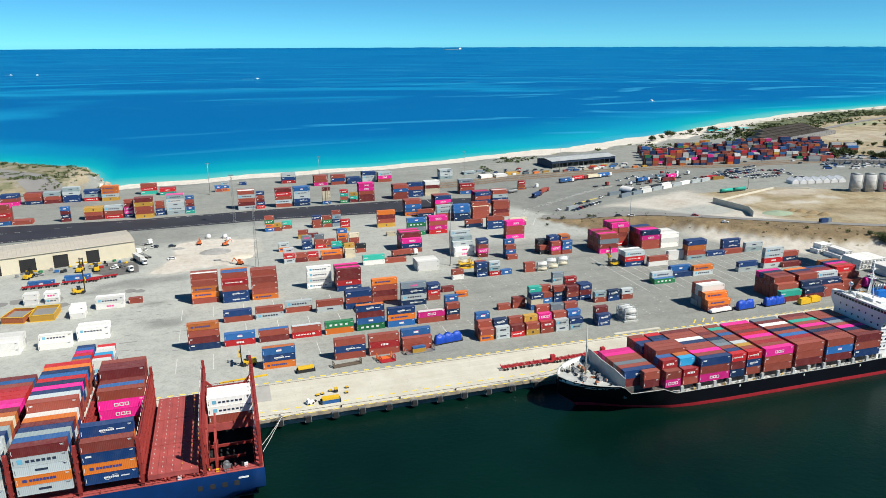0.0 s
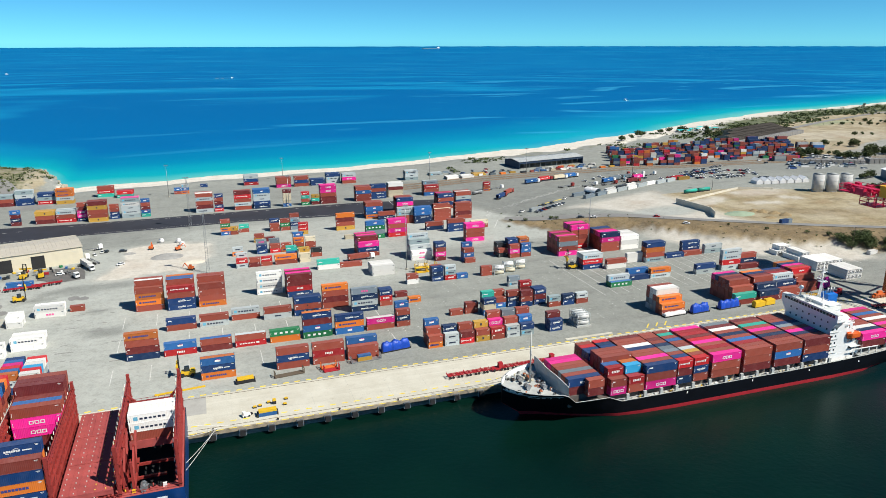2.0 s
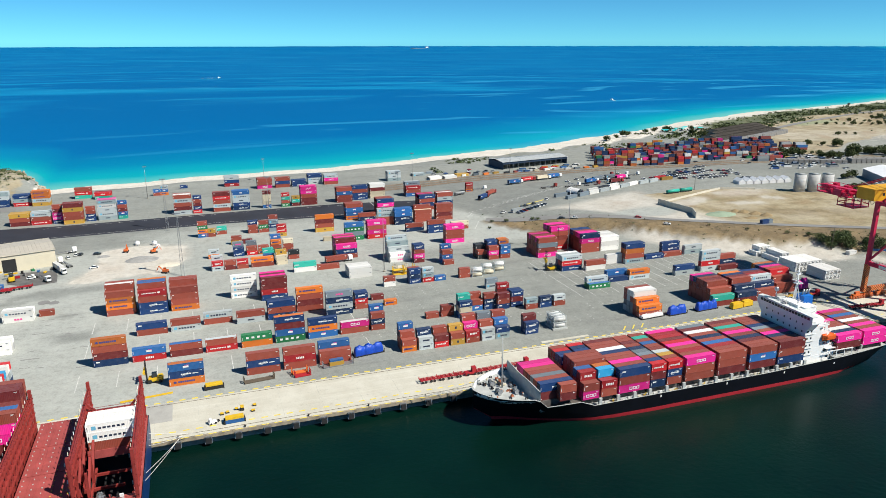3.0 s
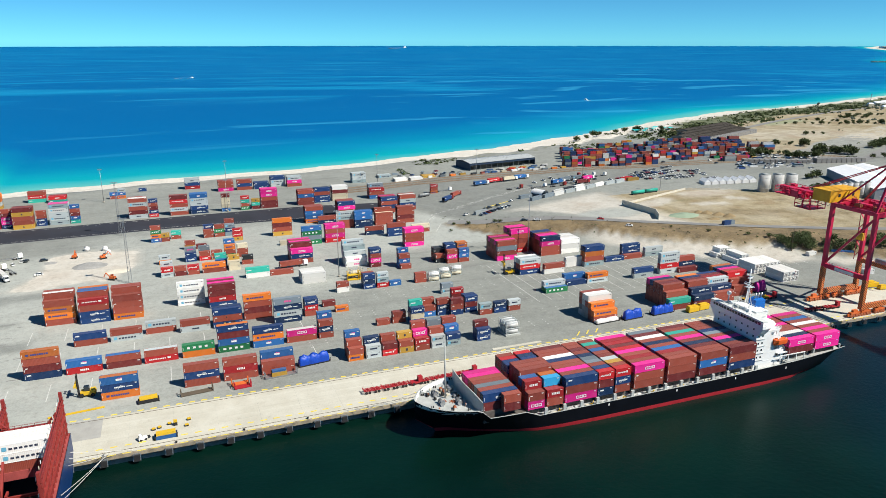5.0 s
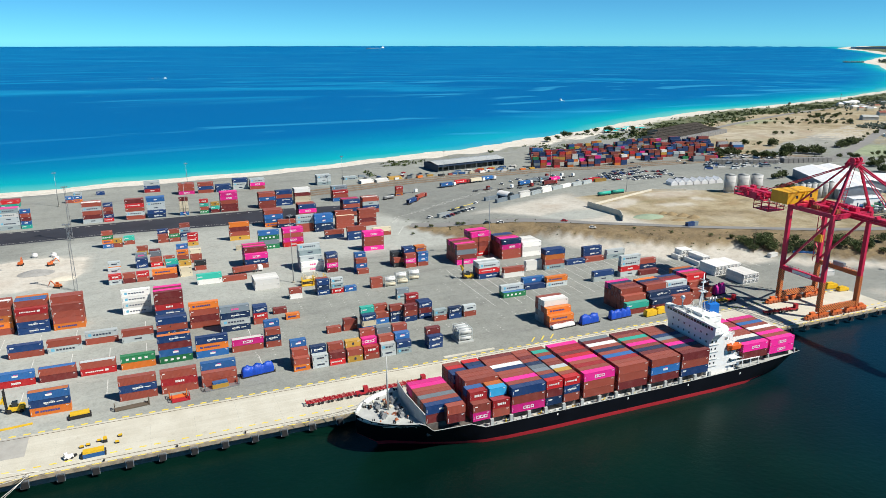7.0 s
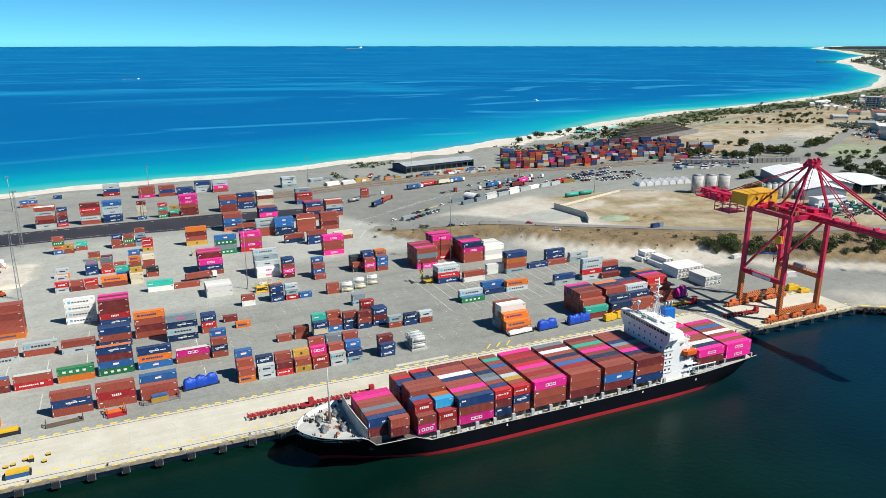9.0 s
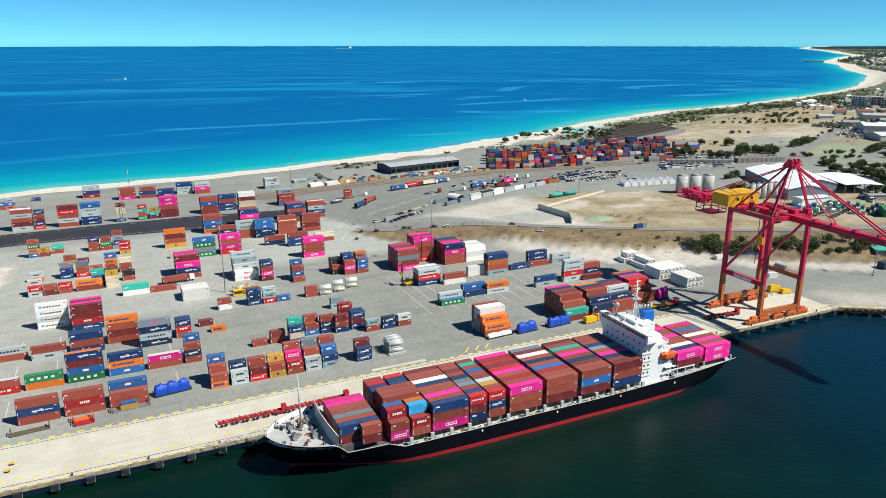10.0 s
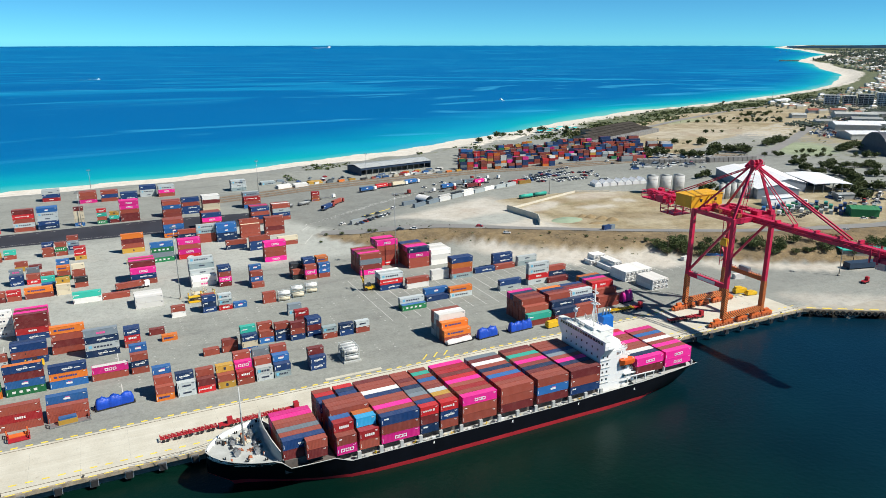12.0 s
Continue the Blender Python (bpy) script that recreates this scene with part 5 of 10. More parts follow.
    for (ax, ay), (bx, by) in zip(arc, arc[1:]):
        ha, hb = (10.8 if abs(v - CY) > 10 else 12.4 for v in (ay, by))
        for d, rev in ((0, False), (0.25, True)):
            q = [(ax + d, ay, 7.2), (ax + d, ay, ha), (bx + d, by, hb), (bx + d, by, 7.2)]
            quad(bm, q if not rev else q[::-1])
        quad(bm, [(ax, ay, ha), (ax + 0.25, ay, ha), (bx + 0.25, by, hb), (bx, by, hb)])
    part("breakwater", bm, M_DECKGREY, ship, "curved grey steel breakwater")
    bm = bmesh.new()
    tube(bm, (114.4, CY + 0.5, 7.3), (114.2, CY + 0.5, 26.0), 0.34, 0.16)
    tube(bm, (114.3, CY - 0.6, 18.0), (114.3, CY + 1.6, 18.0), 0.08)
    part("foremast", bm, M_DECKGREY, ship, "tall thin grey foremast")
    for x, y in ((111.5, CY - 3.2), (111.5, CY + 3.2), (117.0, CY - 4.5), (117.2, CY + 4.8)):
        w = part("winch", winch_mesh(), M_STEEL, ship, "worn grey mooring winch")
        w.location = (x, y, 7.35)
    for x, y in ((108, CY - 4.6), (108, CY + 4.6), (113.5, CY - 8.3), (113.5, CY + 8.3), (118.5, CY - 9.8), (118.5, CY + 9.8)):
        bm = bmesh.new()
        tube(bm, (x - 0.3, y, 7.35), (x - 0.3, y, 8.1), 0.2)
        tube(bm, (x + 0.3, y, 7.35), (x + 0.3, y, 8.1), 0.2)
        part("mooring_bitt", bm, M_DARK, ship)
    fr2 = random.Random(5)
    for k in range(26):
        x, y = fr2.uniform(108, 119.4), CY + fr2.uniform(-7.5, 7.5)
        bm = bmesh.new()
        if k % 3 == 0:
            tube(bm, (x, y - fr2.uniform(0.4, 1.1), 7.9), (x, y + fr2.uniform(0.4, 1.1), 7.9), fr2.uniform(0.3, 0.6), seg=10)
            box(bm, x - 0.4, x + 0.4, y - 0.3, y + 0.3, 7.3, 7.7)
        elif k % 3 == 1:
            tube(bm, (x, y, 7.3), (x, y, fr2.uniform(8.0, 8.9)), 0.22, 0.3, seg=8)
        else:
            box(bm, x - fr2.uniform(0.3, 0.8), x + 0.4, y - fr2.uniform(0.3, 0.8), y + 0.4, 7.3, fr2.uniform(7.7, 8.6))
        part("deck_gear", bm, (M_RUST, M_DECKGREY, M_STEEL, M_DARK, M_CREAM)[k % 5], ship)
    for k, (x, y) in enumerate(((112.6, CY - 1.5), (115.2, CY + 2.2), (116.0, CY - 2.6), (113.4, CY + 4.6), (118.2, CY + 0.4))):
        bm = bmesh.new()
        for q in range(9):
            a = q * 0.7 + k
            beam(bm, (x + math.cos(a) * 0.4, y + math.sin(a) * 0.4, 7.5), (x + math.cos(a) * (1.2 + 0.2 * (q % 3)), y + math.sin(a) * (1.2 + 0.2 * (q % 2)), 7.45), 0.22, 0.16)
        part("rope_heap", bm, M_CREAM if k % 2 else M_RUST, ship, "heaped tan mooring rope")
    for k in range(22):
        for s in (-1, 1):
            x = 105.2 + k * 0.82
            lo = CY + s * (at(x, (103.7, 105, 107, 110, 114, 118, 122), (0.1, 2.9, 5.4, 7.7, 9.8, 11.35, 12.5)) - 0.35)
            hi = CY + s * (at(x, (103.7, 105, 107, 110, 114, 118, 122), (0.25, 3.4, 6.2, 8.8, 11.0, 12.4, 13.1)) - 0.35)
            bm = bmesh.new()
            beam(bm, (x, lo, 7.3), (x, hi, 8.1), 0.12)
            part("bulwark_stay", bm, M_WHITE, ship)
    for s in (-1, 1):
        bm = bmesh.new()
        sect = []
        for x in (104.4, 105, 107, 110, 114, 118, 120):
            lo = at(x, (103.7, 105, 107, 110, 114, 118, 122), (0.1, 2.9, 5.4, 7.7, 9.8, 11.35, 12.5)) - 0.08
            hi = at(x, (103.7, 105, 107, 110, 114, 118, 122), (0.25, 3.4, 6.2, 8.8, 11.0, 12.4, 13.1)) - 0.16
            sect.append(((x, CY + s * lo, 7.33), (x, CY + s * hi, at(x, (103, 120), (8.6, 8.2)) - 0.03)))
        for (a0, a1), (b0, b1) in zip(sect, sect[1:]):
            quad(bm, [a0, b0, b1, a1])
        part("bulwark_lining", bm, M_WHITE, ship, "white-painted inside of the bow bulwark")
    # hatch coamings and lashing posts
    for x0, x1, z1 in ((123, 135.6, 6.1), (138, 151, 4.7), (151.8, 163.9, 4.7), (164.3, 177.2, 4.7), (178.6, 190.8, 4.7), (192.4, 204.6, 4.7), (206.2, 218.4, 4.7), (219.4, 231.6, 4.7), (248, 260.2, 6.0), (261.2, 273.4, 6.0)):
        bm = bmesh.new()
        box(bm, x0 + 0.3, x1 - 0.3, CY - 10.6, CY + 10.6, 2.0, z1 - 0.05)
        part("hatch_coaming", bm, M_DECKDARK, ship, "dark brown hatch coaming")
    for x in (144.4, 151.3, 157.8, 164.0, 170.8, 177.9, 184.8, 191.6, 198.4, 205.4, 212.3, 218.9, 225.5, 232.0):
        for s in (-1, 1):
            bm = bmesh.new()
            box(bm, x - 0.55, x + 0.55, CY + s * 13.0 - 0.35, CY + s * 13.0 + 0.35, 2.1, 4.75)
            part("lashing_post", bm, M_DECKGREY, ship)
    for k in range(43):
        x = 143.8 + k * 2.05
        bm = bmesh.new()
        y = CY - 12.2 - fr2.uniform(0, 0.9)
        if k % 2:
            tube(bm, (x, y, 2.1), (x + fr2.uniform(-0.5, 0.5), y, fr2.uniform(2.7, 3.6)), 0.13, seg=6)
            beam(bm, (x - 0.7, y, 2.6), (x + 1.0, y + 0.2, 2.7), 0.12)
        else:
            box(bm, x - 0.5, x + 0.6, y - 0.2, y + 0.3, 2.1, fr2.uniform(2.4, 3.3))
        part("lashing_gear", bm, (M_MARK, M_STEEL, M_CREAM, M_YEL, M_STEEL, M_WHITE)[k % 6], ship)
    for x in (260.7, 274.0):
        for s in (-1, 1):
            bm = bmesh.new()
            box(bm, x - 0.3, x + 0.3, CY + s * 12.2 - 0.3, CY + s * 12.2 + 0.3, 4.7, 6.4)
            part("lashing_post", bm, M_DECKGREY, ship)
    # bridge house
    house = part("superstructure", house_mesh(CY), M_WHITE, ship, "white steel bridge house of many decks")
    part("bridge_deck", bridge_deck_mesh(CY), M_WHITE, ship, "white bridge deck with open wings")
    for x1, z in ((249.0, 4.6), (247.5, 7.6), (246.4, 10.6), (245.4, 13.6), (244.2, 16.4)):
        part("aft_deck", aft_deck_mesh(CY, x1, z), M_WHITE, ship)
    bm = bmesh.new()
    prism(bm, [(231.9, CY - 13.8), (234.2, CY - 13.8), (235.0, CY - 9.2), (239.8, CY - 8.0), (239.8, CY + 8.0), (235.0, CY + 9.2), (234.2, CY + 13.4), (231.9, CY + 13.4)], 21.7, 22.0)
    part("bridge_roof", bm, M_ROOFDECK, ship, "grey-green steel bridge roof")
    bm = bmesh.new()
    box(bm, 234.5, 238.5, CY - 4, CY + 4, 22.1, 23.1)
    part("compass_deck", bm, M_WHITE, ship)
    for z in (6.2, 9.0, 11.8, 14.6, 17.3):
        for y in np.arange(CY - 9.6, CY + 9.8, 3.0):
            bm = bmesh.new()
            box(bm, 232.44, 232.56, y, y + 0.6, z, z + 0.7)
            part("porthole", bm, M_GLASS, house)
    for z in (5.4, 8.2, 11.0, 13.8):
        bm = bmesh.new()
        box(bm, 232.4, 236.7, CY - 11.28, CY - 11.0, z, z + 0.14)
        part("deck_ledge", bm, M_DECKGREY, house)
        for x in (233.4, 235.2):
            bm = bmesh.new()
            box(bm, x, x + 0.6, CY - 11.06, CY - 10.95, z + 0.9, z + 1.65)
            part("side_window", bm, M_GLASS, house)
    for z in (20.1,):
        for y in np.arange(CY - 6.6, CY + 6.4, 1.6):
            bm = bmesh.new()
            box(bm, 239.46, 239.56, y, y + 1.1, z, z + 0.9)
            part("aft_window", bm, M_GLASS, house)
    bm = bmesh.new()
    box(bm, 236.2, 241.6, CY - 6.0, CY - 2.2, 19.4, 22.4)
    box(bm, 236.0, 241.8, CY - 6.2, CY - 2.0, 22.4, 22.55)
    part("chart_room", bm, M_WHITE, ship, "white cabin behind the wheelhouse")
    for x in (237.0, 238.6, 240.2):
        bm = bmesh.new()
        box(bm, x, x + 0.7, CY - 6.05, CY - 5.95, 20.6, 21.4)
        part("cabin_window", bm, M_GLASS, ship)
    for y in np.arange(CY - 12.6, CY + 12.0, 1.45):
        bm = bmesh.new()
        box(bm, 231.86, 231.96, y, y + 1.2, 20.4, 21.4)
        part("bridge_window", bm, M_GLASS, house)
    # Dark blocks on the wall stand for shade within open deck bays.
    for z in (5.2, 8.2, 11.2, 14.2):
        bm = bmesh.new()
        box(bm, 238.6, 240.2, CY - 8.46, CY - 8.3, z, z + 1.9)
        part("opening", bm, M_GLASS, house, "dark block for a shaded deck bay")
    bm = bmesh.new()
    prism(bm, [(243.6, 203.6), (247.6, 203.0), (248.4, 205.5), (247.6, 208), (243.6, 207.4)], 12, 23.4)
    part("funnel", bm, M_FUNNEL, ship, "bright blue funnel")
    bm = bmesh.new()
    for k in range(3):
        tube(bm, (244.4 + k * 1.4, 205.5, 23.2), (245.2 + k * 1.4, 205.5, 25.6), 0.36)
    part("exhaust_pipe", bm, M_STEEL, ship)
    bm = bmesh.new()
    tube(bm, (239.5, 204, 22), (239.5, 204, 36.5), 0.42, 0.2)
    beam(bm, (239.5, 201.4, 30), (239.5, 206.6, 30), 0.35)
    beam(bm, (238.6, 204, 33), (240.6, 204, 33), 0.5)
    beam(bm, (238.2, 204, 22), (239.5, 204, 31), 0.25)
    beam(bm, (240.8, 203, 22), (239.5, 204, 30), 0.25)
    box(bm, 238.4, 240.6, 202.9, 205.1, 29.2, 29.5)
    part("radar_mast", bm, M_WHITE, ship, "white radar mast")
    bm = bmesh.new()
    beam(bm, (239.5, 202.2, 33.8), (239.5, 205.8, 33.8), 0.25)
    beam(bm, (238.7, 202.6, 31.2), (238.7, 205.4, 31.2), 0.25)
    part("radar_scanner", bm, M_WHITE, ship)
    bm = bmesh.new()
    tube(bm, (235.5, 209.5, 21.9), (235.5, 209.5, 25), 0.2)
    bmesh.ops.create_uvsphere(bm, u_segments=10, v_segments=6, radius=0.9, matrix=Matrix.Translation((235.5, 209.5, 25.6)))
    part("satellite_dome", bm, M_WHITE, ship)
    for k in range(16):
        x, y = fr2.uniform(233, 239.2), CY + fr2.uniform(-7, 7)
        bm = bmesh.new()
        if k % 2:
            tube(bm, (x, y, 22.0), (x, y, 22.0 + fr2.uniform(0.8, 3.0)), 0.1, seg=6)
        else:
            box(bm, x - 0.5, x + 0.5, y - 0.6, y + 0.6, 22.0, 22.0 + fr2.uniform(0.4, 1.1))
        part("roof_gear", bm, (M_WHITE, M_WHITE, M_DECKGREY, M_STEEL)[k % 4], ship)
    bm = bmesh.new()
    for x in (231.95, 239.7):
        for y in np.arange(CY - 8, CY + 8.1, 1.33):
            beam(bm, (x, y, 22.0), (x, y, 23.0), 0.08)
        beam(bm, (x, CY - 8, 23.0), (x, CY + 8, 23.0), 0.08)
    part("roof_railing", bm, M_WHITE, ship)
    bm = bmesh.new()
    for y in (CY - 13.3, CY + 13.2):
        for a, b in (((232.3, 236.0), 20.6),):
            beam(bm, (a[0], y, b), (a[1], y, b), 0.08)
    for x in np.arange(233.6, 236.1, 0.8):
        for y in (CY - 13.3, CY + 13.2):
            beam(bm, (x, y, 19.4), (x, y, 20.6), 0.07)
    part("railing", bm, M_WHITE, ship)
    bm = bmesh.new()
    for k, (w, z) in enumerate(((0.5, 10.6), (1.2, 11.2), (1.3, 11.9))):
        z2 = (11.2, 11.9, 12.8)[k]
        prism(bm, [(241.0, 190.2 - w * 0.4), (242.0, 190.2 - w), (246.0, 190.2 - w), (247.0, 190.2 - w * 0.4), (247.0, 190.2 + w * 0.4), (246.0, 190.2 + w), (242.0, 190.2 + w), (241.0, 190.2 + w * 0.4)], z, z2)
    part("lifeboat", bm, M_LIFEBOAT, ship, "enclosed orange lifeboat")
    bm = bmesh.new()
    for x in (242.4, 246.0):
        beam(bm, (x, 191.4, 3.4), (x, 191.4, 10.4), 0.3)
        beam(bm, (x, 191.4, 10.4), (x, 189.6, 13.2), 0.3)
    for x in (244.0, 248.0, 252.0, 255.8):
        beam(bm, (x, 189.2, 3.4), (x, 189.2, 6.2), 0.25)
    beam(bm, (243, 189.2, 6.2), (256, 189.0, 6.2), 0.3)
    box(bm, 243, 248, 189.6, 196, 7.0, 7.25)
    part("boat_deck_frame", bm, M_WHITE, ship, "white open boat deck frame")
    def flank(x, z):
        top = at(x, (103, 120, 122), (8.6, 8.2, 7.4))
        deck = at(x, (103.7, 105, 107, 110, 114, 118, 122), (0.25, 3.4, 6.2, 8.8, 11.0, 12.4, 13.1))
        mid = at(x, (103.7, 110, 114, 118, 124), (0.2, 0.3, 1.5, 3.6, 6.8))
        zm = (-2.25 + top) / 2
        return (x, CY - (mid + (deck - mid) * (0.45 + 0.55 * (z - zm) / (top - zm))) - 0.07, z)

    bm = bmesh.new()
    for xa, xb in ((110.2, 113.7), (114.2, 116.2), (116.7, 119.8)):
        quad(bm, [flank(xa, 6.0), flank(xb, 6.0), flank(xb, 6.35), flank(xa, 6.35)])
    part("name_bar", bm, M_MARK, ship)
    bm = bmesh.new()
    for x in (168, 196, 222, 246):
        quad(bm, [(x, CY - HB - 0.03, 1.2), (x + 0.5, CY - HB - 0.03, 1.2), (x + 0.5, CY - HB - 0.03, 2.0), (x, CY - HB - 0.03, 2.0)])
    part("draught_mark", bm, M_MARK, ship)
    return ship


def winch_mesh():
    bm = bmesh.new()
    tube(bm, (0, -1.1, 0.9), (0, 1.1, 0.9), 0.45)
    for y in (-1.2, 0, 1.2):
        tube(bm, (0, y - 0.06, 0.9), (0, y + 0.06, 0.9), 0.8)
    box(bm, -0.5, 0.5, -1.5, 1.5, 0, 0.3)
    box(bm, 0.5, 1.3, -0.5, 0.5, 0.2, 1.1)
    return bm


def house_mesh(cy):
    bm = bmesh.new()
    box(bm, 232.5, 236.6, cy - 11.0, cy + 11.5, 2.1, 17.0)
    prism(bm, [(232.5, cy - 11.0), (236.6, cy - 11.0), (236.6, cy + 11.5), (232.5, cy + 11.5)], 17.0, 19.0)
    box(bm, 236.6, 241.0, cy - 8.4, cy + 9.0, 2.1, 19.0)
    for s, y in ((-1, cy - 11.0), (1, cy + 11.5)):
        a, b, d = (232.5, y, 15.4), (232.5, y + s * 2.6, 19.0), (232.5, y, 19.0)
        e, g, h = ((p[0] + 3.6, p[1], p[2]) for p in (a, b, d))
        for f in ((a, b, d), (e, g, h)):
            bm.faces.new([bm.verts.new(p) for p in f])
        quad(bm, [a, b, g, e])
    return bm


def bridge_deck_mesh(cy):
    bm = bmesh.new()
    prism(bm, [(231.9, cy - 13.8), (236.0, cy - 13.8), (240.5, cy - 11.5), (242.0, cy - 9), (242.0, cy + 9), (240.5, cy + 11.5), (236, cy + 13.4), (231.9, cy + 13.4)], 19.0, 19.4)
    prism(bm, [(231.9, cy - 13.8), (233.6, cy - 13.8), (233.6, cy + 13.4), (231.9, cy + 13.4)], 19.4, 20.3)
    box(bm, 232.2, 239.5, cy - 7.5, cy + 7.5, 19.4, 21.75)
    box(bm, 231.9, 232.1, cy - 13.8, cy + 13.4, 20.3, 21.8)
    return bm


def aft_deck_mesh(cy, x1, z):
    """One terrace of the house: deck, inner block, side walls with an opening each, and rails."""
    bm = bmesh.new()
    box(bm, 236.6, x1, cy - 10.9, cy + 10.9, z, z + 0.25)
    box(bm, 236.6, x1 - 1.2, cy - 9.2, cy + 9.2, z - 2.75, z)
    a, b = x1 - 4.6, x1 - 2.1
    for s in (-1, 1):
        y0, y1 = sorted((cy + s * 10.88, cy + s * 10.6))
        for xa, xb, za, zb in ((236.6, a, z - 2.75, z), (b, x1 - 0.8, z - 2.75, z), (a, b, z - 2.75, z - 1.75), (a, b, z - 0.5, z)):
            box(bm, xa, xb, y0, y1, za, zb)
    for k in (0.75, 1.25):
        beam(bm, (x1 - 2.6, cy - 10.8, z + k), (x1, cy - 10.8, z + k), 0.08)
        beam(bm, (x1 - 0.1, cy - 10.8, z + k), (x1 - 0.1, cy + 10.8, z + k), 0.08)
    for x in (x1 - 2.6, x1 - 1.4, x1 - 0.1):
        beam(bm, (x, cy - 10.8, z + 0.25), (x, cy - 10.8, z + 1.25), 0.08)
    for y in np.arange(cy - 10.8, cy + 10.9, 1.8):
        beam(bm, (x1 - 0.1, y, z + 0.25), (x1 - 0.1, y, z + 1.25), 0.07)
    return bm


feeder_ship()
ON = "loaded on the black ship"


def ship_bay(x, size, tops, front, tiers, z, y0=189.1, pitch=2.55):
    """One bay: the near column in full, the visible upper boxes of the columns behind it, dark ones below."""
    for j, c in enumerate(tops):
        if c == "-":
            continue
        n = tiers[j] if isinstance(tiers, (list, tuple)) else tiers
        col = front if j == 0 else "".join("rrnrrgrR"[(j * 3 + i) % 8] for i in range(n - 1)) + c
        for i, k in enumerate(col):
            if j == 0 or i >= n - 1 or (isinstance(tiers, (list, tuple)) and i >= min(tiers) - 1):
                shipping_container(x, y0 + j * pitch, z + i * 2.95, 12.19 if size == 40 else 6.06, k, 2.9, "", 0.0, ON)
            else:
                FAR_BOXES.append((x, y0 + j * pitch, z + i * 2.95, 12.19 if size == 40 else 6.06, k, 0.0, 2.9))


ship_bay(123.1, 40, "nrsrrpp", "rn", 2, 6.1, 191.4)
stack(129.1, 188.75, 20, "rr", H=2.9, z=6.1, where=ON)
ship_bay(138.0, 20, "rRb---nnRr", "pr", [2, 3, 3, 4, 4, 4, 3, 3, 3, 3], 4.7)
ship_bay(144.9, 20, "Ruo---rnnR", "rR", [2, 3, 3, 3, 4, 4, 3, 3, 3, 3], 4.7)
stack(138.5, 189.1 + 3 * 2.55, 40, "rrrr,rnrr,rrrr", H=2.6, z=4.7, gap=0.11, where=ON, loose=0.03)
ship_bay(151.7, 40, "nrprrnwrrr", "prn", [3] * 10, 4.7)
ship_bay(164.3, 20, "Rnrssnrrrr", "nrR", 3, 4.7)
ship_bay(171.0, 20, "Rrygrrbrtr", "rnR", 3, 4.7)
ship_bay(178.6, 40, "prRrpRrRRp", "rrp", 3, 4.7)
ship_bay(192.4, 40, "rrRbrnrwrs", "rrr", 3, 4.7)
ship_bay(206.2, 40, "rrrnrprtrr", "rbr", 3, 4.7)
ship_bay(219.4, 40, "rrnprsnrrr", "nrr", 3, 4.7)
ship_bay(247.9, 40, "pnwrrprrpR", "rp", 2, 6.0, 189.4)
ship_bay(261.1, 40, "prprwrbrp", "pp", 2, 6.0, 189.4)


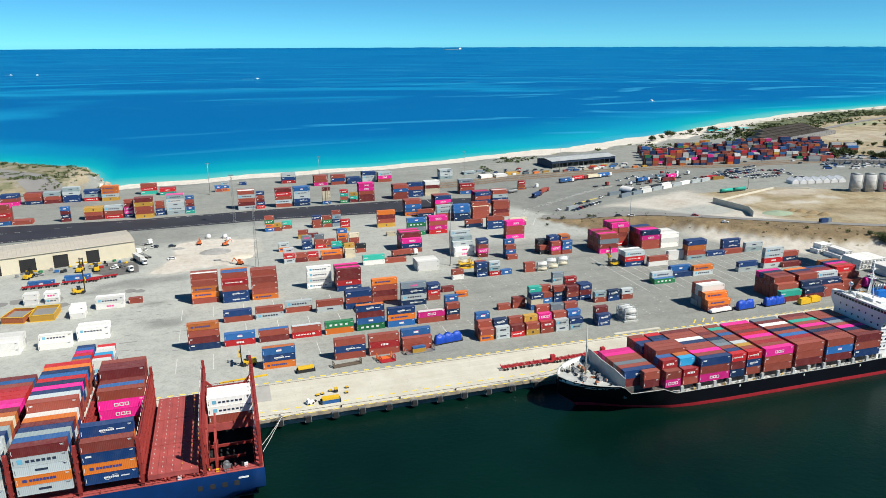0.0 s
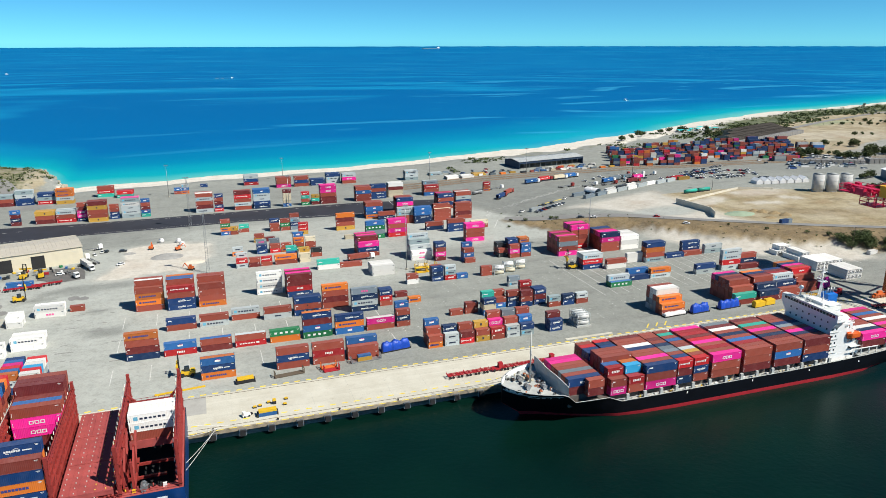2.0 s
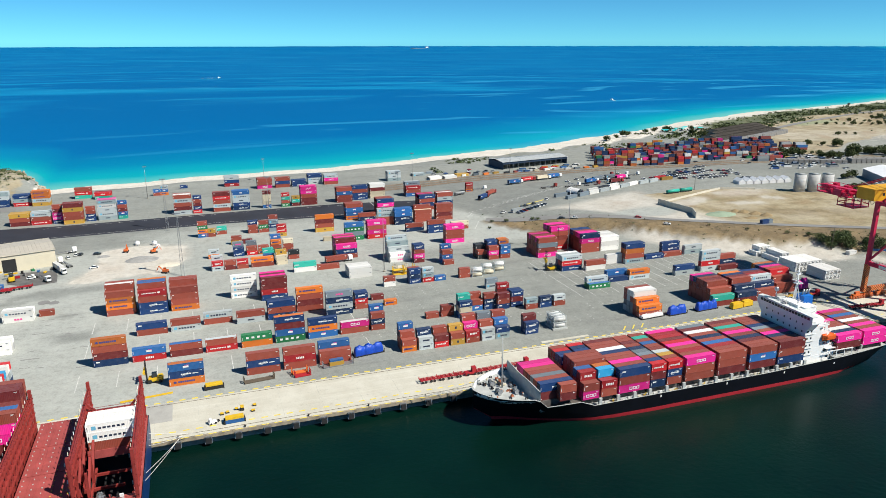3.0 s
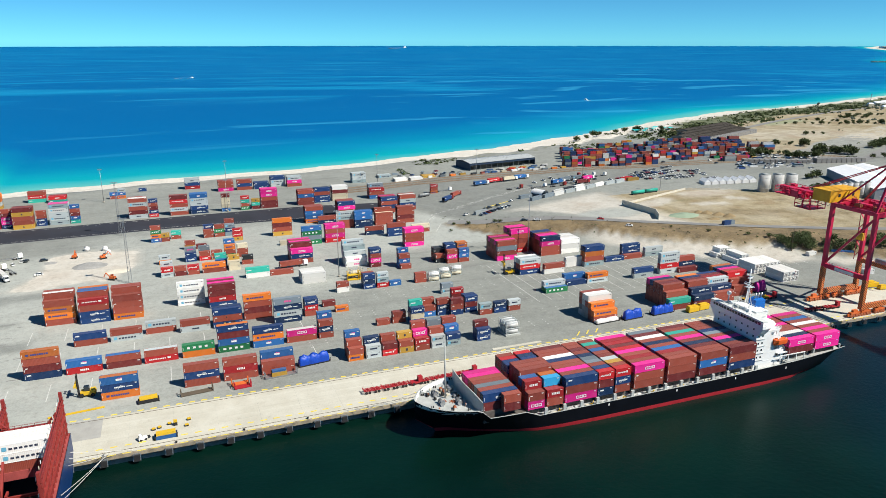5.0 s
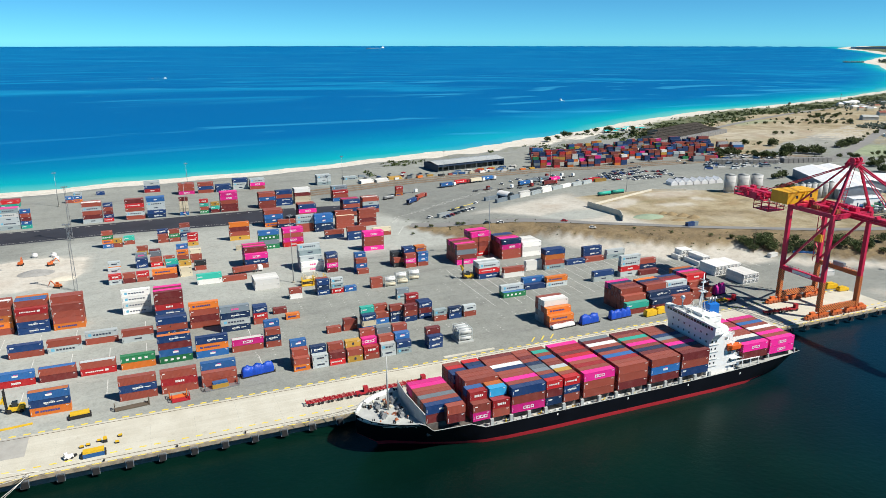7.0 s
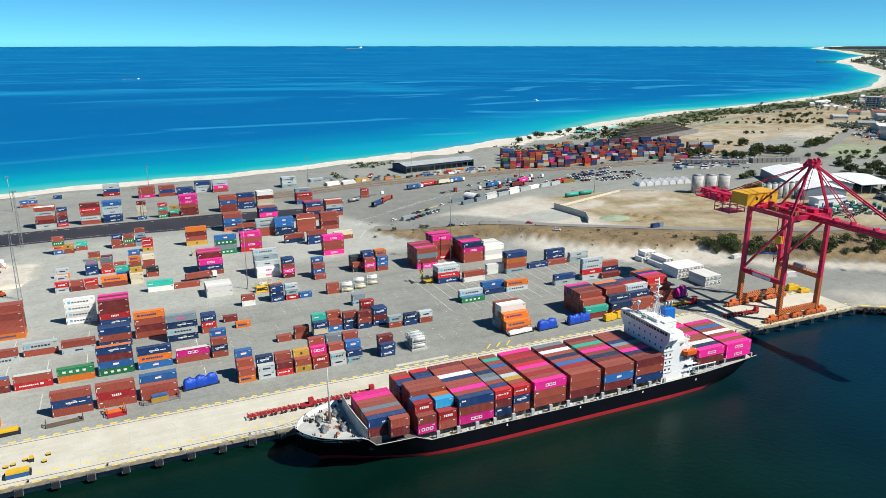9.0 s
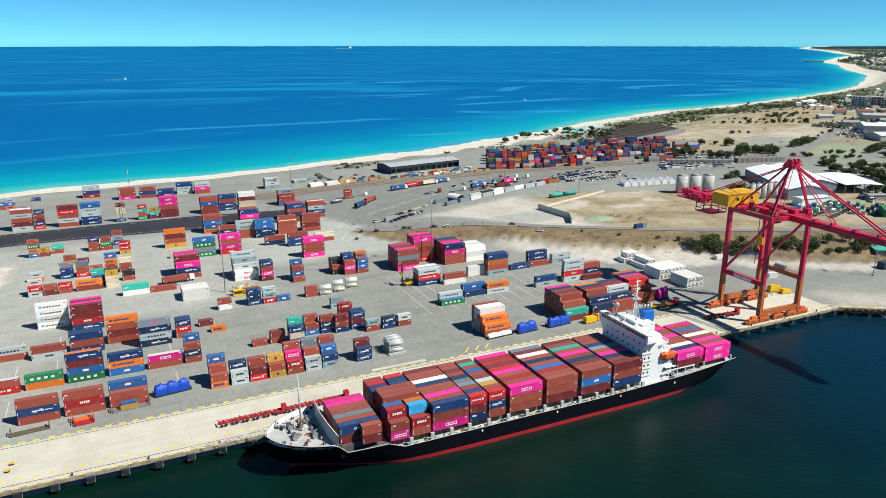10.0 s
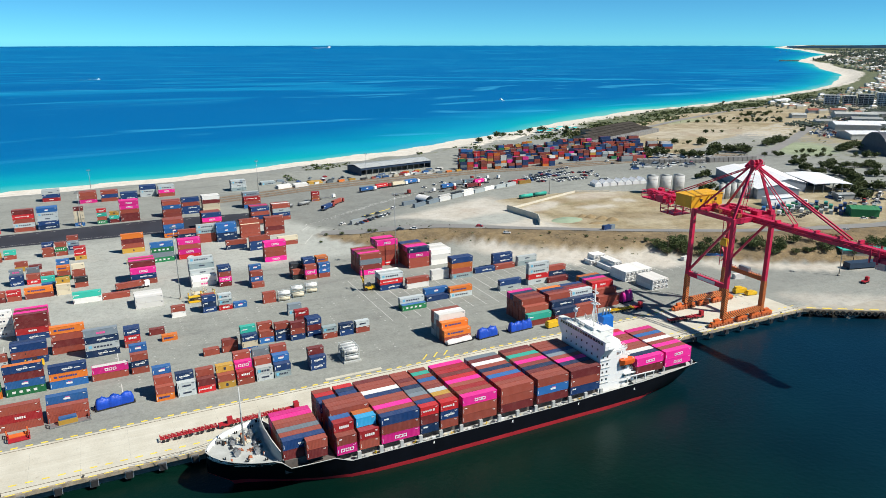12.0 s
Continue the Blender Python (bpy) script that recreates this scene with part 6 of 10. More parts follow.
def blue_ship():
    ship = thing("container_ship", "blue-hulled container ship with red deck and lashing bridges, moored", "ship")
    CY, HB, TOP = 192.5, 21.5, 11.6
    st = []
    for x in (-300, -200, -60, -30, -15, -6, 0, 3.6):
        wl = at(x, (-300, -40, -20, -5, 3.6), (HB, HB, 19.5, 14, 9))
        keel = at(x, (-300, -20, -8, 3.6), (-9, -9, -4.5, 1.5))
        st.append((x, CY, [(0.02, keel), (wl * 0.9, keel + 0.05), (wl, max(keel + 0.1, -3.0)), ((wl + HB) / 2, max(keel + 0.4, 1.5)), (HB, 6.0), (HB, TOP)]))
    part("hull", hull_mesh(st, 3), [M_HULLBLUE, M_BOOT], ship, "deep blue steel hull")
    bm = bmesh.new()
    box(bm, -300, 3.4, CY - HB + 0.1, CY - HB + 3.0, TOP - 0.5, TOP)
    box(bm, -300, 3.4, CY + HB - 3.0, CY + HB - 0.1, TOP - 0.5, TOP)
    box(bm, -300, -11.5, CY - HB + 3.0, CY + HB - 3.0, TOP - 0.5, TOP)
    box(bm, 1.6, 3.4, CY - HB + 3.0, CY + HB - 3.0, TOP - 0.5, TOP)
    part("deck", bm, M_DECKRED, ship, "red painted steel deck")
    bm = bmesh.new()
    box(bm, -11.5, 1.6, CY - HB + 3, CY + HB - 3, 2.0, 2.3)
    part("hold_floor", bm, M_DARK, ship, "dark open hold")
    for y0, y1 in ((172.0, 186.0), (186.3, 200.2), (200.5, 214.4)):
        bm = bmesh.new()
        box(bm, -25.0, -12.8, y0, y1, 12.6, 13.9)
        h = part("hatch_cover", bm, M_DECKRED, ship, "faded red steel hatch cover")
        for i in range(7):
            bm = bmesh.new()
            box(bm, -24.6 + i * 1.9, -24.3 + i * 1.9, y0 + 0.05, y1 - 0.05, 13.9, 14.0)
            part("stiffener", bm, M_DECKRED, h)
        for x in (-24.2, -21.8, -19.4, -17.0, -14.6, -13.2):
            for k in range(6):
                bm = bmesh.new()
                box(bm, x, x + 0.22, y0 + 0.8 + k * 2.3, y0 + 1.1 + k * 2.3, 13.9, 14.1)
                part("twistlock_socket", bm, M_YLINE if x > -17.5 else M_DECKGREY, h)
    for x in (-70.2, -55.3, -40.5, -26.2, -11.3, 2.7):
        lashing_bridge(ship, x, 22.8 if x < 2 else 22.4, CY, HB, TOP)
    bm = bmesh.new()
    for x in (-300 + 6 * i for i in range(50)):
        beam(bm, (x, CY - HB + 0.2, TOP), (x, CY - HB + 0.2, TOP + 1.1), 0.1)
    beam(bm, (-300, CY - HB + 0.2, TOP + 1.1), (3.4, CY - HB + 0.2, TOP + 1.1), 0.1)
    part("railing", bm, M_RED, ship)
    hold = []
    for x in (-10.6, -8.4):
        hold += [((x, 174.5, 2.3), (x, 174.5, 19.0)), ((x, 183.0, 2.3), (x, 183.0, 19.0)), ((x, 174.5, 10.6), (x, 190.0, 10.6)), ((x, 174.5, 12.4), (x, 183.0, 18.4)), ((x, 183.0, 12.4), (x, 191.0, 18.6))]
    hold += [((-10.8, 176, 8.8), (1.2, 176, 8.8)), ((-10.8, 181, 10.2), (-1.0, 181, 10.2)), ((-10.8, 187, 10.6), (1.2, 187, 10.6))]
    for p, q in hold:
        bm = bmesh.new()
        beam(bm, p, q, 0.55, 0.7)
        part("hold_frame", bm, M_RED, ship)
    for y in np.arange(175, 211, 2.52):
        bm = bmesh.new()
        beam(bm, (1.3, y, 2.3), (1.3, y, 11.4), 0.25)
        part("cell_guide", bm, M_RED, ship)
    bm = bmesh.new()
    beam(bm, (-11.3, 203.6, 20.6), (2.7, 203.6, 20.6), 0.9, 0.7)
    beam(bm, (-11.3, 203.6, 23.6), (-8.9, 203.6, 20.8), 0.6)
    beam(bm, (2.7, 203.6, 23.6), (0.3, 203.6, 20.8), 0.6)
    for k in range(9):
        beam(bm, (-10.4 + k * 1.55, 203.2, 20.9), (-10.4 + k * 1.55, 203.2, 21.9), 0.08)
    beam(bm, (-10.4, 203.2, 21.9), (2.0, 203.2, 21.9), 0.08)
    part("catwalk", bm, M_RED, ship, "dark red catwalk between two lashing bridges")
    hr = random.Random(6)
    for k in range(22):
        x, y = hr.uniform(-24, 1.5), 171.9 + hr.uniform(0, 1.9)
        bm = bmesh.new()
        if k % 2:
            box(bm, x - hr.uniform(0.2, 0.9), x + 0.3, y - 0.25, y + 0.3, TOP, TOP + hr.uniform(0.4, 1.3))
        else:
            tube(bm, (x, y, TOP), (x, y, TOP + hr.uniform(0.6, 1.6)), 0.18, seg=7)
        part("deck_gear", bm, (M_RED, M_MARK, M_DARK, M_RED, M_YEL)[k % 5], ship)
    for x in (-21, -17.5, -14):
        bm = bmesh.new()
        tube(bm, (x, 172.2, TOP), (x, 172.2, TOP + 0.9), 0.3)
        tube(bm, (x + 0.9, 172.2, TOP), (x + 0.9, 172.2, TOP + 0.9), 0.3)
        part("mooring_bitt", bm, M_RED, ship)
    w = part("winch", winch_mesh(), M_STEEL, ship)
    w.location = (-6, 173.2, TOP)
    for x in (-13.5, -10.4, -7.4, -4.4):
        bm = bmesh.new()
        box(bm, x, x + 1.3, CY - HB - 0.05, CY - HB + 0.1, 7.6, 9.0)
        part("fairlead", bm, M_DARK, ship, "dark fairlead opening in the hull")
    bm = bmesh.new()
    box(bm, -3.2, -0.6, CY - HB - 0.04, CY - HB + 0.1, 9.4, 9.9)
    part("name_bar", bm, M_MARK, ship)
    return ship


def lashing_bridge(ship, x, top, CY, HB, z0):
    bm = bmesh.new()
    for y in np.linspace(CY - HB + 0.6, CY + HB - 0.6, 18):
        beam(bm, (x, y, z0), (x, y, top), 0.42, 0.5)
    for z in (z0 + 3.2, z0 + 6.4, z0 + 9.2, top - 0.2):
        box(bm, x - 0.6, x + 0.6, CY - HB + 0.4, CY + HB - 0.4, z, z + 0.16)
    ys = np.linspace(CY - HB + 0.6, CY + HB - 0.6, 18)
    for i in range(0, 16, 2):
        beam(bm, (x + 0.1, ys[i], z0 + 0.2), (x + 0.1, ys[i + 1], z0 + 6.4), 0.2)
        beam(bm, (x - 0.1, ys[i + 1], z0 + 6.4), (x - 0.1, ys[i + 2], z0 + 0.2), 0.2)
    for y in (CY - HB + 0.9, CY + HB - 0.9):
        beam(bm, (x, y, z0), (x, y, top + 2.6), 0.8, 1.0)
    for y in np.arange(CY - HB + 0.6, CY + HB, 1.6):
        beam(bm, (x + 0.55, y, top), (x + 0.55, y, top + 1.1), 0.07)
    beam(bm, (x + 0.55, CY - HB + 0.6, top + 1.1), (x + 0.55, CY + HB - 0.6, top + 1.1), 0.08)
    bridge = part("lashing_bridge", bm, M_RED, ship, "dark red steel lashing bridge lattice")
    for i, y in enumerate(np.arange(CY - HB + 1.2, CY + HB - 1, 2.52)):
        for z in (z0 + 3.6, z0 + 6.8, top + 0.2):
            bm = bmesh.new()
            beam(bm, (x - 0.75, y, z), (x - 0.75, y + 0.3, z + 0.8), 0.15)
            part("lashing_rod", bm, (M_MARK, M_STEEL, M_CREAM)[i % 3], bridge)


blue_ship()
ON2 = "loaded on the blue ship"
for j, row in enumerate(("goggr", "-ggnb", "--rrg", "--rnn", "--rgr", "--rro", "--rnw", "--rrrr", "--rrrg", "---rrn", "---rnp", "---rgn", "---rrR", "---rrb", "---rrn", "---rro", "---rrR")):
    stack(-54.0, 171.6 + j * 2.52, 40, row, z=14.2, where=ON2, H=2.59)
for j, row in enumerate(("nonr", "nonon", "r", "r", "r", "r", "r", "", "", "", "", "rppr", "rppr/b", "rrrr", "rrrrr", "rrrrr", "rrrrr")):
    if row:
        stack(-39.2, 171.6 + j * 2.52, 40, row, H=2.9, z=14.2, where=ON2)
for j, row in enumerate(("gwggs", "gwgng", "-gwgg", "--gsn", "--rgg", "--rro", "--rrc", "--rro", "--rrr", "--rrp", "--rrp", "--rrR", "--rrR", "--rrR", "--rrr", "--rrb", "--rrr")):
    stack(-68.8, 171.6 + j * 2.52, 40, row, z=14.2, where=ON2, H=2.59)
for j in range(17):
    stack(-83.6, 171.6 + j * 2.52, 40, "--r" + "rnbgo"[j % 5] + "rpgnrbo"[j % 7], z=14.2, where=ON2, H=2.59)
stack(-10.2, 193.4, 40, "rww,rww,rww", z=14.2, where=ON2, H=2.59, mark=3)
bm = bmesh.new()
box(bm, -10.6, 2.0, 193.2, 201.6, 11.8, 14.15)
tagged(new("hatch_cover", to_mesh("hatch_cover", bm, M_DECKRED)), "red hatch cover under stacked white containers", "hatch")


def mooring_line(p, q, sag):
    bm = bmesh.new()
    p, q = Vector(p), Vector(q)
    pts = [p.lerp(q, i / 10) - Vector((0, 0, sag * 4 * (i / 10) * (1 - i / 10))) for i in range(11)]
    rings = []
    side = (q - p).cross(Vector((0, 0, 1))).normalized() * 0.085
    for o in pts:
        rings.append([bm.verts.new(o + side * math.cos(k * math.pi / 3) + Vector((0, 0, 0.085)) * math.sin(k * math.pi / 3)) for k in range(6)])
    for a, b in zip(rings, rings[1:]):
        for k in range(6):
            bm.faces.new((a[k], a[(k + 1) % 6], b[(k + 1) % 6], b[k])).smooth = True
    tagged(new("mooring_line", to_mesh("mooring_line", bm, M_ROPE)), "pale mooring rope from ship to quay bollard", "rope", "mooring lines")


for p, q in (((3.6, 183, 8.8), (11.6, 218, 0.5)), ((3.6, 187, 8.6), (11.8, 218, 0.5)), ((3.5, 206, 8.0), (11.9, 218, 0.5)), ((3.5, 203, 7.6), (12.2, 218, 0.5)), ((3.5, 209, 8.2), (18.8, 218, 0.5))):
    mooring_line(p, q, 0.35)
for p, q in (((105.0, 204.5, 7.6), (84, 218, 0.5)), ((105.6, 206, 7.6), (88, 218, 0.5)), ((108, 209, 7.6), (94, 218, 0.5)), ((276.6, 207, 4.8), (296, 218, 0.5)), ((276.6, 204, 4.8), (300, 218, 0.5)), ((276.0, 210, 4.8), (290, 218, 0.5))):
    mooring_line(p, q, 0.4)

# ---- ship-to-shore crane ----
def gantry_crane():
    c = thing("gantry_crane", "tall crimson ship-to-shore gantry crane with yellow machinery house", "crane")
    XL, XR, YW, YL = 322.6, 345.8, 219.7, 242.0
    for x in (XL, XR):
        for y in (YW, YL):
            bm = bmesh.new()
            beam(bm, (x, y, 17.0), (x, y, 47.5), 1.5, 1.8)
            part("upper_leg", bm, M_CRANE, c)
            bm = bmesh.new()
            beam(bm, (x, y, 3.0), (x, y, 17.0), 1.7, 2.0)
            part("lower_leg", bm, M_HAZARD, c, "orange and black striped lower leg")
        bm = bmesh.new()
        beam(bm, (x, YW, 17.6), (x, YL, 17.6), 1.4, 2.0)
        part("portal_beam", bm, M_HAZARD if x == XR else M_CRANE, c)
        bm = bmesh.new()
        beam(bm, (x, YL - 0.4, 19.0), (x, YW + 0.3, 45.0), 0.9)
        part("diagonal_brace", bm, M_CRANE, c)
        bm = bmesh.new()
        beam(bm, (x, YW, 46.8), (x, YL, 46.8), 1.3, 1.7)
        part("top_side_beam", bm, M_CRANE, c)
        bm = bmesh.new()
        for k in range(15):
            y = YW + 0.7 + k * 1.5
            beam(bm, (x - 0.8, y, 18.6), (x - 0.8, y, 19.7), 0.08)
        beam(bm, (x - 0.8, YW, 19.7), (x - 0.8, YL, 19.7), 0.09)
        part("walkway_rail", bm, M_CRANE, c)
    bm = bmesh.new()
    box(bm, XL - 0.82, XL - 0.72, 225.5, 235.5, 16.9, 18.3)
    part("sign_board", bm, M_MARK, c, "white lettered board")
    for y in (YW, YL):
        bm = bmesh.new()
        beam(bm, (XL - 1.0, y, 4.2), (XR + 1.0, y, 4.2), 1.6, 2.2)
        part("sill_beam", bm, M_HAZARD, c)
        bm = bmesh.new()
        beam(bm, (XL, y, 46.4), (XR, y, 46.4), 1.4, 2.0)
        part("top_cross_beam", bm, M_CRANE, c)
        for x in (XL - 3.6, XL + 3.0, 334.2, XR - 3.0, XR + 3.6):
            bm = bmesh.new()
            prism(bm, [(x - 2.9, y - 0.75), (x + 2.9, y - 0.75), (x + 2.9, y + 0.75), (x - 2.9, y + 0.75)], 1.5, 2.3)
            for s in (-1.6, 1.6):
                box(bm, x + s - 1.25, x + s + 1.25, y - 0.6, y + 0.6, 0.9, 1.5)
            box(bm, x - 1.3, x + 1.3, y - 0.6, y + 0.6, 2.3, 3.4)
            b = part("bogie", bm, M_ORANGE, c, "rusty orange wheel bogie")
            for dx in (-2.5, -0.9, 0.9, 2.5):
                bm = bmesh.new()
                tube(bm, (x + dx, y - 0.95, 0.68), (x + dx, y + 0.95, 0.68), 0.62, seg=12)
                tube(bm, (x + dx, y - 1.05, 0.68), (x + dx, y + 1.05, 0.68), 0.2, seg=8)
                part("wheel", bm, M_RUST, b)
        for x in (XL - 7.2, XR + 7.2):
            bm = bmesh.new()
            box(bm, x - 0.4, x + 0.4, y - 0.4, y + 0.4, 0.5, 1.6)
            part("buffer", bm, M_ORANGE, c)
    bm = bmesh.new()
    beam(bm, (334.5, 284, 46.4), (334.5, 217, 46.4), 3.0, 2.5)
    part("main_girder", bm, M_CRANE, c)
    bm = bmesh.new()
    beam(bm, (334.5, 217, 46.4), (334.5, 140, 45.6), 3.0, 2.5)
    part("boom", bm, M_CRANE, c)
    for o in (-2.4, 2.4):
        bm = bmesh.new()
        box(bm, 334.5 + min(o, 1.5 * o / 2.4), 334.5 + max(o, 1.5 * o / 2.4), 141, 283, 46.2, 46.32)
        for k in range(66):
            y = 282 - k * 2.13
            beam(bm, (334.5 + o, y, 46.3), (334.5 + o, y, 47.5), 0.1)
        beam(bm, (334.5 + o, 283, 47.5), (334.5 + o, 141, 47.5), 0.1)
        beam(bm, (334.5 + o, 283, 46.9), (334.5 + o, 141, 46.9), 0.07)
        part("boom_walkway", bm, M_CRANE, c)
    for y, h in ((200, 0.9), (190, 0.7), (180, 1.0), (172, 1.3), (208, 0.8)):
        bm = bmesh.new()
        box(bm, 333.2, 335.8, y - 0.5, y + 0.5, 47.6, 47.6 + h)
        part("stay_lug", bm, M_CRANE, c)
    for k, (xa, xb, ya, yb, za, zb) in enumerate(((326, 330, 221, 227, 47.4, 49.6), (331, 333, 224, 232, 47.6, 50.4), (336.5, 341, 220, 226, 47.4, 50.0), (340, 344, 227, 231, 47.4, 49.0), (326, 329, 231, 236, 47.4, 49.4), (337, 340, 232, 238, 47.6, 49.2), (330.5, 332.5, 237, 241, 47.6, 50.6), (343, 347, 218.5, 222.5, 47.4, 50.2))):
        bm = bmesh.new()
        xb, yb, zb = xa + (xb - xa) * 0.6, ya + (yb - ya) * 0.6, za + (zb - za) * 0.7
        box(bm, xa, xb, ya, yb, za, zb)
        for q in range(5):
            beam(bm, (xa, ya + (yb - ya) * q / 4, zb), (xa, ya + (yb - ya) * q / 4, zb + 1.0), 0.1)
        beam(bm, (xa, ya, zb + 1.0), (xa, yb, zb + 1.0), 0.1)
        part("rope_gear", bm, M_CRANE if k % 4 else M_RUST, c)
    bm = bmesh.new()
    box(bm, 332, 337, 152, 165, 43.0, 44.9)
    trolley = part("boom_trolley", bm, M_CRANE, c, "crimson trolley hung under the boom")
    for x in (331.4, 337.6):
        for y in (151, 155, 159, 163, 166):
            bm = bmesh.new()
            beam(bm, (x, y, 42.4), (x, y, 47.8), 0.4, 0.6)
            part("hanger", bm, M_CRANE, trolley)
    bm = bmesh.new()
    box(bm, 333, 336.2, 161, 164.5, 40.2, 42.9)
    part("trolley_cab", bm, M_STEEL, trolley)
    for x in (331.6, 337.4):
        # stays
        for y, z in ((176, 48.0), (199.5, 48.4)):
            bm = bmesh.new()
            beam(bm, (x + (334.5 - x) * 0.8, 222, 69.0), (x + (334.5 - x) * 0.62, y, z), 0.5 if y < 190 else 0.28)
            part("forestay", bm, M_CRANE, c)
        bm = bmesh.new()
        beam(bm, (x + (334.5 - x) * 0.55, 222, 69.0), (x, 266, 49), 0.4)
        part("backstay", bm, M_CRANE, c)
        bm = bmesh.new()
        beam(bm, (XL if x < 334 else XR, YW + 0.5, 47.4), (334.5 + (x - 334.5) * 0.5, 222, 70), 0.9)
        part("a_frame_leg", bm, M_CRANE, c)
        bm = bmesh.new()
        beam(bm, (XL + 3 if x < 334 else XR - 3, YL, 47.4), (334.5 + (x - 334.5) * 0.45, 222.4, 69.5), 0.75)
        part("a_frame_strut", bm, M_CRANE, c)
    bm = bmesh.new()
    box(bm, 331.4, 337.6, 220.4, 223.6, 68.6, 69.2)
    for x in (332.2, 334.5, 336.8):
        tube(bm, (x - 0.3, 222, 70.2), (x + 0.3, 222, 70.2), 1.2, seg=14)
    for x in (331.4, 334.5, 337.6):
        for y in (220.4, 223.6):
            beam(bm, (x, y, 69.2), (x, y, 70.4), 0.1)
    for y in (220.4, 223.6):
        beam(bm, (331.4, y, 70.4), (337.6, y, 70.4), 0.1)
    part("apex_platform", bm, M_CRANE, c, "crimson apex platform with rope sheaves")
    bm = bmesh.new()
    for k in range(12):
        z = 48 + k * 1.7
        beam(bm, (333.4, 226 - k * 0.3, z), (335.6, 226 - k * 0.3, z), 0.12)
    for x in (333.4, 335.6):
        beam(bm, (x, 226, 47.6), (x, 222.6, 69), 0.18)
    part("ladder_tower", bm, M_CRANE, c)
    bm = bmesh.new()
    box(bm, 325.0, 344.0, 246.3, 256.0, 46.4, 51.8)
    box(bm, 324.7, 344.3, 246.0, 256.3, 51.8, 52.05)
    for x in (327, 331, 335, 339, 343):
        beam(bm, (x, 246.2, 52.0), (x, 246.2, 53.0), 0.08)
    beam(bm, (324.8, 246.2, 53.0), (344.2, 246.2, 53.0), 0.08)
    house = part("machinery_house", bm, M_HOUSEYEL, c, "yellow sheet-steel machinery house")
    for x in (330.2, 339.0):
        bm = bmesh.new()
        box(bm, x, x + 1.3, 246.18, 246.34, 48.8, 50.2)
        part("vent", bm, M_GLASS, house)
    for x in (333.4, 335.2):
        bm = bmesh.new()
        beam(bm, (x - 0.8, 245.6, 47.4), (x + 1.6, 245.6, 51.4), 0.5, 0.8)
        part("stair", bm, M_YEL, house)
    bm = bmesh.new()
    box(bm, 328, 341, 263, 282, 44.4, 45.0)
    gr = random.Random(4)
    for k in range(26):
        x, y, s = gr.uniform(328.4, 340), gr.uniform(263.5, 281), gr.uniform(0.5, 1.7)
        box(bm, x - s * 0.7, x + s * 0.7, y - s, y + s, 45.0, 45.0 + gr.uniform(0.7, 3.4))
    for y in (263, 267.5, 272.3, 277, 282):
        for x in (328, 341):
            beam(bm, (x, y, 45), (x, y, 48.2), 0.22)
    for z in (46.6, 48.2):
        for x in (328, 341):
            beam(bm, (x, 263, z), (x, 282, z), 0.2)
        for y in (263, 282):
            beam(bm, (328, y, z), (341, y, z), 0.2)
    part("hoist_platform", bm, M_CRANE, c, "crimson platform crowded with hoist gear")
    bm = bmesh.new()
    for x in (329.5, 334.5, 339.5):
        for y in (260.5, 265, 270):
            beam(bm, (x, y, 39.4), (x, y, 44.6), 0.3)
    for z in (39.6, 41.4, 43.6):
        for x in (329.5, 339.5):
            beam(bm, (x, 260.5, z), (x, 270, z), 0.3)
        for y in (260.5, 270):
            beam(bm, (329.5, y, z), (339.5, y, z), 0.3)
    box(bm, 330, 339, 261, 269.5, 39.5, 39.8)
    part("trolley", bm, M_CRANE, c, "crimson lattice trolley basket")
    for k in range(7):
        bm = bmesh.new()
        y = 246 + k * 3.0
        pts = [Vector((329.4, y + 3.0 * i / 6, 46.3 - 2.6 * (1 - (i / 3 - 1) ** 2))) for i in range(7)]
        for a, b in zip(pts, pts[1:]):
            tube(bm, a, b, 0.13, seg=5)
        part("festoon_cable", bm, M_CREAM, c, "pale hanging festoon cable")
    bm = bmesh.new()
    box(bm, 332.8, 336.2, 226, 229, 42.4, 45.4)
    part("operator_cab", bm, [M_GLASS], c, "glazed operator cab under the girder")
    bm = bmesh.new()
    for k in range(8):
        z0 = 18.5 + k * 3.5
        y0, y1 = (243.4, 246.0) if k % 2 else (246.0, 243.4)
        beam(bm, (XR + 1.4, y0, z0), (XR + 1.4, y1, z0 + 3.5), 0.7, 0.15)
    part("stair", bm, M_CRANE, c)
    bm = bmesh.new()
    for y in (240.8, 244.2):
        beam(bm, (344.4, y, 17.5), (344.4, y, 46), 0.25)
    part("lift_guide", bm, M_CRANE, c)
    bm = bmesh.new()
    box(bm, 343.6, 345.2, 240.8, 244.2, 27.5, 31.0)
    part("lift_cage", bm, M_YEL, c, "yellow lift cage on the leg")
    bm = bmesh.new()
    box(bm, 345.0, 346.6, 228, 233.5, 18.7, 20.6)
    part("cable_reel_house", bm, M_STEEL, c)
    ar = random.Random(8)
    for k in range(9):
        bm = bmesh.new()
        x, y = ar.uniform(331.6, 337.4), ar.uniform(219.5, 224.5)
        beam(bm, (x - 1.3, y, 68.4 + ar.uniform(-1.5, 1.2)), (x + 1.3, y + ar.uniform(-1, 1), 69.4 + ar.uniform(-1, 1.8)), 0.5, 0.7)
        part("sheave_frame", bm, M_CRANE, c)
    return c


gantry_crane()

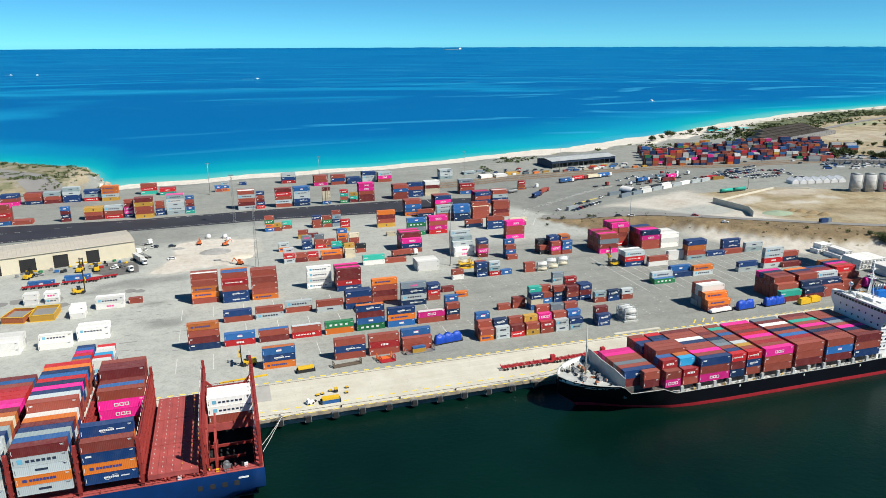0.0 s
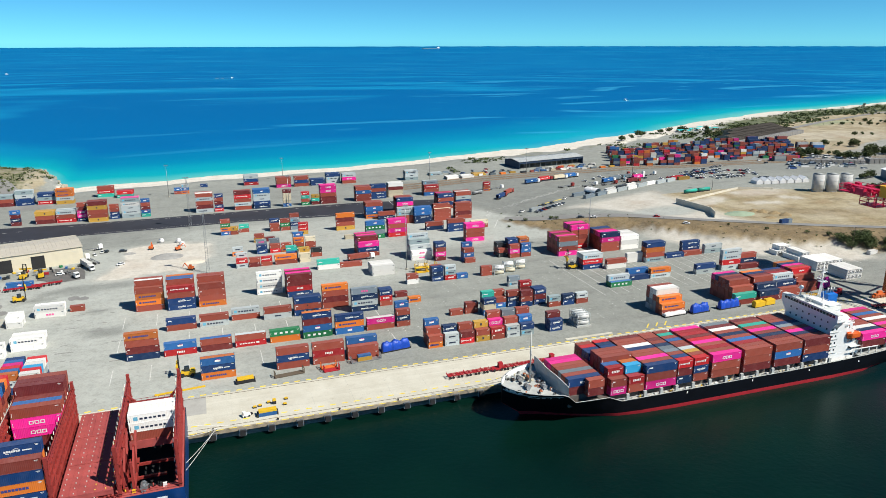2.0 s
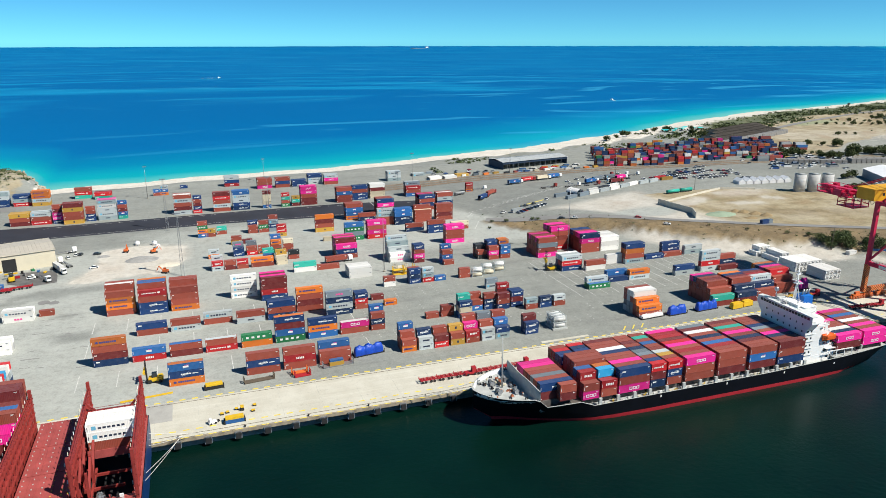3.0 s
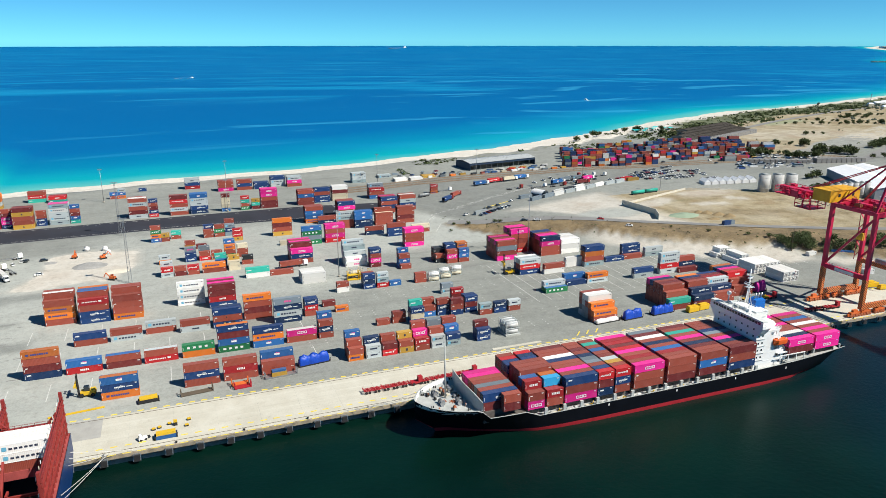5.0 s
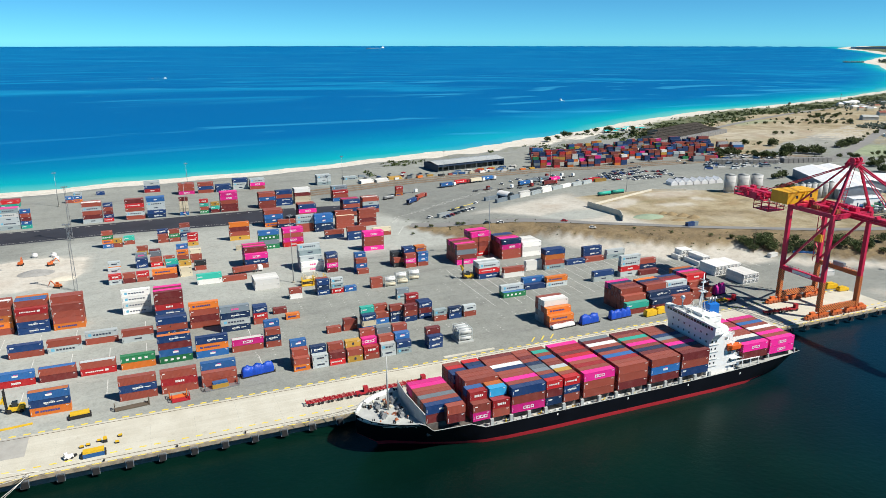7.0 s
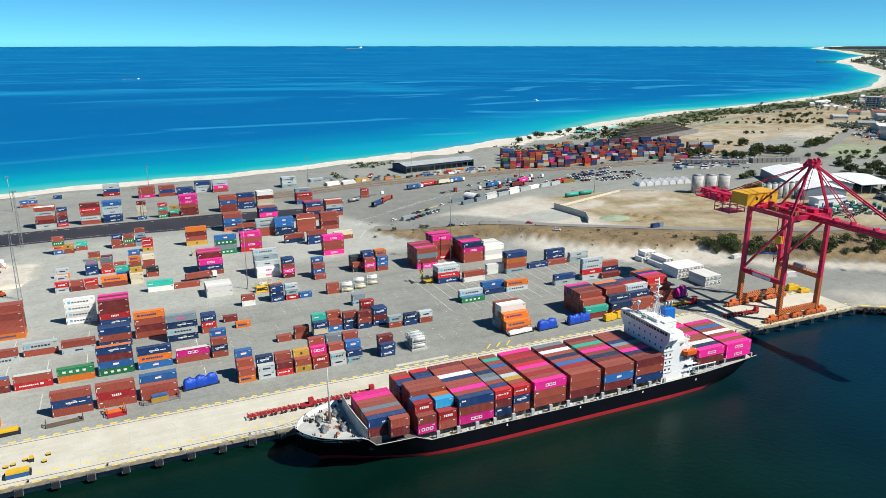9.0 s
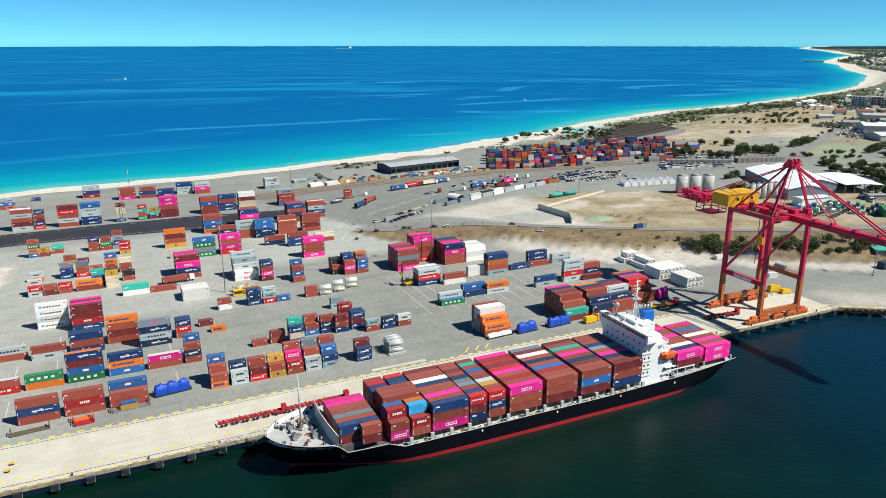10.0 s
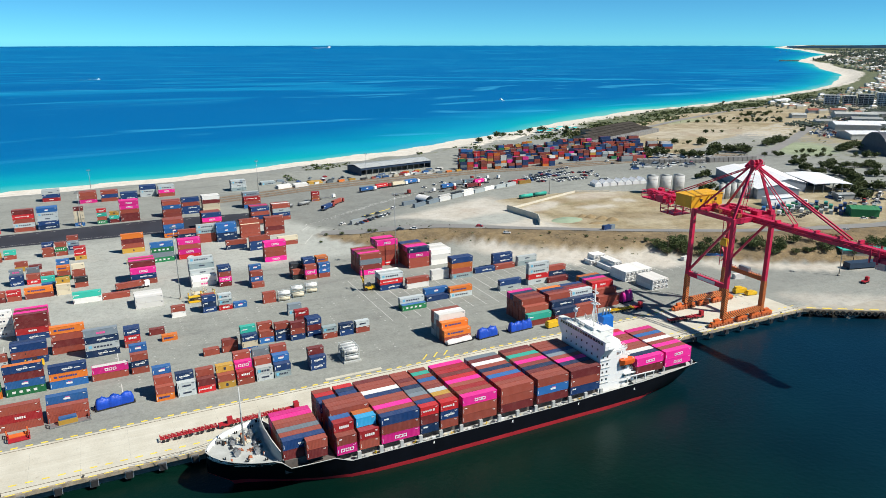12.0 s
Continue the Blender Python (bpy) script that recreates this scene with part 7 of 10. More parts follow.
# ---- vehicles and yard machines ----
def wheel(parent, x, y, r, w=0.3, mat=None):
    bm = bmesh.new()
    tube(bm, (x, y - w / 2, r), (x, y + w / 2, r), r, seg=12)
    return part("wheel", bm, mat or M_DARK, parent)


def wheel_pair(parent, x, y, r, w):
    """Two wheels on one axle."""
    bm = bmesh.new()
    for s in (-y, y):
        tube(bm, (x, s - w / 2, r), (x, s + w / 2, r), r, seg=10)
    tube(bm, (x, -y, r), (x, y, r), 0.07, seg=5)
    return part("wheel_axle", bm, M_DARK, parent)


def car(colour, at, turn, name="car"):
    c = thing(name, f"{colour[0]} parked car seen from above", "car", at, turn, "parked cars")
    bm = bmesh.new()
    prism(bm, [(-2.2, -0.8), (-1.9, -0.9), (1.8, -0.9), (2.2, -0.7), (2.2, 0.7), (1.8, 0.9), (-1.9, 0.9), (-2.2, 0.8)], 0.3, 0.85)
    quad(bm, [(-1.3, -0.65, 1.45), (0.5, -0.65, 1.45), (0.5, 0.65, 1.45), (-1.3, 0.65, 1.45)])
    part("body", bm, colour[1], c)
    bm = bmesh.new()
    lo, hi = [(-1.9, -0.82), (1.2, -0.82), (1.2, 0.82), (-1.9, 0.82)], [(-1.3, -0.65), (0.5, -0.65), (0.5, 0.65), (-1.3, 0.65)]
    for i in range(4):
        j = (i + 1) % 4
        quad(bm, [(*lo[i], 0.85), (*lo[j], 0.85), (*hi[j], 1.44), (*hi[i], 1.44)])
    part("window", bm, M_GLASS, c)
    for x in (-1.35, 1.35):
        wheel_pair(c, x, 0.85, 0.32, 0.2)
    return c


CAR_PAINTS = [("white", M_WHITE), ("silver", surface("silver_car_paint", (0.45, 0.46, 0.47), 0.3, 0.5)), ("dark grey", surface("dark_car_paint", (0.04, 0.045, 0.05), 0.3)), ("red", surface("red_car_paint", (0.4, 0.02, 0.02), 0.3)), ("blue", surface("blue_car_paint", (0.03, 0.08, 0.25), 0.3))]
CARS = [car(p, (430 + 6 * i, 545, float(land(430 + 6 * i, 545))), -22) for i, p in enumerate(CAR_PAINTS)]


def place_car(x, y, turn):
    i = rng.choices(range(5), (7, 4, 2, 1, 1))[0]
    copy_thing(CARS[i], pose(x, y, float(land(x, y)) + 0.06, 0, 0, turn))


for x0, y0, x1, y1, n in ((402, 525, 474, 547, 21), (421, 522, 474, 536, 17), (423, 513, 462, 517, 13), (436, 507, 468, 508, 10), (440, 552, 490, 566, 9)):
    for k in range(n):
        if rng.random() < 0.86:
            u = k / (n - 1)
            place_car(x0 + (x1 - x0) * u + rng.uniform(-0.4, 0.4), y0 + (y1 - y0) * u + rng.uniform(-0.4, 0.4), 102 + rng.uniform(-5, 5))
for _ in range(16):
    place_car(rng.uniform(462, 492), rng.uniform(492, 540), rng.choice((12, 102)) + rng.uniform(-9, 9))
for x, y, t in ((307, 374, -28), (255, 418, -22), (262, 413, 155), (300, 396, -30), (230, 458, 20), (248, 465, 25), (252, 467, 20), (-34, 447, 10), (-43, 449, 80), (-33, 419, 200), (-53, 424, 30), (260, 470, 30), (275, 478, 35), (540, 560, 10), (560, 545, 20), (500, 590, 5), (520, 588, 8), (545, 575, 5), (-240, 694, -25), (-205, 676, 150)):
    place_car(x, y, t)


def truck(at, turn, load="", cab=None, label="white semi-trailer truck parked on asphalt"):
    t = thing("truck", label, "truck", at, turn, "trucks")
    bm = bmesh.new()
    prism(bm, [(13.6, -1.2), (15.6, -1.2), (16.0, -0.9), (16.0, 0.9), (15.6, 1.2), (13.6, 1.2)], 0.9, 3.3)
    box(bm, 10.6, 15.9, -0.5, 0.5, 0.7, 1.0)
    part("cab", bm, cab or M_WHITE, t)
    bm = bmesh.new()
    box(bm, 15.75, 16.03, -0.95, 0.95, 2.0, 3.0)
    part("windscreen", bm, M_GLASS, t)
    bm = bmesh.new()
    for y in (-0.55, 0.45):
        box(bm, 0, 12.6, y, y + 0.1, 1.0, 1.3)
    for i in range(7):
        box(bm, i * 2.0, i * 2.0 + 0.15, -1.2, 1.2, 1.2, 1.36)
    part("chassis", bm, M_STEEL, t)
    for x in (1.0, 2.3, 3.6, 11.2, 12.5, 15.0):
        wheel_pair(t, x, 1.05, 0.5, 0.35)
    if load:
        o = Matrix(t.matrix_world)
        p = o @ Vector((0.2, -1.22, 1.37))
        shipping_container(p.x, p.y, p.z, 12.19, load, 2.59, "", turn, "carried on a truck")
    return t


truck((-45, 424, 0), 118, "", M_WHITE, "white semi-trailer truck beside the cream shed")
truck((-61, 452, 0), 20, "", M_WHITE)
truck((88, 384, 0), 8, "r", M_WHITE, "white truck carrying a brown-red container")
truck((56, 478, 0), 4, "w", M_WHITE)
truck((231, 506, 0.2), 42, "n", M_RED, "red truck carrying a blue container")
truck((243, 519, 0.2), 42, "r", M_RED, "red truck carrying a brown-red container")
truck((176, 370, 0), 22, "", M_WHITE)
for x, y, turn, l, cab in ((277, 553, 14, "b", M_WHITE), (293, 560, 14, "R", M_RED), (309, 563, 12, "c", M_WHITE), (322, 567, 12, "b", M_WHITE), (296, 528, 10, "", M_RED), (316, 523, 12, "", M_WHITE), (333, 521, 8, "", M_RED), (347, 526, 14, "", M_WHITE),
                           (340, 532, 16, "b", M_WHITE), (352, 540, 18, "s", M_WHITE), (366, 543, 16, "s", M_RED), (372, 535, 20, "p", M_WHITE), (384, 556, 8, "", M_WHITE), (370, 559, 8, "", M_RED), (392, 549, 12, "", M_WHITE), (356, 519, 14, "r", M_RED)):
    truck((x, y, float(land(x, y)) + 0.1), turn, l, cab)
for i in range(9):
    truck((505 + i * 5.2, 322 + i * 1.5, float(land(505 + i * 5.2, 330)) + 0.1), 118, "", (M_WHITE, PAINT["G"])[i % 2])


pr = random.Random(41)
for i in range(12):
    x, y = pr.uniform(330, 395), pr.uniform(522, 566)
    place_car(x, y, pr.choice((20, 110)) + pr.uniform(-6, 6))
for i in range(9):
    place_car(238 + i * 3.4, 450 + i * 1.6, 110 + pr.uniform(-6, 6))


def flat_trailer(at, turn, n=5, mat=None, label="empty red skeletal container trailer train"):
    t = thing("terminal_trailer", label, "trailer", at, turn, "trailers on the quay")
    bm = bmesh.new()
    for y in (-0.5, 0.4):
        box(bm, 0, n * 3.4, y, y + 0.14, 1.0, 1.35)
    for i in range(n * 2 + 1):
        box(bm, i * 1.7 - 0.1, i * 1.7 + 0.15, -1.25, 1.25, 1.15, 1.4)
    for i in range(0, n + 1, 2):
        for y in (-1.3, 1.15):
            box(bm, i * 3.4 - 0.1, i * 3.4 + 0.2, y, y + 0.15, 1.3, 1.75)
    for y in (-1.25, 1.1):
        box(bm, 0, n * 3.4, y, y + 0.12, 1.12, 1.3)
    part("frame", bm, mat or M_BOOT, t)
    for i in range(n):
        for x in (i * 3.4 + 0.8, i * 3.4 + 2.0):
            for y in (-1.05, 1.05):
                wheel(t, x, y, 0.48, 0.4)
    return t


def tractor(at, turn):
    t = thing("terminal_tractor", "red terminal tractor parked on the quay", "tractor", at, turn)
    bm = bmesh.new()
    box(bm, 0, 4.6, -1.1, 1.1, 0.7, 1.3)
    box(bm, 2.7, 4.3, -1.1, 0.5, 1.3, 3.2)
    part("body", bm, M_BOOT, t)
    bm = bmesh.new()
    box(bm, 4.25, 4.34, -0.95, 0.35, 2.1, 3.0)
    part("windscreen", bm, M_GLASS, t)
    for x in (0.9, 3.8):
        for y in (-1.0, 1.0):
            wheel(t, x, y, 0.55, 0.4)


flat_trailer((93.6, 228.2, 0), 1.5)
tractor((111.2, 228.6, 0), 1.5)
flat_trailer((115.6, 228.6, 0), 2)
tractor((133.0, 229.1, 0), 2)
flat_trailer((304, 232, 0), -3, 4)
tractor((318, 231.2, 0), -3)
flat_trailer((287, 253.2, 0), -4, 4, M_YEL, "empty yellow skeletal trailer beside stacked containers")
tractor((301, 252, 0), -4)
flat_trailer((-102, 386, 0), 5, 5)
flat_trailer((-84, 389, 0), 4, 5)
flat_trailer((-72, 392, 0), 12, 4)


def reach_stacker(at, turn, label="yellow reach stacker with raised boom"):
    m = thing("reach_stacker", label, "reach stacker", at, turn, "reach stackers")
    bm = bmesh.new()
    box(bm, -3.8, 3.2, -1.1, 1.1, 0.9, 1.9)
    prism(bm, [(-4.2, -1.4), (-1.8, -1.4), (-1.8, 1.4), (-4.2, 1.4)], 1.2, 2.5)
    box(bm, -4.0, 3.4, -1.9, -1.2, 1.5, 1.75)
    box(bm, -4.0, 3.4, 1.2, 1.9, 1.5, 1.75)
    part("body", bm, M_YEL, m)
    bm = bmesh.new()
    box(bm, -1.4, 0.4, -0.85, 0.85, 2.3, 3.9)
    part("cab", bm, M_GLASS, m, "dark glazed cab")
    bm = bmesh.new()
    beam(bm, (-3.2, 0, 3.2), (5.0, 0, 8.6), 0.8, 1.0)
    beam(bm, (0.9, 0, 1.8), (2.0, 0, 6.0), 0.35)
    part("boom", bm, M_YEL, m)
    bm = bmesh.new()
    beam(bm, (4.6, 0, 8.4), (6.6, 0, 9.4), 0.6, 0.7)
    beam(bm, (6.4, 0, 9.4), (6.4, 0, 7.6), 0.35)
    box(bm, 5.4, 7.4, -3.1, 3.1, 7.0, 7.6)
    for y in (-3.0, 2.7):
        box(bm, 5.2, 7.6, y, y + 0.3, 6.8, 7.4)
    part("spreader", bm, M_YEL, m, "yellow container spreader")
    for x, r in ((2.3, 0.85), (-2.8, 0.75)):
        for y in (-1.6, 1.6):
            wheel(m, x, y, r, 0.6)
    return m


def mast_stacker(at, turn, h=9.0):
    """A heavy fork truck with an upright mast for empty boxes."""
    m = thing("container_forklift", "yellow heavy forklift with tall dark mast and side spreader", "forklift", at, turn, "heavy forklifts")
    bm = bmesh.new()
    prism(bm, [(-3.6, -1.1), (-3.2, -1.4), (1.4, -1.4), (1.4, 1.4), (-3.2, 1.4), (-3.6, 1.1)], 0.8, 2.0)
    box(bm, -3.4, -1.8, -1.2, 1.2, 2.0, 2.5)
    part("body", bm, M_YEL, m)
    bm = bmesh.new()
    box(bm, -1.5, 0.2, -0.8, 0.8, 2.0, 3.7)
    part("cab", bm, M_GLASS, m)
    bm = bmesh.new()
    for y in (-0.85, 0.85):
        beam(bm, (2.0, y, 0.4), (2.1, y, h), 0.35, 0.35)
    for z in (1.2, 3.5, 6.0, h - 0.3):
        beam(bm, (2.0, -0.85, z), (2.0, 0.85, z), 0.25)
    part("mast", bm, M_DARK, m, "dark lift mast")
    bm = bmesh.new()
    box(bm, 2.4, 2.9, -3.0, 3.0, h * 0.55, h * 0.55 + 0.7)
    box(bm, 2.3, 2.6, -1.0, 1.0, h * 0.4, h * 0.65)
    part("spreader", bm, M_YEL, m)
    for x, r in ((1.0, 0.8), (-2.6, 0.65)):
        for y in (-1.35, 1.35):
            wheel(m, x, y, r, 0.55)
    return m


mast_stacker((2.2, 262.0, 0), 178, 8.5)
mast_stacker((200.5, 331.5, 0), 172, 11.0)
mast_stacker((-73, 372, 0), 15, 12.0)
mast_stacker((-79, 411, 0), 80, 7.0)
mast_stacker((-103, 406, 0), 70, 5.0)
mast_stacker((-71, 410, 0), 100, 5.0)
mast_stacker((56, 305.5, 0), 182, 3.2)
for x, y, L, hh in ((359.5, 245.6, 6.5, 3.4), (362.6, 241.0, 5.6, 2.4)):
    q = thing("spreader_unit", "yellow boxed spreader unit standing beneath the crane", "machine", (x, y, 0), -8)
    bm = bmesh.new()
    prism(bm, [(0, 0), (L, 0), (L, 2.4), (0, 2.4)], 0.3, hh * 0.7)
    part("body", bm, M_YEL, q)
    bm = bmesh.new()
    prism(bm, [(0.4, 0.3), (L * 0.6, 0.3), (L * 0.6, 2.0), (0.4, 2.0)], hh * 0.7, hh)
    part("gearbox", bm, M_YEL, q)
    bm = bmesh.new()
    for px in (0.2, L - 0.6):
        for py in (0.1, 1.9):
            box(bm, px, px + 0.4, py, py + 0.4, 0, 0.3)
    part("foot", bm, M_DARK, q)


def excavator(at, turn):
    m = thing("excavator", "small orange excavator on the sand pit", "excavator", at, turn, "diggers in the sand pit")
    bm = bmesh.new()
    for y in (-1.2, 0.7):
        box(bm, -1.8, 1.8, y, y + 0.5, 0, 0.8)
    part("track", bm, M_DARK, m)
    bm = bmesh.new()
    box(bm, -1.6, 1.0, -1.1, 1.1, 0.9, 1.9)
    box(bm, -0.2, 1.0, -1.1, -0.1, 1.9, 2.8)
    part("body", bm, M_ORANGE, m)
    bm = bmesh.new()
    beam(bm, (1.0, 0.3, 1.6), (3.2, 0.3, 3.8), 0.4)
    beam(bm, (3.2, 0.3, 3.8), (4.6, 0.3, 1.2), 0.3)
    part("arm", bm, M_ORANGE, m)


excavator((-18.4, 447, 0), 80)
excavator((-3.0, 440, 0), 20)
excavator((4.0, 397, 0), 150)


M_GRAVEL = surface("grey_gravel", (0.30, 0.295, 0.28), 0.95, vary=0.3, fine=4.0, bump=0.1)
M_EARTH = surface("loose_brown_earth", (0.25, 0.185, 0.10), 0.95, vary=0.35, fine=3.0, bump=0.1)
M_SANDHEAP = surface("heaped_sand", (0.60, 0.55, 0.45), 0.95, vary=0.2, fine=4.0, bump=0.08)


def gravel_mound(x, y, r, h, mat, label):
    bm = bmesh.new()
    rings = [[bm.verts.new((x + math.cos(a) * r * k * (1 + 0.18 * noise.noise((a, k, x))), y + math.sin(a) * r * 0.7 * k * (1 + 0.18 * noise.noise((a, k, y))), float(land(x, y)) + h * (1 - k) ** 0.8 + 0.02)) for a in (2 * math.pi * i / 20 for i in range(20))] for k in (1, 0.75, 0.5, 0.25, 0.06)]
    for p, q in zip(rings, rings[1:]):
        for i in range(20):
            bm.faces.new((p[i], p[(i + 1) % 20], q[(i + 1) % 20], q[i])).smooth = True
    bm.faces.new(rings[-1])
    tagged(new("gravel_mound", to_mesh("gravel_mound", bm, mat)), label, "heap", "", "")


gravel_mound(-9, 427, 9, 2.4, M_GRAVEL, "low heap of grey gravel on the sand pit")
gravel_mound(-30, 441, 3.5, 1.0, M_GRAVEL, "small heap of grey gravel on the sand pit")
for x, y, r, h in ((384, 392, 4.5, 2.2), (389, 386, 5, 2.0), (392, 379, 5, 2.4), (381, 397, 3.5, 1.6), (377, 377, 5, 1.2)):
    gravel_mound(x, y, r, h, M_EARTH, "brown heap of loose earth on the dry field")
gravel_mound(365.5, 392.5, 11, 2.0, M_GREENTARP, "low heap under a pale green sheet")
gravel_mound(5, 412, 7, 1.2, M_SANDHEAP, "low heap of pale sand")

# beside the railway
stack(233.5, 541.0, 20, "orR")
truck((238, 545, 0.1), 6, "", M_WHITE)
stack(250, 606, 40, "y")
stack(213, 622, 40, "g")
stack(222, 600, 40, "w", turn=8)
stack(236, 599, 40, "w", turn=8)
stack(228, 628, 20, "s")
for x, y in ((206, 527), (220, 531)):
    flat_trailer((x, y, 0), 20, 3, M_STEEL, "grey flat trailer loaded with long pipes")
    b = thing("pipe_bundle", "bundle of long grey and white pipes on a trailer", "pipes", (x, y, 1.4), 20, "pipe loads")
    for k in range(5):
        bm = bmesh.new()
        tube(bm, (0.2, -0.9 + (k % 3) * 0.8 + (0.4 if k > 2 else 0), 0.35 + 0.62 * (k // 3)), (10.0, -0.9 + (k % 3) * 0.8 + (0.4 if k > 2 else 0), 0.35 + 0.62 * (k // 3)), 0.36, seg=10)
        part("pipe", bm, M_DECKGREY if k % 2 else M_STEEL, b)
for x, y, t in ((262, 612, 20), (266, 617, 110), (271, 613, 15), (276, 619, 100), (281, 615, 30), (285, 621, 110), (268, 624, 20), (290, 616, 10), (254, 620, 95), (245, 622, 15), (240, 634, 30), (258, 630, 100), (272, 631, 20), (233, 622, 10)):
    place_car(x, y, t)

# quay gear
def spreader_bar(at, turn, mats, label):
    s = thing("lifting_spreader", label, "spreader", at, turn, "lifting gear on the quay")
    bm = bmesh.new()
    box(bm, 0.1, 5.9, -1.0, 1.0, 1.35, 2.1)
    part("top", bm, mats[0], s)
    bm = bmesh.new()
    box(bm, 0, 6.0, -1.1, 1.1, 0.1, 1.35)
    part("base", bm, mats[1], s)
    for x in (-0.4, 6.0):
        bm = bmesh.new()
        box(bm, x, x + 0.4, -1.2, 1.2, 0.0, 1.2)
        part("end_frame", bm, M_DARK, s)


spreader_bar((25.3, 222.6, 0), 2, (M_YEL, PAINT["b"]), "yellow and blue lifting spreader standing on the quay")
spreader_bar((20, 249.2, 0), 4, (M_YEL, M_DARK), "yellow lifting beam lying on the yard edge")
for x, y in ((30.6, 229.0), (24, 228.2), (25.8, 228.8), (28.8, 230.2), (34.8, 231.0), (34.0, 227.2)):
    b = thing("corner_weight", "small yellow and black steel weight block on the quay", "weight", (x, y, 0), 2, "weight blocks on the quay")
    bm = bmesh.new()
    h = 1.9 if x == 30.6 else 0.7
    box(bm, 0, 1.2, 0, 0.9, 0, h * 0.6)
    part("base", bm, M_DARK, b)
    bm = bmesh.new()
    box(bm, 0.05, 1.15, 0.05, 0.85, h * 0.6, h)
    part("top", bm, M_YEL, b)
tug = thing("quay_tug", "small white and black yard tug parked on the quay", "tug", (20.2, 223.2, 0.0), 20)
bm = bmesh.new()
box(bm, 0, 2.6, -0.7, 0.7, 0.35, 1.0)
box(bm, 0.2, 1.1, -0.65, 0.65, 1.0, 1.9)
part("body", bm, M_WHITE, tug)
bm = bmesh.new()
box(bm, 1.1, 1.18, -0.55, 0.55, 1.2, 1.8)
part("windscreen", bm, M_GLASS, tug)
bm = bmesh.new()
box(bm, 2.6, 3.6, -0.5, 0.5, 0.4, 0.7)
part("drawbar", bm, M_DARK, tug)
for x in (0.5, 2.1):
    wheel_pair(tug, x, 0.65, 0.35, 0.3)
bm = bmesh.new()
beam(bm, (-8, 248.6, 0.3), (9, 250.4, 0.3), 0.5, 0.5)
tagged(new("barrier_beam", to_mesh("barrier_beam", bm, M_YEL)), "long yellow steel beam lying on the yard edge", "beam")


def flat_rack(at, turn, mat, label, L=6.0):
    r = thing("flat_rack", label, "flat rack", at, turn, "flat racks in the yard")
    bm = bmesh.new()
    box(bm, 0, L, 0, 2.44, 0.1, 0.45)
    part("base", bm, mat, r)
    for x in (0, L - 0.25):
        bm = bmesh.new()
        for y in (0, 2.2):
            box(bm, x, x + 0.25, y, y + 0.24, 0.45, 2.3)
        box(bm, x, x + 0.25, 0, 2.44, 2.1, 2.3)
        box(bm, x + 0.05, x + 0.2, 0, 2.44, 1.1, 1.25)
        part("end_frame", bm, mat, r)
    return r


flat_rack((50.8, 250.2, 0), 4, M_ORANGE, "orange folding flat rack standing open")
flat_rack((51.5, 247.4, 0), 4, M_BOOT, "red flat rack lying low beside the stacks")
flat_rack((62.8, 251.6, 0), 4, M_STEEL, "grey flat rack carrying a strapped load", 12.0)
flat_rack((33.5, 248.4, 0), 6, M_WOOD, "weathered timber dunnage rack", 11.0)
for x, y, m in ((118, 351, M_YEL), (121, 353.5, M_CREAM), (124.5, 350.5, M_YEL), (120, 356, M_CREAM)):
    flat_rack((x, y, 0), rng.uniform(-10, 20), m, "stacked yellow flat racks and dunnage in the yard")
    flat_rack((x + 0.4, y + 0.2, 2.3), rng.uniform(-10, 20), m, "stacked yellow flat racks and dunnage in the yard")
def open_bin(x, y, turn, L, W, H, wall, label):
    t = thing("open_bin", label, "bin", (x, y, 0), turn, "open steel bins in the yard")
    for k, (a0, a1, b0, b1) in enumerate(((0, L, 0, 0.15), (0, L, W - 0.15, W), (0, 0.15, 0.15, W - 0.15), (L - 0.15, L, 0.15, W - 0.15))):
        bm = bmesh.new()
        box(bm, a0, a1, b0, b1, 0.3, H)
        part("side", bm, wall, t)
        bm = bmesh.new()
        box(bm, a0 - 0.12, a1 + 0.12, b0 - 0.12, b1 + 0.12, H, H + 0.2)
        box(bm, a0 - 0.12, a1 + 0.12, b0 - 0.12, b1 + 0.12, 0, 0.3)
        part("rim", bm, M_YEL, t)
    bm = bmesh.new()
    box(bm, 0.15, L - 0.15, 0.15, W - 0.15, 0.3, H * 0.6)
    part("load", bm, M_ROAD, t)


open_bin(-99.5, 337.5, -14, 9.5, 12, 2.9, M_RUST, "rust-brown open steel bin with yellow rim")
open_bin(-88.0, 336.0, -2, 10.0, 13, 2.9, PAINT["y"], "yellow open steel bin holding grey rubble")
b = thing("machine_crate", "yellow and blue boxed machine on a flat rack", "crate", (65.3, 252.0, 0.45), 4)
bm = bmesh.new()
box(bm, 0, 5.6, 0, 2.0, 0, 1.6)
part("crate", bm, PAINT["y"], b)
bm = bmesh.new()
box(bm, 0.2, 5.4, 0.1, 1.9, 1.6, 2.3)
part("cover", bm, PAINT["b"], b)


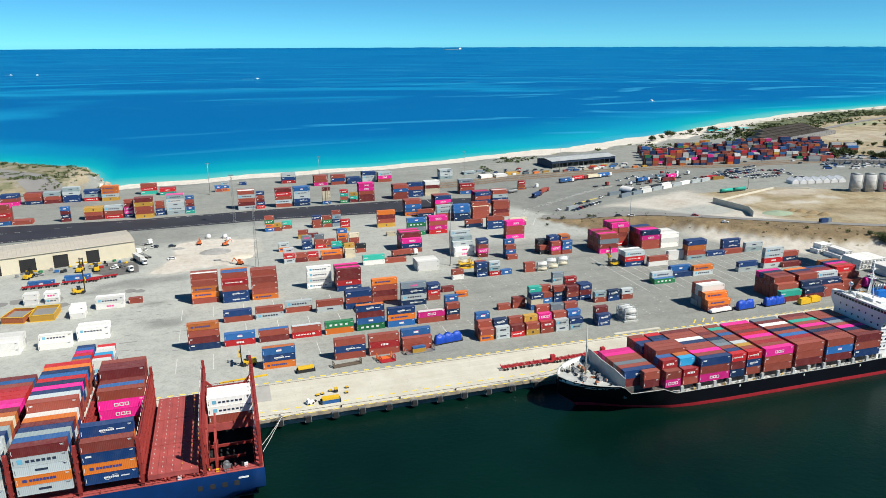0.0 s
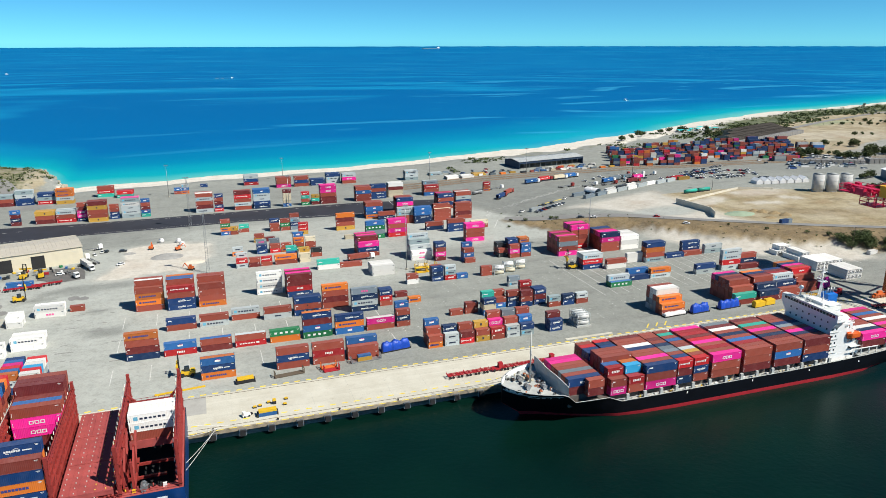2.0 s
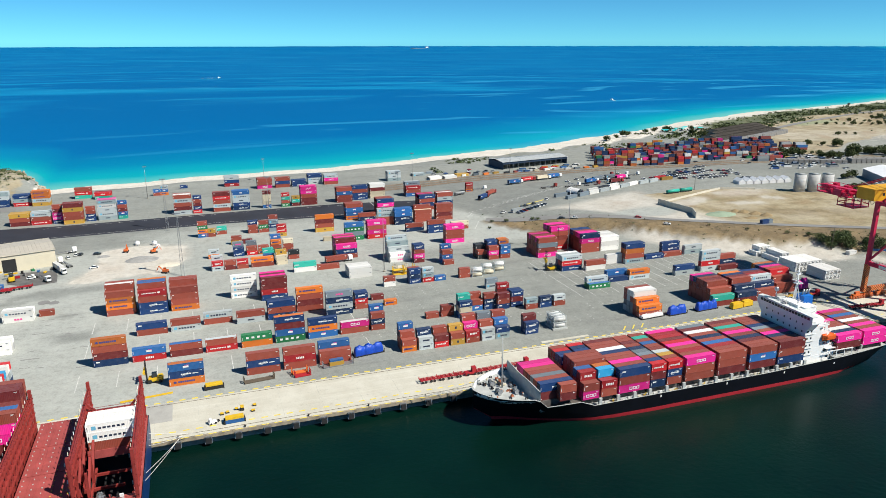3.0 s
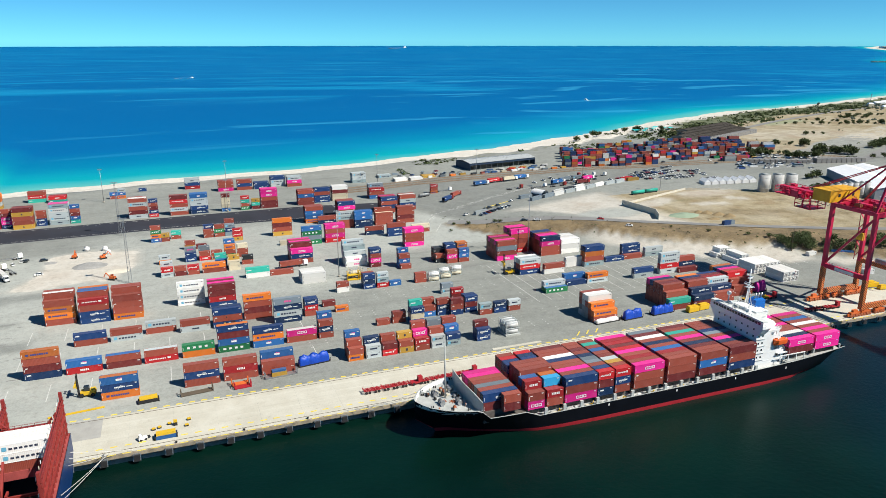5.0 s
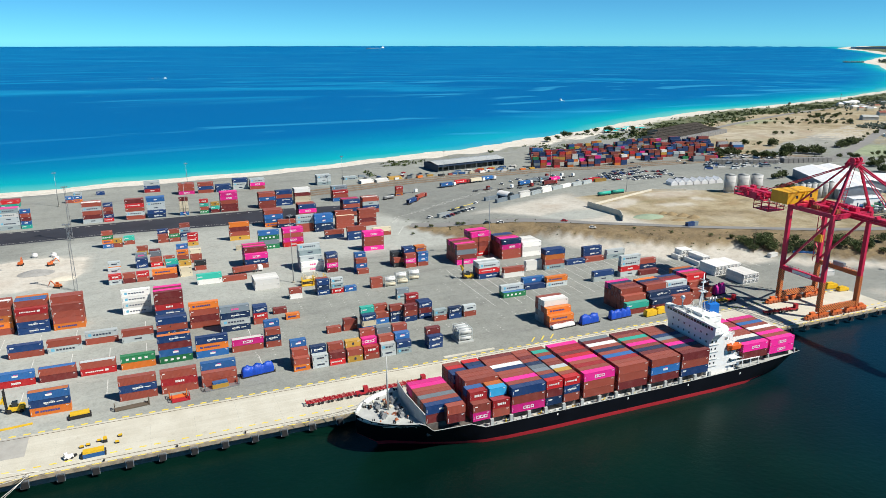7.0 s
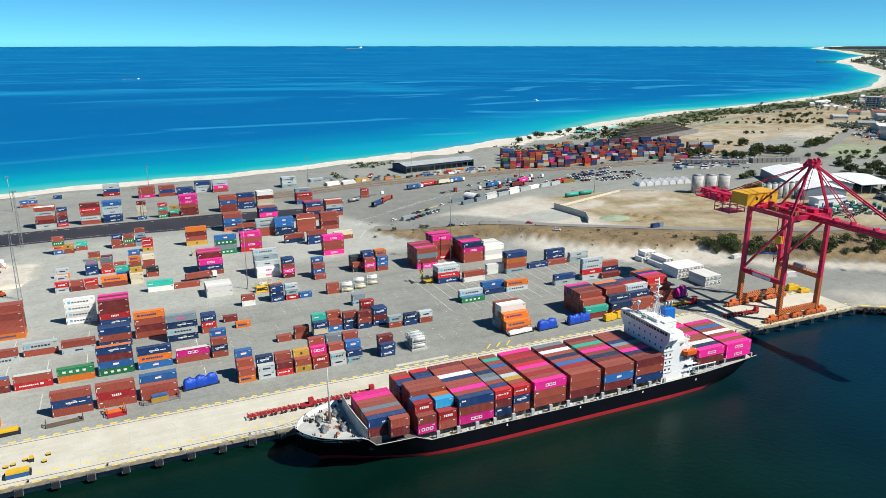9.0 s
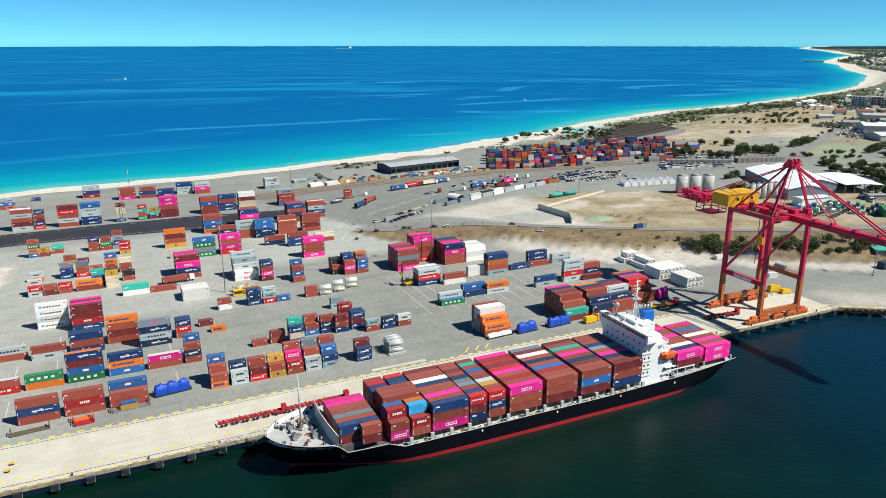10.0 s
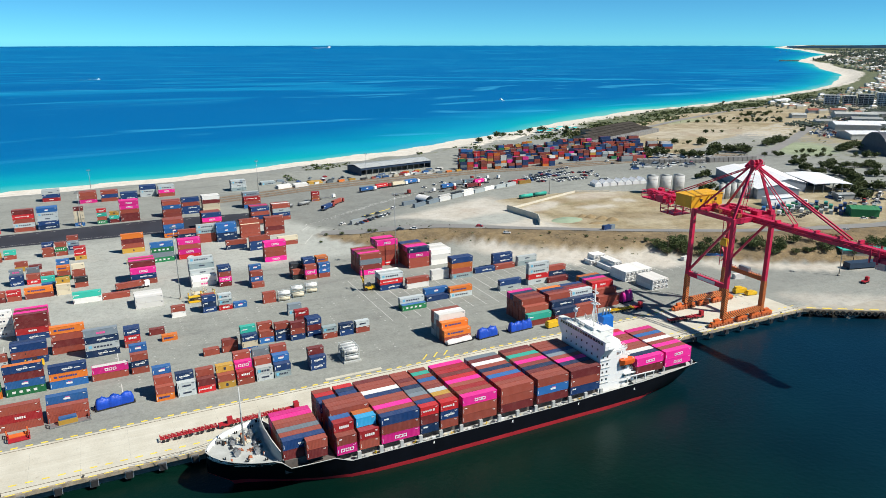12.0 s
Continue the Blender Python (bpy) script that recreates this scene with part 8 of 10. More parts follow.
def tarped(at, turn, L, mat, label, h=3.0, lumps=4, seed=1):
    """Bulky cargo under a tied sheet on a flat base."""
    t = thing("tarped_cargo", label, "cargo", at, turn, "sheeted cargo in the yard")
    bm = bmesh.new()
    box(bm, -0.3, L + 0.3, -0.2, 2.8, 0.0, 0.45)
    for x in (-0.3, L + 0.1):
        for y in (-0.2, 2.6):
            box(bm, x, x + 0.2, y, y + 0.2, 0.45, 1.7)
    part("flat_base", bm, M_DARK, t)
    bm = bmesh.new()
    nx, na = 26, 13
    rows = []
    for i in range(nx + 1):
        u = i / nx
        bulge = 0.72 + 0.28 * abs(math.sin(u * math.pi * lumps)) ** 0.6
        if i in (0, nx):
            bulge *= 0.75
        ring = []
        for k in range(na + 1):
            a = math.pi * k / na
            r = bulge * (1 + 0.16 * noise.noise((u * 9, a * 3, seed)) + 0.14 * noise.noise((u * 27, a * 7, seed + 5)))
            ring.append(bm.verts.new((L * u, 1.3 - 1.3 * math.cos(a) * r ** 0.5, 0.45 + (h - 0.45) * r * max(0.0, math.sin(a)) ** 0.6)))
        rows.append(ring)
    for p, q in zip(rows, rows[1:]):
        for k in range(na):
            bm.faces.new((p[k], q[k], q[k + 1], p[k + 1])).smooth = True
    bm.faces.new(rows[0])
    bm.faces.new(rows[-1][::-1])
    bmesh.ops.recalc_face_normals(bm, faces=bm.faces)
    part("tarpaulin", bm, mat, t)


tarped((76.4, 257.2, 0), 8, 12.0, M_TARP, "lumpy cargo under a bright blue tarpaulin", 4.2, 3)
tarped((220.0, 252.6, 0), 4, 9.5, M_TARP, "lumpy cargo under a bright blue tarpaulin", 4.4, 2, 2)
tarped((235.4, 252.8, 0), 4, 11.5, M_TARP, "lumpy cargo under a bright blue tarpaulin", 4.2, 4, 3)
tarped((205.6, 253.0, 0), 4, 12.0, M_WTARP, "long bundles in white wrapping on a flat rack", 1.9, 2, 4)
tarped((301.5, 260.0, 0), 6, 7.0, M_PTARP, "cargo bundled in pink wrapping", 5.5, 3, 5)
for x, y, L in ((252.4, 249.6, 6.0), (259.2, 250.4, 5.6)):
    b = thing("machine_housing", "yellow boxed machine standing on the apron edge", "machine", (x, y, 0), 4)
    bm = bmesh.new()
    prism(bm, [(0, 0), (L, 0), (L, 2.4), (0, 2.4)], 0.3, 2.6)
    prism(bm, [(0.3, 0.3), (L - 0.8, 0.3), (L - 0.8, 2.1), (0.3, 2.1)], 2.6, 3.0)
    part("housing", bm, M_YEL, b)
    bm = bmesh.new()
    box(bm, 0.1, L - 0.1, 0.1, 2.3, 0, 0.3)
    part("skid", bm, M_DARK, b)


def tank_container(x, y, z, mat=None):
    """A drum in an open frame."""
    t = thing("tank_container", "pale cylindrical tank in an open twenty-foot steel frame", "tank container", (x, y, z), 0, "tank containers in the yard")
    bm = bmesh.new()
    for a in (0, 5.9):
        for b in (0, 2.28):
            box(bm, a, a + 0.16, b, b + 0.16, 0, 2.59)
        for zz in (0, 2.45):
            box(bm, a, a + 0.16, 0.16, 2.28, zz, zz + 0.14)
    for b in (0, 2.28):
        for zz in (0, 2.45):
            box(bm, 0.16, 5.9, b, b + 0.12, zz, zz + 0.12)
    part("frame", bm, PAINT["g"], t)
    bm = bmesh.new()
    tube(bm, (0.5, 1.22, 1.3), (5.56, 1.22, 1.3), 1.12, seg=18)
    tube(bm, (0.25, 1.22, 1.3), (0.5, 1.22, 1.3), 0.6, 1.12, seg=18)
    tube(bm, (5.56, 1.22, 1.3), (5.8, 1.22, 1.3), 1.12, 0.6, seg=18)
    part("tank", bm, mat or M_WHITE, t)
    return t


for x, y, n in ((156.6, 334, 2), (164.0, 338.5, 2), (171.5, 339.5, 2), (164.0, 336.0, 1)):
    for k in range(n):
        tank_container(x, y, k * 2.59, M_CREAM if k == 0 else None)
for k in range(2):
    for j in range(3):
        tank_container(162.8, 255.8 + j * 2.6, 0.6 + k * 2.7, M_TANK)
bm = bmesh.new()
box(bm, 162.4, 169.4, 255.4, 263.6, 0.0, 0.6)
tagged(new("cylinder_rack", to_mesh("cylinder_rack", bm, M_DECKGREY)), "low steel rack under silver tanks", "rack")

# white refrigerated trailers near the crane
def cooling_unit_mesh(H):
    """Machinery end of a refrigerated box: framed dark panel, fan ring and control box."""
    key = ("cooling", H)
    if key not in KIT:
        bm = bmesh.new()
        box(bm, 0.0, 0.03, 0.2, 2.24, 0.2, H - 0.15)
        for y0, y1, z0, z1 in ((0.28, 1.16, 0.3, 1.1), (1.28, 2.16, 0.3, 1.1), (0.28, 2.16, H - 0.55, H - 0.25)):
            box(bm, 0.03, 0.06, y0, y1, z0, z1, 1)
        tube(bm, (0.03, 1.22, H - 1.05), (0.09, 1.22, H - 1.05), 0.42, seg=14, mi=1)
        tube(bm, (0.09, 1.22, H - 1.05), (0.12, 1.22, H - 1.05), 0.16, seg=10, mi=2)
        box(bm, 0.03, 0.14, 1.75, 2.15, 1.15, 1.5, 2)
        KIT[key] = to_mesh("cooling_unit", bm, M_WHITE, M_STEEL, M_DARK)
    return KIT[key]


for x0, y0, wide, high, L in ((325.0, 314.6, 1, 1, 6.06), (327.6, 315.2, 3, 2, 6.06), (327.0, 300.6, 1, 1, 12.19), (329.5, 300.2, 2, 2, 12.19), (323.3, 284.0, 7, 2, 12.19), (326.7, 267.8, 4, 2, 12.19)):
    for i in range(wide):
        for k in range(high):
            c = shipping_container(x0 + i * 2.5, y0 + L + rng.uniform(-0.15, 0.15), k * 2.62, L, "w", 2.59, "", -90, "parked beyond the crane")
            u = new("cooling_unit", cooling_unit_mesh(2.59))
            u.parent = c
            u.location = (L - 0.02, 0, 0)
            tagged(u, "grey cooling unit with a dark round fan")
shipping_container(376, 297, 0, 6.06, "w", 2.59, "", 4, "parked beyond the crane")
shipping_container(388, 309, 0.02, 12.19, "w", 2.59, "", -4, "parked beyond the crane")
shipping_container(392, 296, 0, 12.19, "b", 2.59, "", -30, "parked beyond the crane")
shipping_container(377, 262, 0, 6.06, "w", 2.59, "", -12, "parked beyond the crane")

# white boxes on the pale pavement west of the rows
stack(-95.6, 360.4, 20, "ww,ww")
stack(-86.6, 360.3, 20, "ww,ww")
stack(-71.5, 334.5, 20, "ww,ww,ww")
stack(-62.2, 344.1, 40, "ww,ww")
stack(-48.5, 348.1, 20, "r")
stack(-96.0, 299.1, 40, "ww,ww,ww,ww,ww")
stack(-77.5, 300.9, 40, "w,ww")
stack(-64.0, 306.5, 40, "ww,ww,ww")
stack(-112.0, 318.0, 40, "ww,ww,ww")
stack(-100, 389, 40, "b")
stack(-84, 394, 40, "b")


# ---- masts ----
def lamp_mast(x, y, h):
    m = thing("lamp_mast", "tall slim grey floodlight mast", "lamp mast", (x, y, float(land(x, y))), 0, "floodlight masts")
    bm = bmesh.new()
    tube(bm, (0, 0, 0), (0, 0, h), 0.24, 0.09, seg=10)
    part("pole", bm, M_STEEL, m)
    bm = bmesh.new()
    tube(bm, (0, 0, 0), (0, 0, 0.8), 0.7, seg=8)
    part("base", bm, M_CONC2, m)
    for k in range(6):
        a = k * math.pi / 3
        bm = bmesh.new()
        c, s = math.cos(a), math.sin(a)
        beam(bm, (0, 0, h - 0.3), (c * 1.2, s * 1.2, h - 0.3), 0.1)
        box(bm, c * 1.2 - 0.3, c * 1.2 + 0.3, s * 1.2 - 0.3, s * 1.2 + 0.3, h - 0.75, h - 0.35)
        part("floodlight", bm, M_STEEL, m)


def lattice_mast(x, y, h):
    m = thing("lattice_mast", "slender grey steel lattice floodlight tower", "mast", (x, y, 0), 0, "lattice towers")
    bm = bmesh.new()
    n = 12
    for i in range(n):
        z0, z1 = h * i / n, h * (i + 1) / n
        w0, w1 = 0.8 * (1 - 0.6 * i / n), 0.8 * (1 - 0.6 * (i + 1) / n)
        q0 = [Vector((a * w0, b * w0, z0)) for a, b in ((-1, -1), (1, -1), (1, 1), (-1, 1))]
        q1 = [Vector((a * w1, b * w1, z1)) for a, b in ((-1, -1), (1, -1), (1, 1), (-1, 1))]
        for k in range(4):
            beam(bm, q0[k], q1[k], 0.10)
            beam(bm, q0[k], q1[(k + 1) % 4], 0.06)
            beam(bm, q1[k], q1[(k + 1) % 4], 0.06)
    part("tower", bm, M_STEEL, m)
    bm = bmesh.new()
    box(bm, -1.8, 1.8, -0.9, 0.9, h, h + 0.15)
    for x2 in (-1.6, -0.6, 0.4, 1.4):
        box(bm, x2 - 0.25, x2 + 0.25, -1.1, -0.8, h + 0.2, h + 0.7)
    part("lamp_platform", bm, M_STEEL, m)


def white_tank(x, y, r):
    q = thing("water_tank", "squat white plastic tank by the sand pit", "tank", (x, y, 0), 0, "white tanks by the pit")
    bm = bmesh.new()
    tube(bm, (0, 0, 0), (0, 0, r * 1.5), r, seg=16)
    part("drum", bm, M_WTARP, q)
    bm = bmesh.new()
    tube(bm, (0, 0, r * 1.5), (0, 0, r * 1.8), r, r * 0.25, seg=16)
    part("lid", bm, M_WTARP, q)


def utility_pole(x, y, h):
    p = thing("utility_pole", "weathered timber power pole with a crossarm", "pole", (x, y, float(land(x, y)) - 0.2), 20, "power poles")
    bm = bmesh.new()
    tube(bm, (0, 0, 0), (0, 0, h), 0.2, 0.13, seg=8)
    part("post", bm, M_WOOD, p)
    bm = bmesh.new()
    beam(bm, (-1.3, 0, h - 0.6), (1.3, 0, h - 0.6), 0.15)
    part("crossarm", bm, M_WOOD, p)
    for a in (-1.1, 0, 1.1):
        bm = bmesh.new()
        tube(bm, (a, 0, h - 0.5), (a, 0, h - 0.2), 0.07, seg=6)
        part("insulator", bm, M_STEEL, p)


utility_pole(372, 306, 14)
utility_pole(452, 268, 12)
utility_pole(463, 256, 12)
white_tank(-1, 450, 1.5)
white_tank(-3, 458, 1.5)
white_tank(-13, 461, 1.5)
lamp_mast(228.0, 361.0, 41)
lamp_mast(115.4, 359.4, 36)
lamp_mast(-12.5, 603, 26)
lamp_mast(82, 643, 21)
lamp_mast(205, 598, 26)
lamp_mast(74, 536, 24)
lamp_mast(388, 560, 26)
lamp_mast(431, 242, 26)
lamp_mast(300, 600, 24)
lamp_mast(404, 470, 20)
lattice_mast(13.0, 388, 34)
lattice_mast(4.0, 492, 34)


# ---- buildings ----
def door_hole(parent, x0, x1, y, z1):
    bm = bmesh.new()
    # No hole is cut; a near-black block stands for the shade inside.
    box(bm, x0, x1, y - 0.06, y + 0.4, 0.0, z1)
    part("doorway", bm, M_DARK, parent, "dark block for the shaded doorway")


def gable_shed(name, label, at, turn, w, d, h, ridge, wall, roof):
    b = thing(name, label, "building", at, turn)
    bm = bmesh.new()
    box(bm, 0, w, 0, 0.3, -3, h)
    box(bm, 0, w, d - 0.3, d, -3, h)
    for x in (0, w - 0.3):
        box(bm, x, x + 0.3, 0.3, d - 0.3, -3, h)
        for s in (0, 0.3):
            f = [(x + s, 0.0, h), (x + s, d, h), (x + s, d / 2, ridge)]
            bm.faces.new([bm.verts.new(p) for p in (f if s else f[::-1])])
    part("wall", bm, wall, b)
    for y0, y1, z0, z1 in ((-0.6, d / 2, h - 0.12, ridge), (d + 0.6, d / 2, h - 0.12, ridge)):
        bm = bmesh.new()
        n = max(2, int(w / 2))
        prof = []
        for i in range(n):
            xa, xb = -0.5 + (w + 1) * i / n, -0.5 + (w + 1) * (i + 1) / n
            prof += [(xa, 0.0), (xb - 0.24, 0.0), (xb - 0.16, 0.1), (xb - 0.08, 0.1)]
        prof.append((w + 0.5, 0.0))
        lo, hi = [bm.verts.new((x, y0, z0 + k)) for x, k in prof], [bm.verts.new((x, y1, z1 + k)) for x, k in prof]
        for i in range(len(prof) - 1):
            k = (lo[i], lo[i + 1], hi[i + 1], hi[i])
            bm.faces.new(k if y0 < y1 else k[::-1])
        part("roof", bm, roof, b)
    return b


shed = gable_shed("warehouse", "long cream sheet-metal workshop with dark open doors", (-169.9, 400.7, 0), 15.0, 121, 29, 9.3, 10.2, M_CREAM, M_ROOFPALE)
for x0, x1 in ((62.6, 70.4), (78.8, 86.2), (95.3, 101.9), (46, 54), (30, 38)):
    door_hole(shed, x0, x1, 0, 7.2)
cr = random.Random(12)
for k, (x, y) in enumerate(((-108, 413), (-104, 414), (-99, 413), (-95, 416), (-92, 412), (-86, 420), (-83, 417), (-79, 420), (-76, 418), (-68, 421), (-64, 424), (-66, 416), (-60, 421), (-57, 418), (-62, 413), (-70, 413), (-110, 409), (-89, 410))):
    q = thing("parts_crate", "worn crate of machine parts by the workshop doors", "crate", (x, y, 0), cr.uniform(0, 90), "clutter before the workshop")
    w, d, hh = cr.uniform(0.8, 2.4), cr.uniform(0.8, 1.8), cr.uniform(0.6, 1.8)
    bm = bmesh.new()
    box(bm, 0, w, 0, d, 0.12, hh)
    part("body", bm, (M_STEEL, M_DARK, PAINT["G"], M_ROAD, PAINT["b"], M_YEL, M_WHITE, M_BOOT)[k % 8], q)
    bm = bmesh.new()
    for a in (0.05, w - 0.25):
        box(bm, a, a + 0.2, 0, d, 0, 0.12)
    part("skid", bm, M_WOOD, q)
for x, y, t in ((-98.5, 409, 20), (-87, 413, 100), (-103, 410, 15), (-45, 449, 75), (-49, 444, 110), (-62, 410, 10)):
    place_car(x, y, t)
truck((-53, 426, 0), -65, "w")
truck((-60, 414, 0), -60, "")
shelter = thing("open_shed", "long dark blue open-fronted storage shed with grey roof", "building", (303.5, 623.0, 0), 9.5)
shelter.scale = (0.92, 0.8, 0.95)
bm = bmesh.new()
box(bm, 0, 84, 31.6, 32, 0, 8.2)
box(bm, 0, 0.4, 0, 31.6, 0, 8.4)
box(bm, 83.6, 84, 0, 31.6, 0, 8.4)
box(bm, 0.4, 83.6, 0, 0.3, 6.2, 8.4)
part("wall", bm, M_BLUEWALL, shelter)
M_PALEROOF = surface("weathered_pale_roof", (0.40, 0.42, 0.42), 0.6, vary=0.15)
for i in range(28):
    xa, xb = -0.6 + i * 3.04, -0.6 + (i + 1) * 3.04
    for ya, yb, za, zb in ((-0.8, 16, 8.4, 10.2), (16, 32.8, 10.2, 8.4)):
        bm = bmesh.new()
        section = ((xa, 0.0), (xb - 0.22, 0.0), (xb - 0.2, 0.1), (xb, 0.1))
        for (p, u), (q, w) in zip(section, section[1:]):
            quad(bm, [(p, ya, za + u), (q, ya, za + w), (q, yb, zb + w), (p, yb, zb + u)])
        bmesh.ops.remove_doubles(bm, verts=bm.verts, dist=0.001)
        part("roof_sheet", bm, M_PALEROOF, shelter)
for i in range(11):
    bm = bmesh.new()
    box(bm, 6 + i * 7.0, 6.4 + i * 7.0, 0.3, 0.8, 0, 8.3)
    part("column", bm, M_STEEL, shelter)
for i in range(18):
    stack(310 + i * 4.2, 606 + (i % 3) * 4.5 + i * 0.5, 20, "bwRwosrykwbR"[(i * 5) % 12], far=True)


def silo(x, y, r, h):
    s = thing("silo", "round pale grey concrete storage silo", "silo", (x, y, float(land(x, y)) - 0.3), 0, "silos on the dry field")
    bm = bmesh.new()
    tube(bm, (0, 0, 0), (0, 0, h), r, seg=28)
    part("drum", bm, M_SILO, s)
    for k in range(5):
        bm = bmesh.new()
        tube(bm, (0, 0, h * k / 5 + 0.4), (0, 0, h * k / 5 + 0.6), r + 0.07, seg=28)
        part("hoop", bm, M_SILO, s)
    bm = bmesh.new()
    tube(bm, (0, 0, h), (0, 0, h + 1.0), r, r * 0.15, seg=28)
    part("roof", bm, M_ROOFGREY, s)
    bm = bmesh.new()
    for y2 in (-0.3, 0.3):
        beam(bm, (-r - 0.1, y2, 0), (-r - 0.1, y2, h), 0.08)
    for k in range(16):
        beam(bm, (-r - 0.1, -0.3, h * k / 16), (-r - 0.1, 0.3, h * k / 16), 0.06)
    part("ladder", bm, M_STEEL, s)


for i in range(3):
    silo(475.5 + i * 9.3, 434 - i * 4.5, 4.3, 14.0)
for i in range(6):
    silo(503 + i * 4.6, 390 - i * 1.2, 2.1, 12)
for i in range(7):
    x, y = 452 + i * 6.5, 474 - i * 1.6
    t = thing("storage_tent", "small white peaked storage tent", "tent", (x, y, float(land(x, y)) - 0.1), -10, "row of white tents")
    bm = bmesh.new()
    prism(bm, [(0, 0), (6, 0), (6, 9), (0, 9)], 0, 2.6)
    part("wall", bm, M_WTARP, t)
    bm = bmesh.new()
    for a, c2 in ((0, 3), (3, 6)):
        quad(bm, [(a, -0.2, 2.6 if a == 0 else 5.0), (c2, -0.2, 5.0 if a == 0 else 2.6), (c2, 9.2, 5.0 if a == 0 else 2.6), (a, 9.2, 2.6 if a == 0 else 5.0)])
    for y2 in (0, 9):
        bm.faces.new([bm.verts.new(p) for p in ((0, y2, 2.6), (6, y2, 2.6), (3, y2, 5.0))])
    part("roof", bm, M_ROOFWHITE, t)
z0 = float(land(580, 420))
# Shade on the warehouse walls is put into their blue-grey colour.
M_WALLSHADE = surface("shaded_wall_sheeting", (0.26, 0.29, 0.33), 0.6, vary=0.1)
gable_shed("warehouse", "large white-roofed industrial warehouse", (550, 361, z0), 61.7, 92, 30, 7, 10.5, M_WALLSHADE, M_ROOFWHITE)
gable_shed("warehouse", "large white-roofed industrial warehouse", (577, 376, z0), 61.7, 78, 26, 7, 10.0, M_WALLSHADE, M_ROOFWHITE)
aw = thing("awning", "white-roofed open-sided awning on steel posts", "building", (577, 369, z0), -26)
for s in (0, 1):
    bm = bmesh.new()
    quad(bm, [(0 + s * 15, 0, 7.0 + s), (15 + s * 15, 0, 8.0 - s), (15 + s * 15, 50, 8.0 - s), (s * 15, 50, 7.0 + s)])
    quad(bm, [(s * 15, 50, 6.7 + s), (15 + s * 15, 50, 7.7 - s), (15 + s * 15, 0, 7.7 - s), (s * 15, 0, 6.7 + s)])
    quad(bm, [(s * 15, 0, 6.7 + s), (15 + s * 15, 0, 7.7 - s), (15 + s * 15, 0, 8.0 - s), (s * 15, 0, 7.0 + s)])
    part("roof", bm, M_ROOFWHITE, aw)
for i in range(5):
    for y in (1, 25, 49):
        bm = bmesh.new()
        box(bm, 0.6 + i * 7.1, 1.0 + i * 7.1, y - 0.2, y + 0.2, -2, 7.2)
        part("post", bm, M_STEEL, aw)
bm = bmesh.new()
box(bm, 1, 29, 30, 30.4, -2, 6.6)
part("back_wall", bm, M_BLUEWALL, aw)
gable_shed("store", "small white flat store beside the awning", (514, 355, z0), -6, 25, 9, 4.5, 5.0, M_ROOFWHITE, M_ROOFWHITE)
gable_shed("store", "small grey sheet-metal store beside the awning", (572, 345, z0), -20, 13, 7, 4.0, 4.6, M_ROOFGREY, M_ROOFGREY)
gable_shed("workshop", "dark green sheet-metal workshop", (534, 308, float(land(534, 308))), -38, 17, 12, 5.5, 7, PAINT["G"], PAINT["G"])
for x, y, tr, w, d, h, r in ((967, 632, -40, 54, 36, 9.5, M_ROOFWHITE), (908, 568, -26, 38, 34, 7, M_ROOFWHITE), (944, 549, -26, 44, 34, 7, M_ROOFWHITE), (1120, 742, -40, 60, 24, 7, M_DECKGREY), (1180, 722, -40, 60, 20, 6, M_ROOFGREY), (1085, 690, -40, 40, 16, 6, M_ROOFGREY), (1020, 700, -36, 22, 14, 5, M_ROOFGREY), (1010, 640, -38, 46, 26, 8, M_ROOFWHITE), (1150, 812, -30, 26, 12, 5, M_TERRA), (1190, 800, -30, 24, 12, 5, M_TERRA), (1065, 775, -30, 22, 14, 5, M_DECKGREY)):
    gable_shed("warehouse", "distant white-roofed warehouse in the port" if r == M_ROOFWHITE else "distant low warehouse with a dull roof", (x, y, float(land(x, y))), tr, w, d, h, h + 2.5, M_DECKGREY, r)
wr_ = random.Random(31)
for i in range(5):
    for j in range(9):
        if wr_.random() < 0.8:
            place_car(585 + j * 5.5 - i * 14, 338 - j * 2.6 - i * 9, -25 + wr_.uniform(-4, 4) + 90 * (i % 2))
for _ in range(50):
    k = wr_.random()
    x, y = 905 + 190 * k + wr_.uniform(-22, 22), 598 + 130 * k + wr_.uniform(-16, 16)
    stack(x, y, 20, wr_.choice("wwwgbskrcwR"), z=float(land(x, y)), far=True, turn=wr_.uniform(-60, 30))
for i in range(4):
    for j in range(12):
        x, y = 500 + j * 4.2 + i * 9, 348 - j * 4.3 + i * 3
        if wr_.random() < 0.85:
            stack(x, y, 20, wr_.choice("Gtbnsgbw"), z=float(land(x, y)), far=True, turn=35)
vault = thing("vaulted_store", "dark grey barrel-vaulted bulk store", "building", (800, 455, float(land(800, 455))), -25)
bm = bmesh.new()
arc = [(24 - 24 * math.cos(math.pi * k / 14), 22 * math.sin(math.pi * k / 14)) for k in range(15)]
for (ya, za), (yb, zb) in zip(arc, arc[1:]):
    quad(bm, [(0, ya, za), (90, ya, za), (90, yb, zb), (0, yb, zb)])
for x in (0, 90):
    bm.faces.new([bm.verts.new((x, y, z)) for y, z in (arc if x else arc[::-1])])
part("roof", bm, surface("charcoal_roof_sheeting", (0.075, 0.08, 0.095), 0.6), vault)
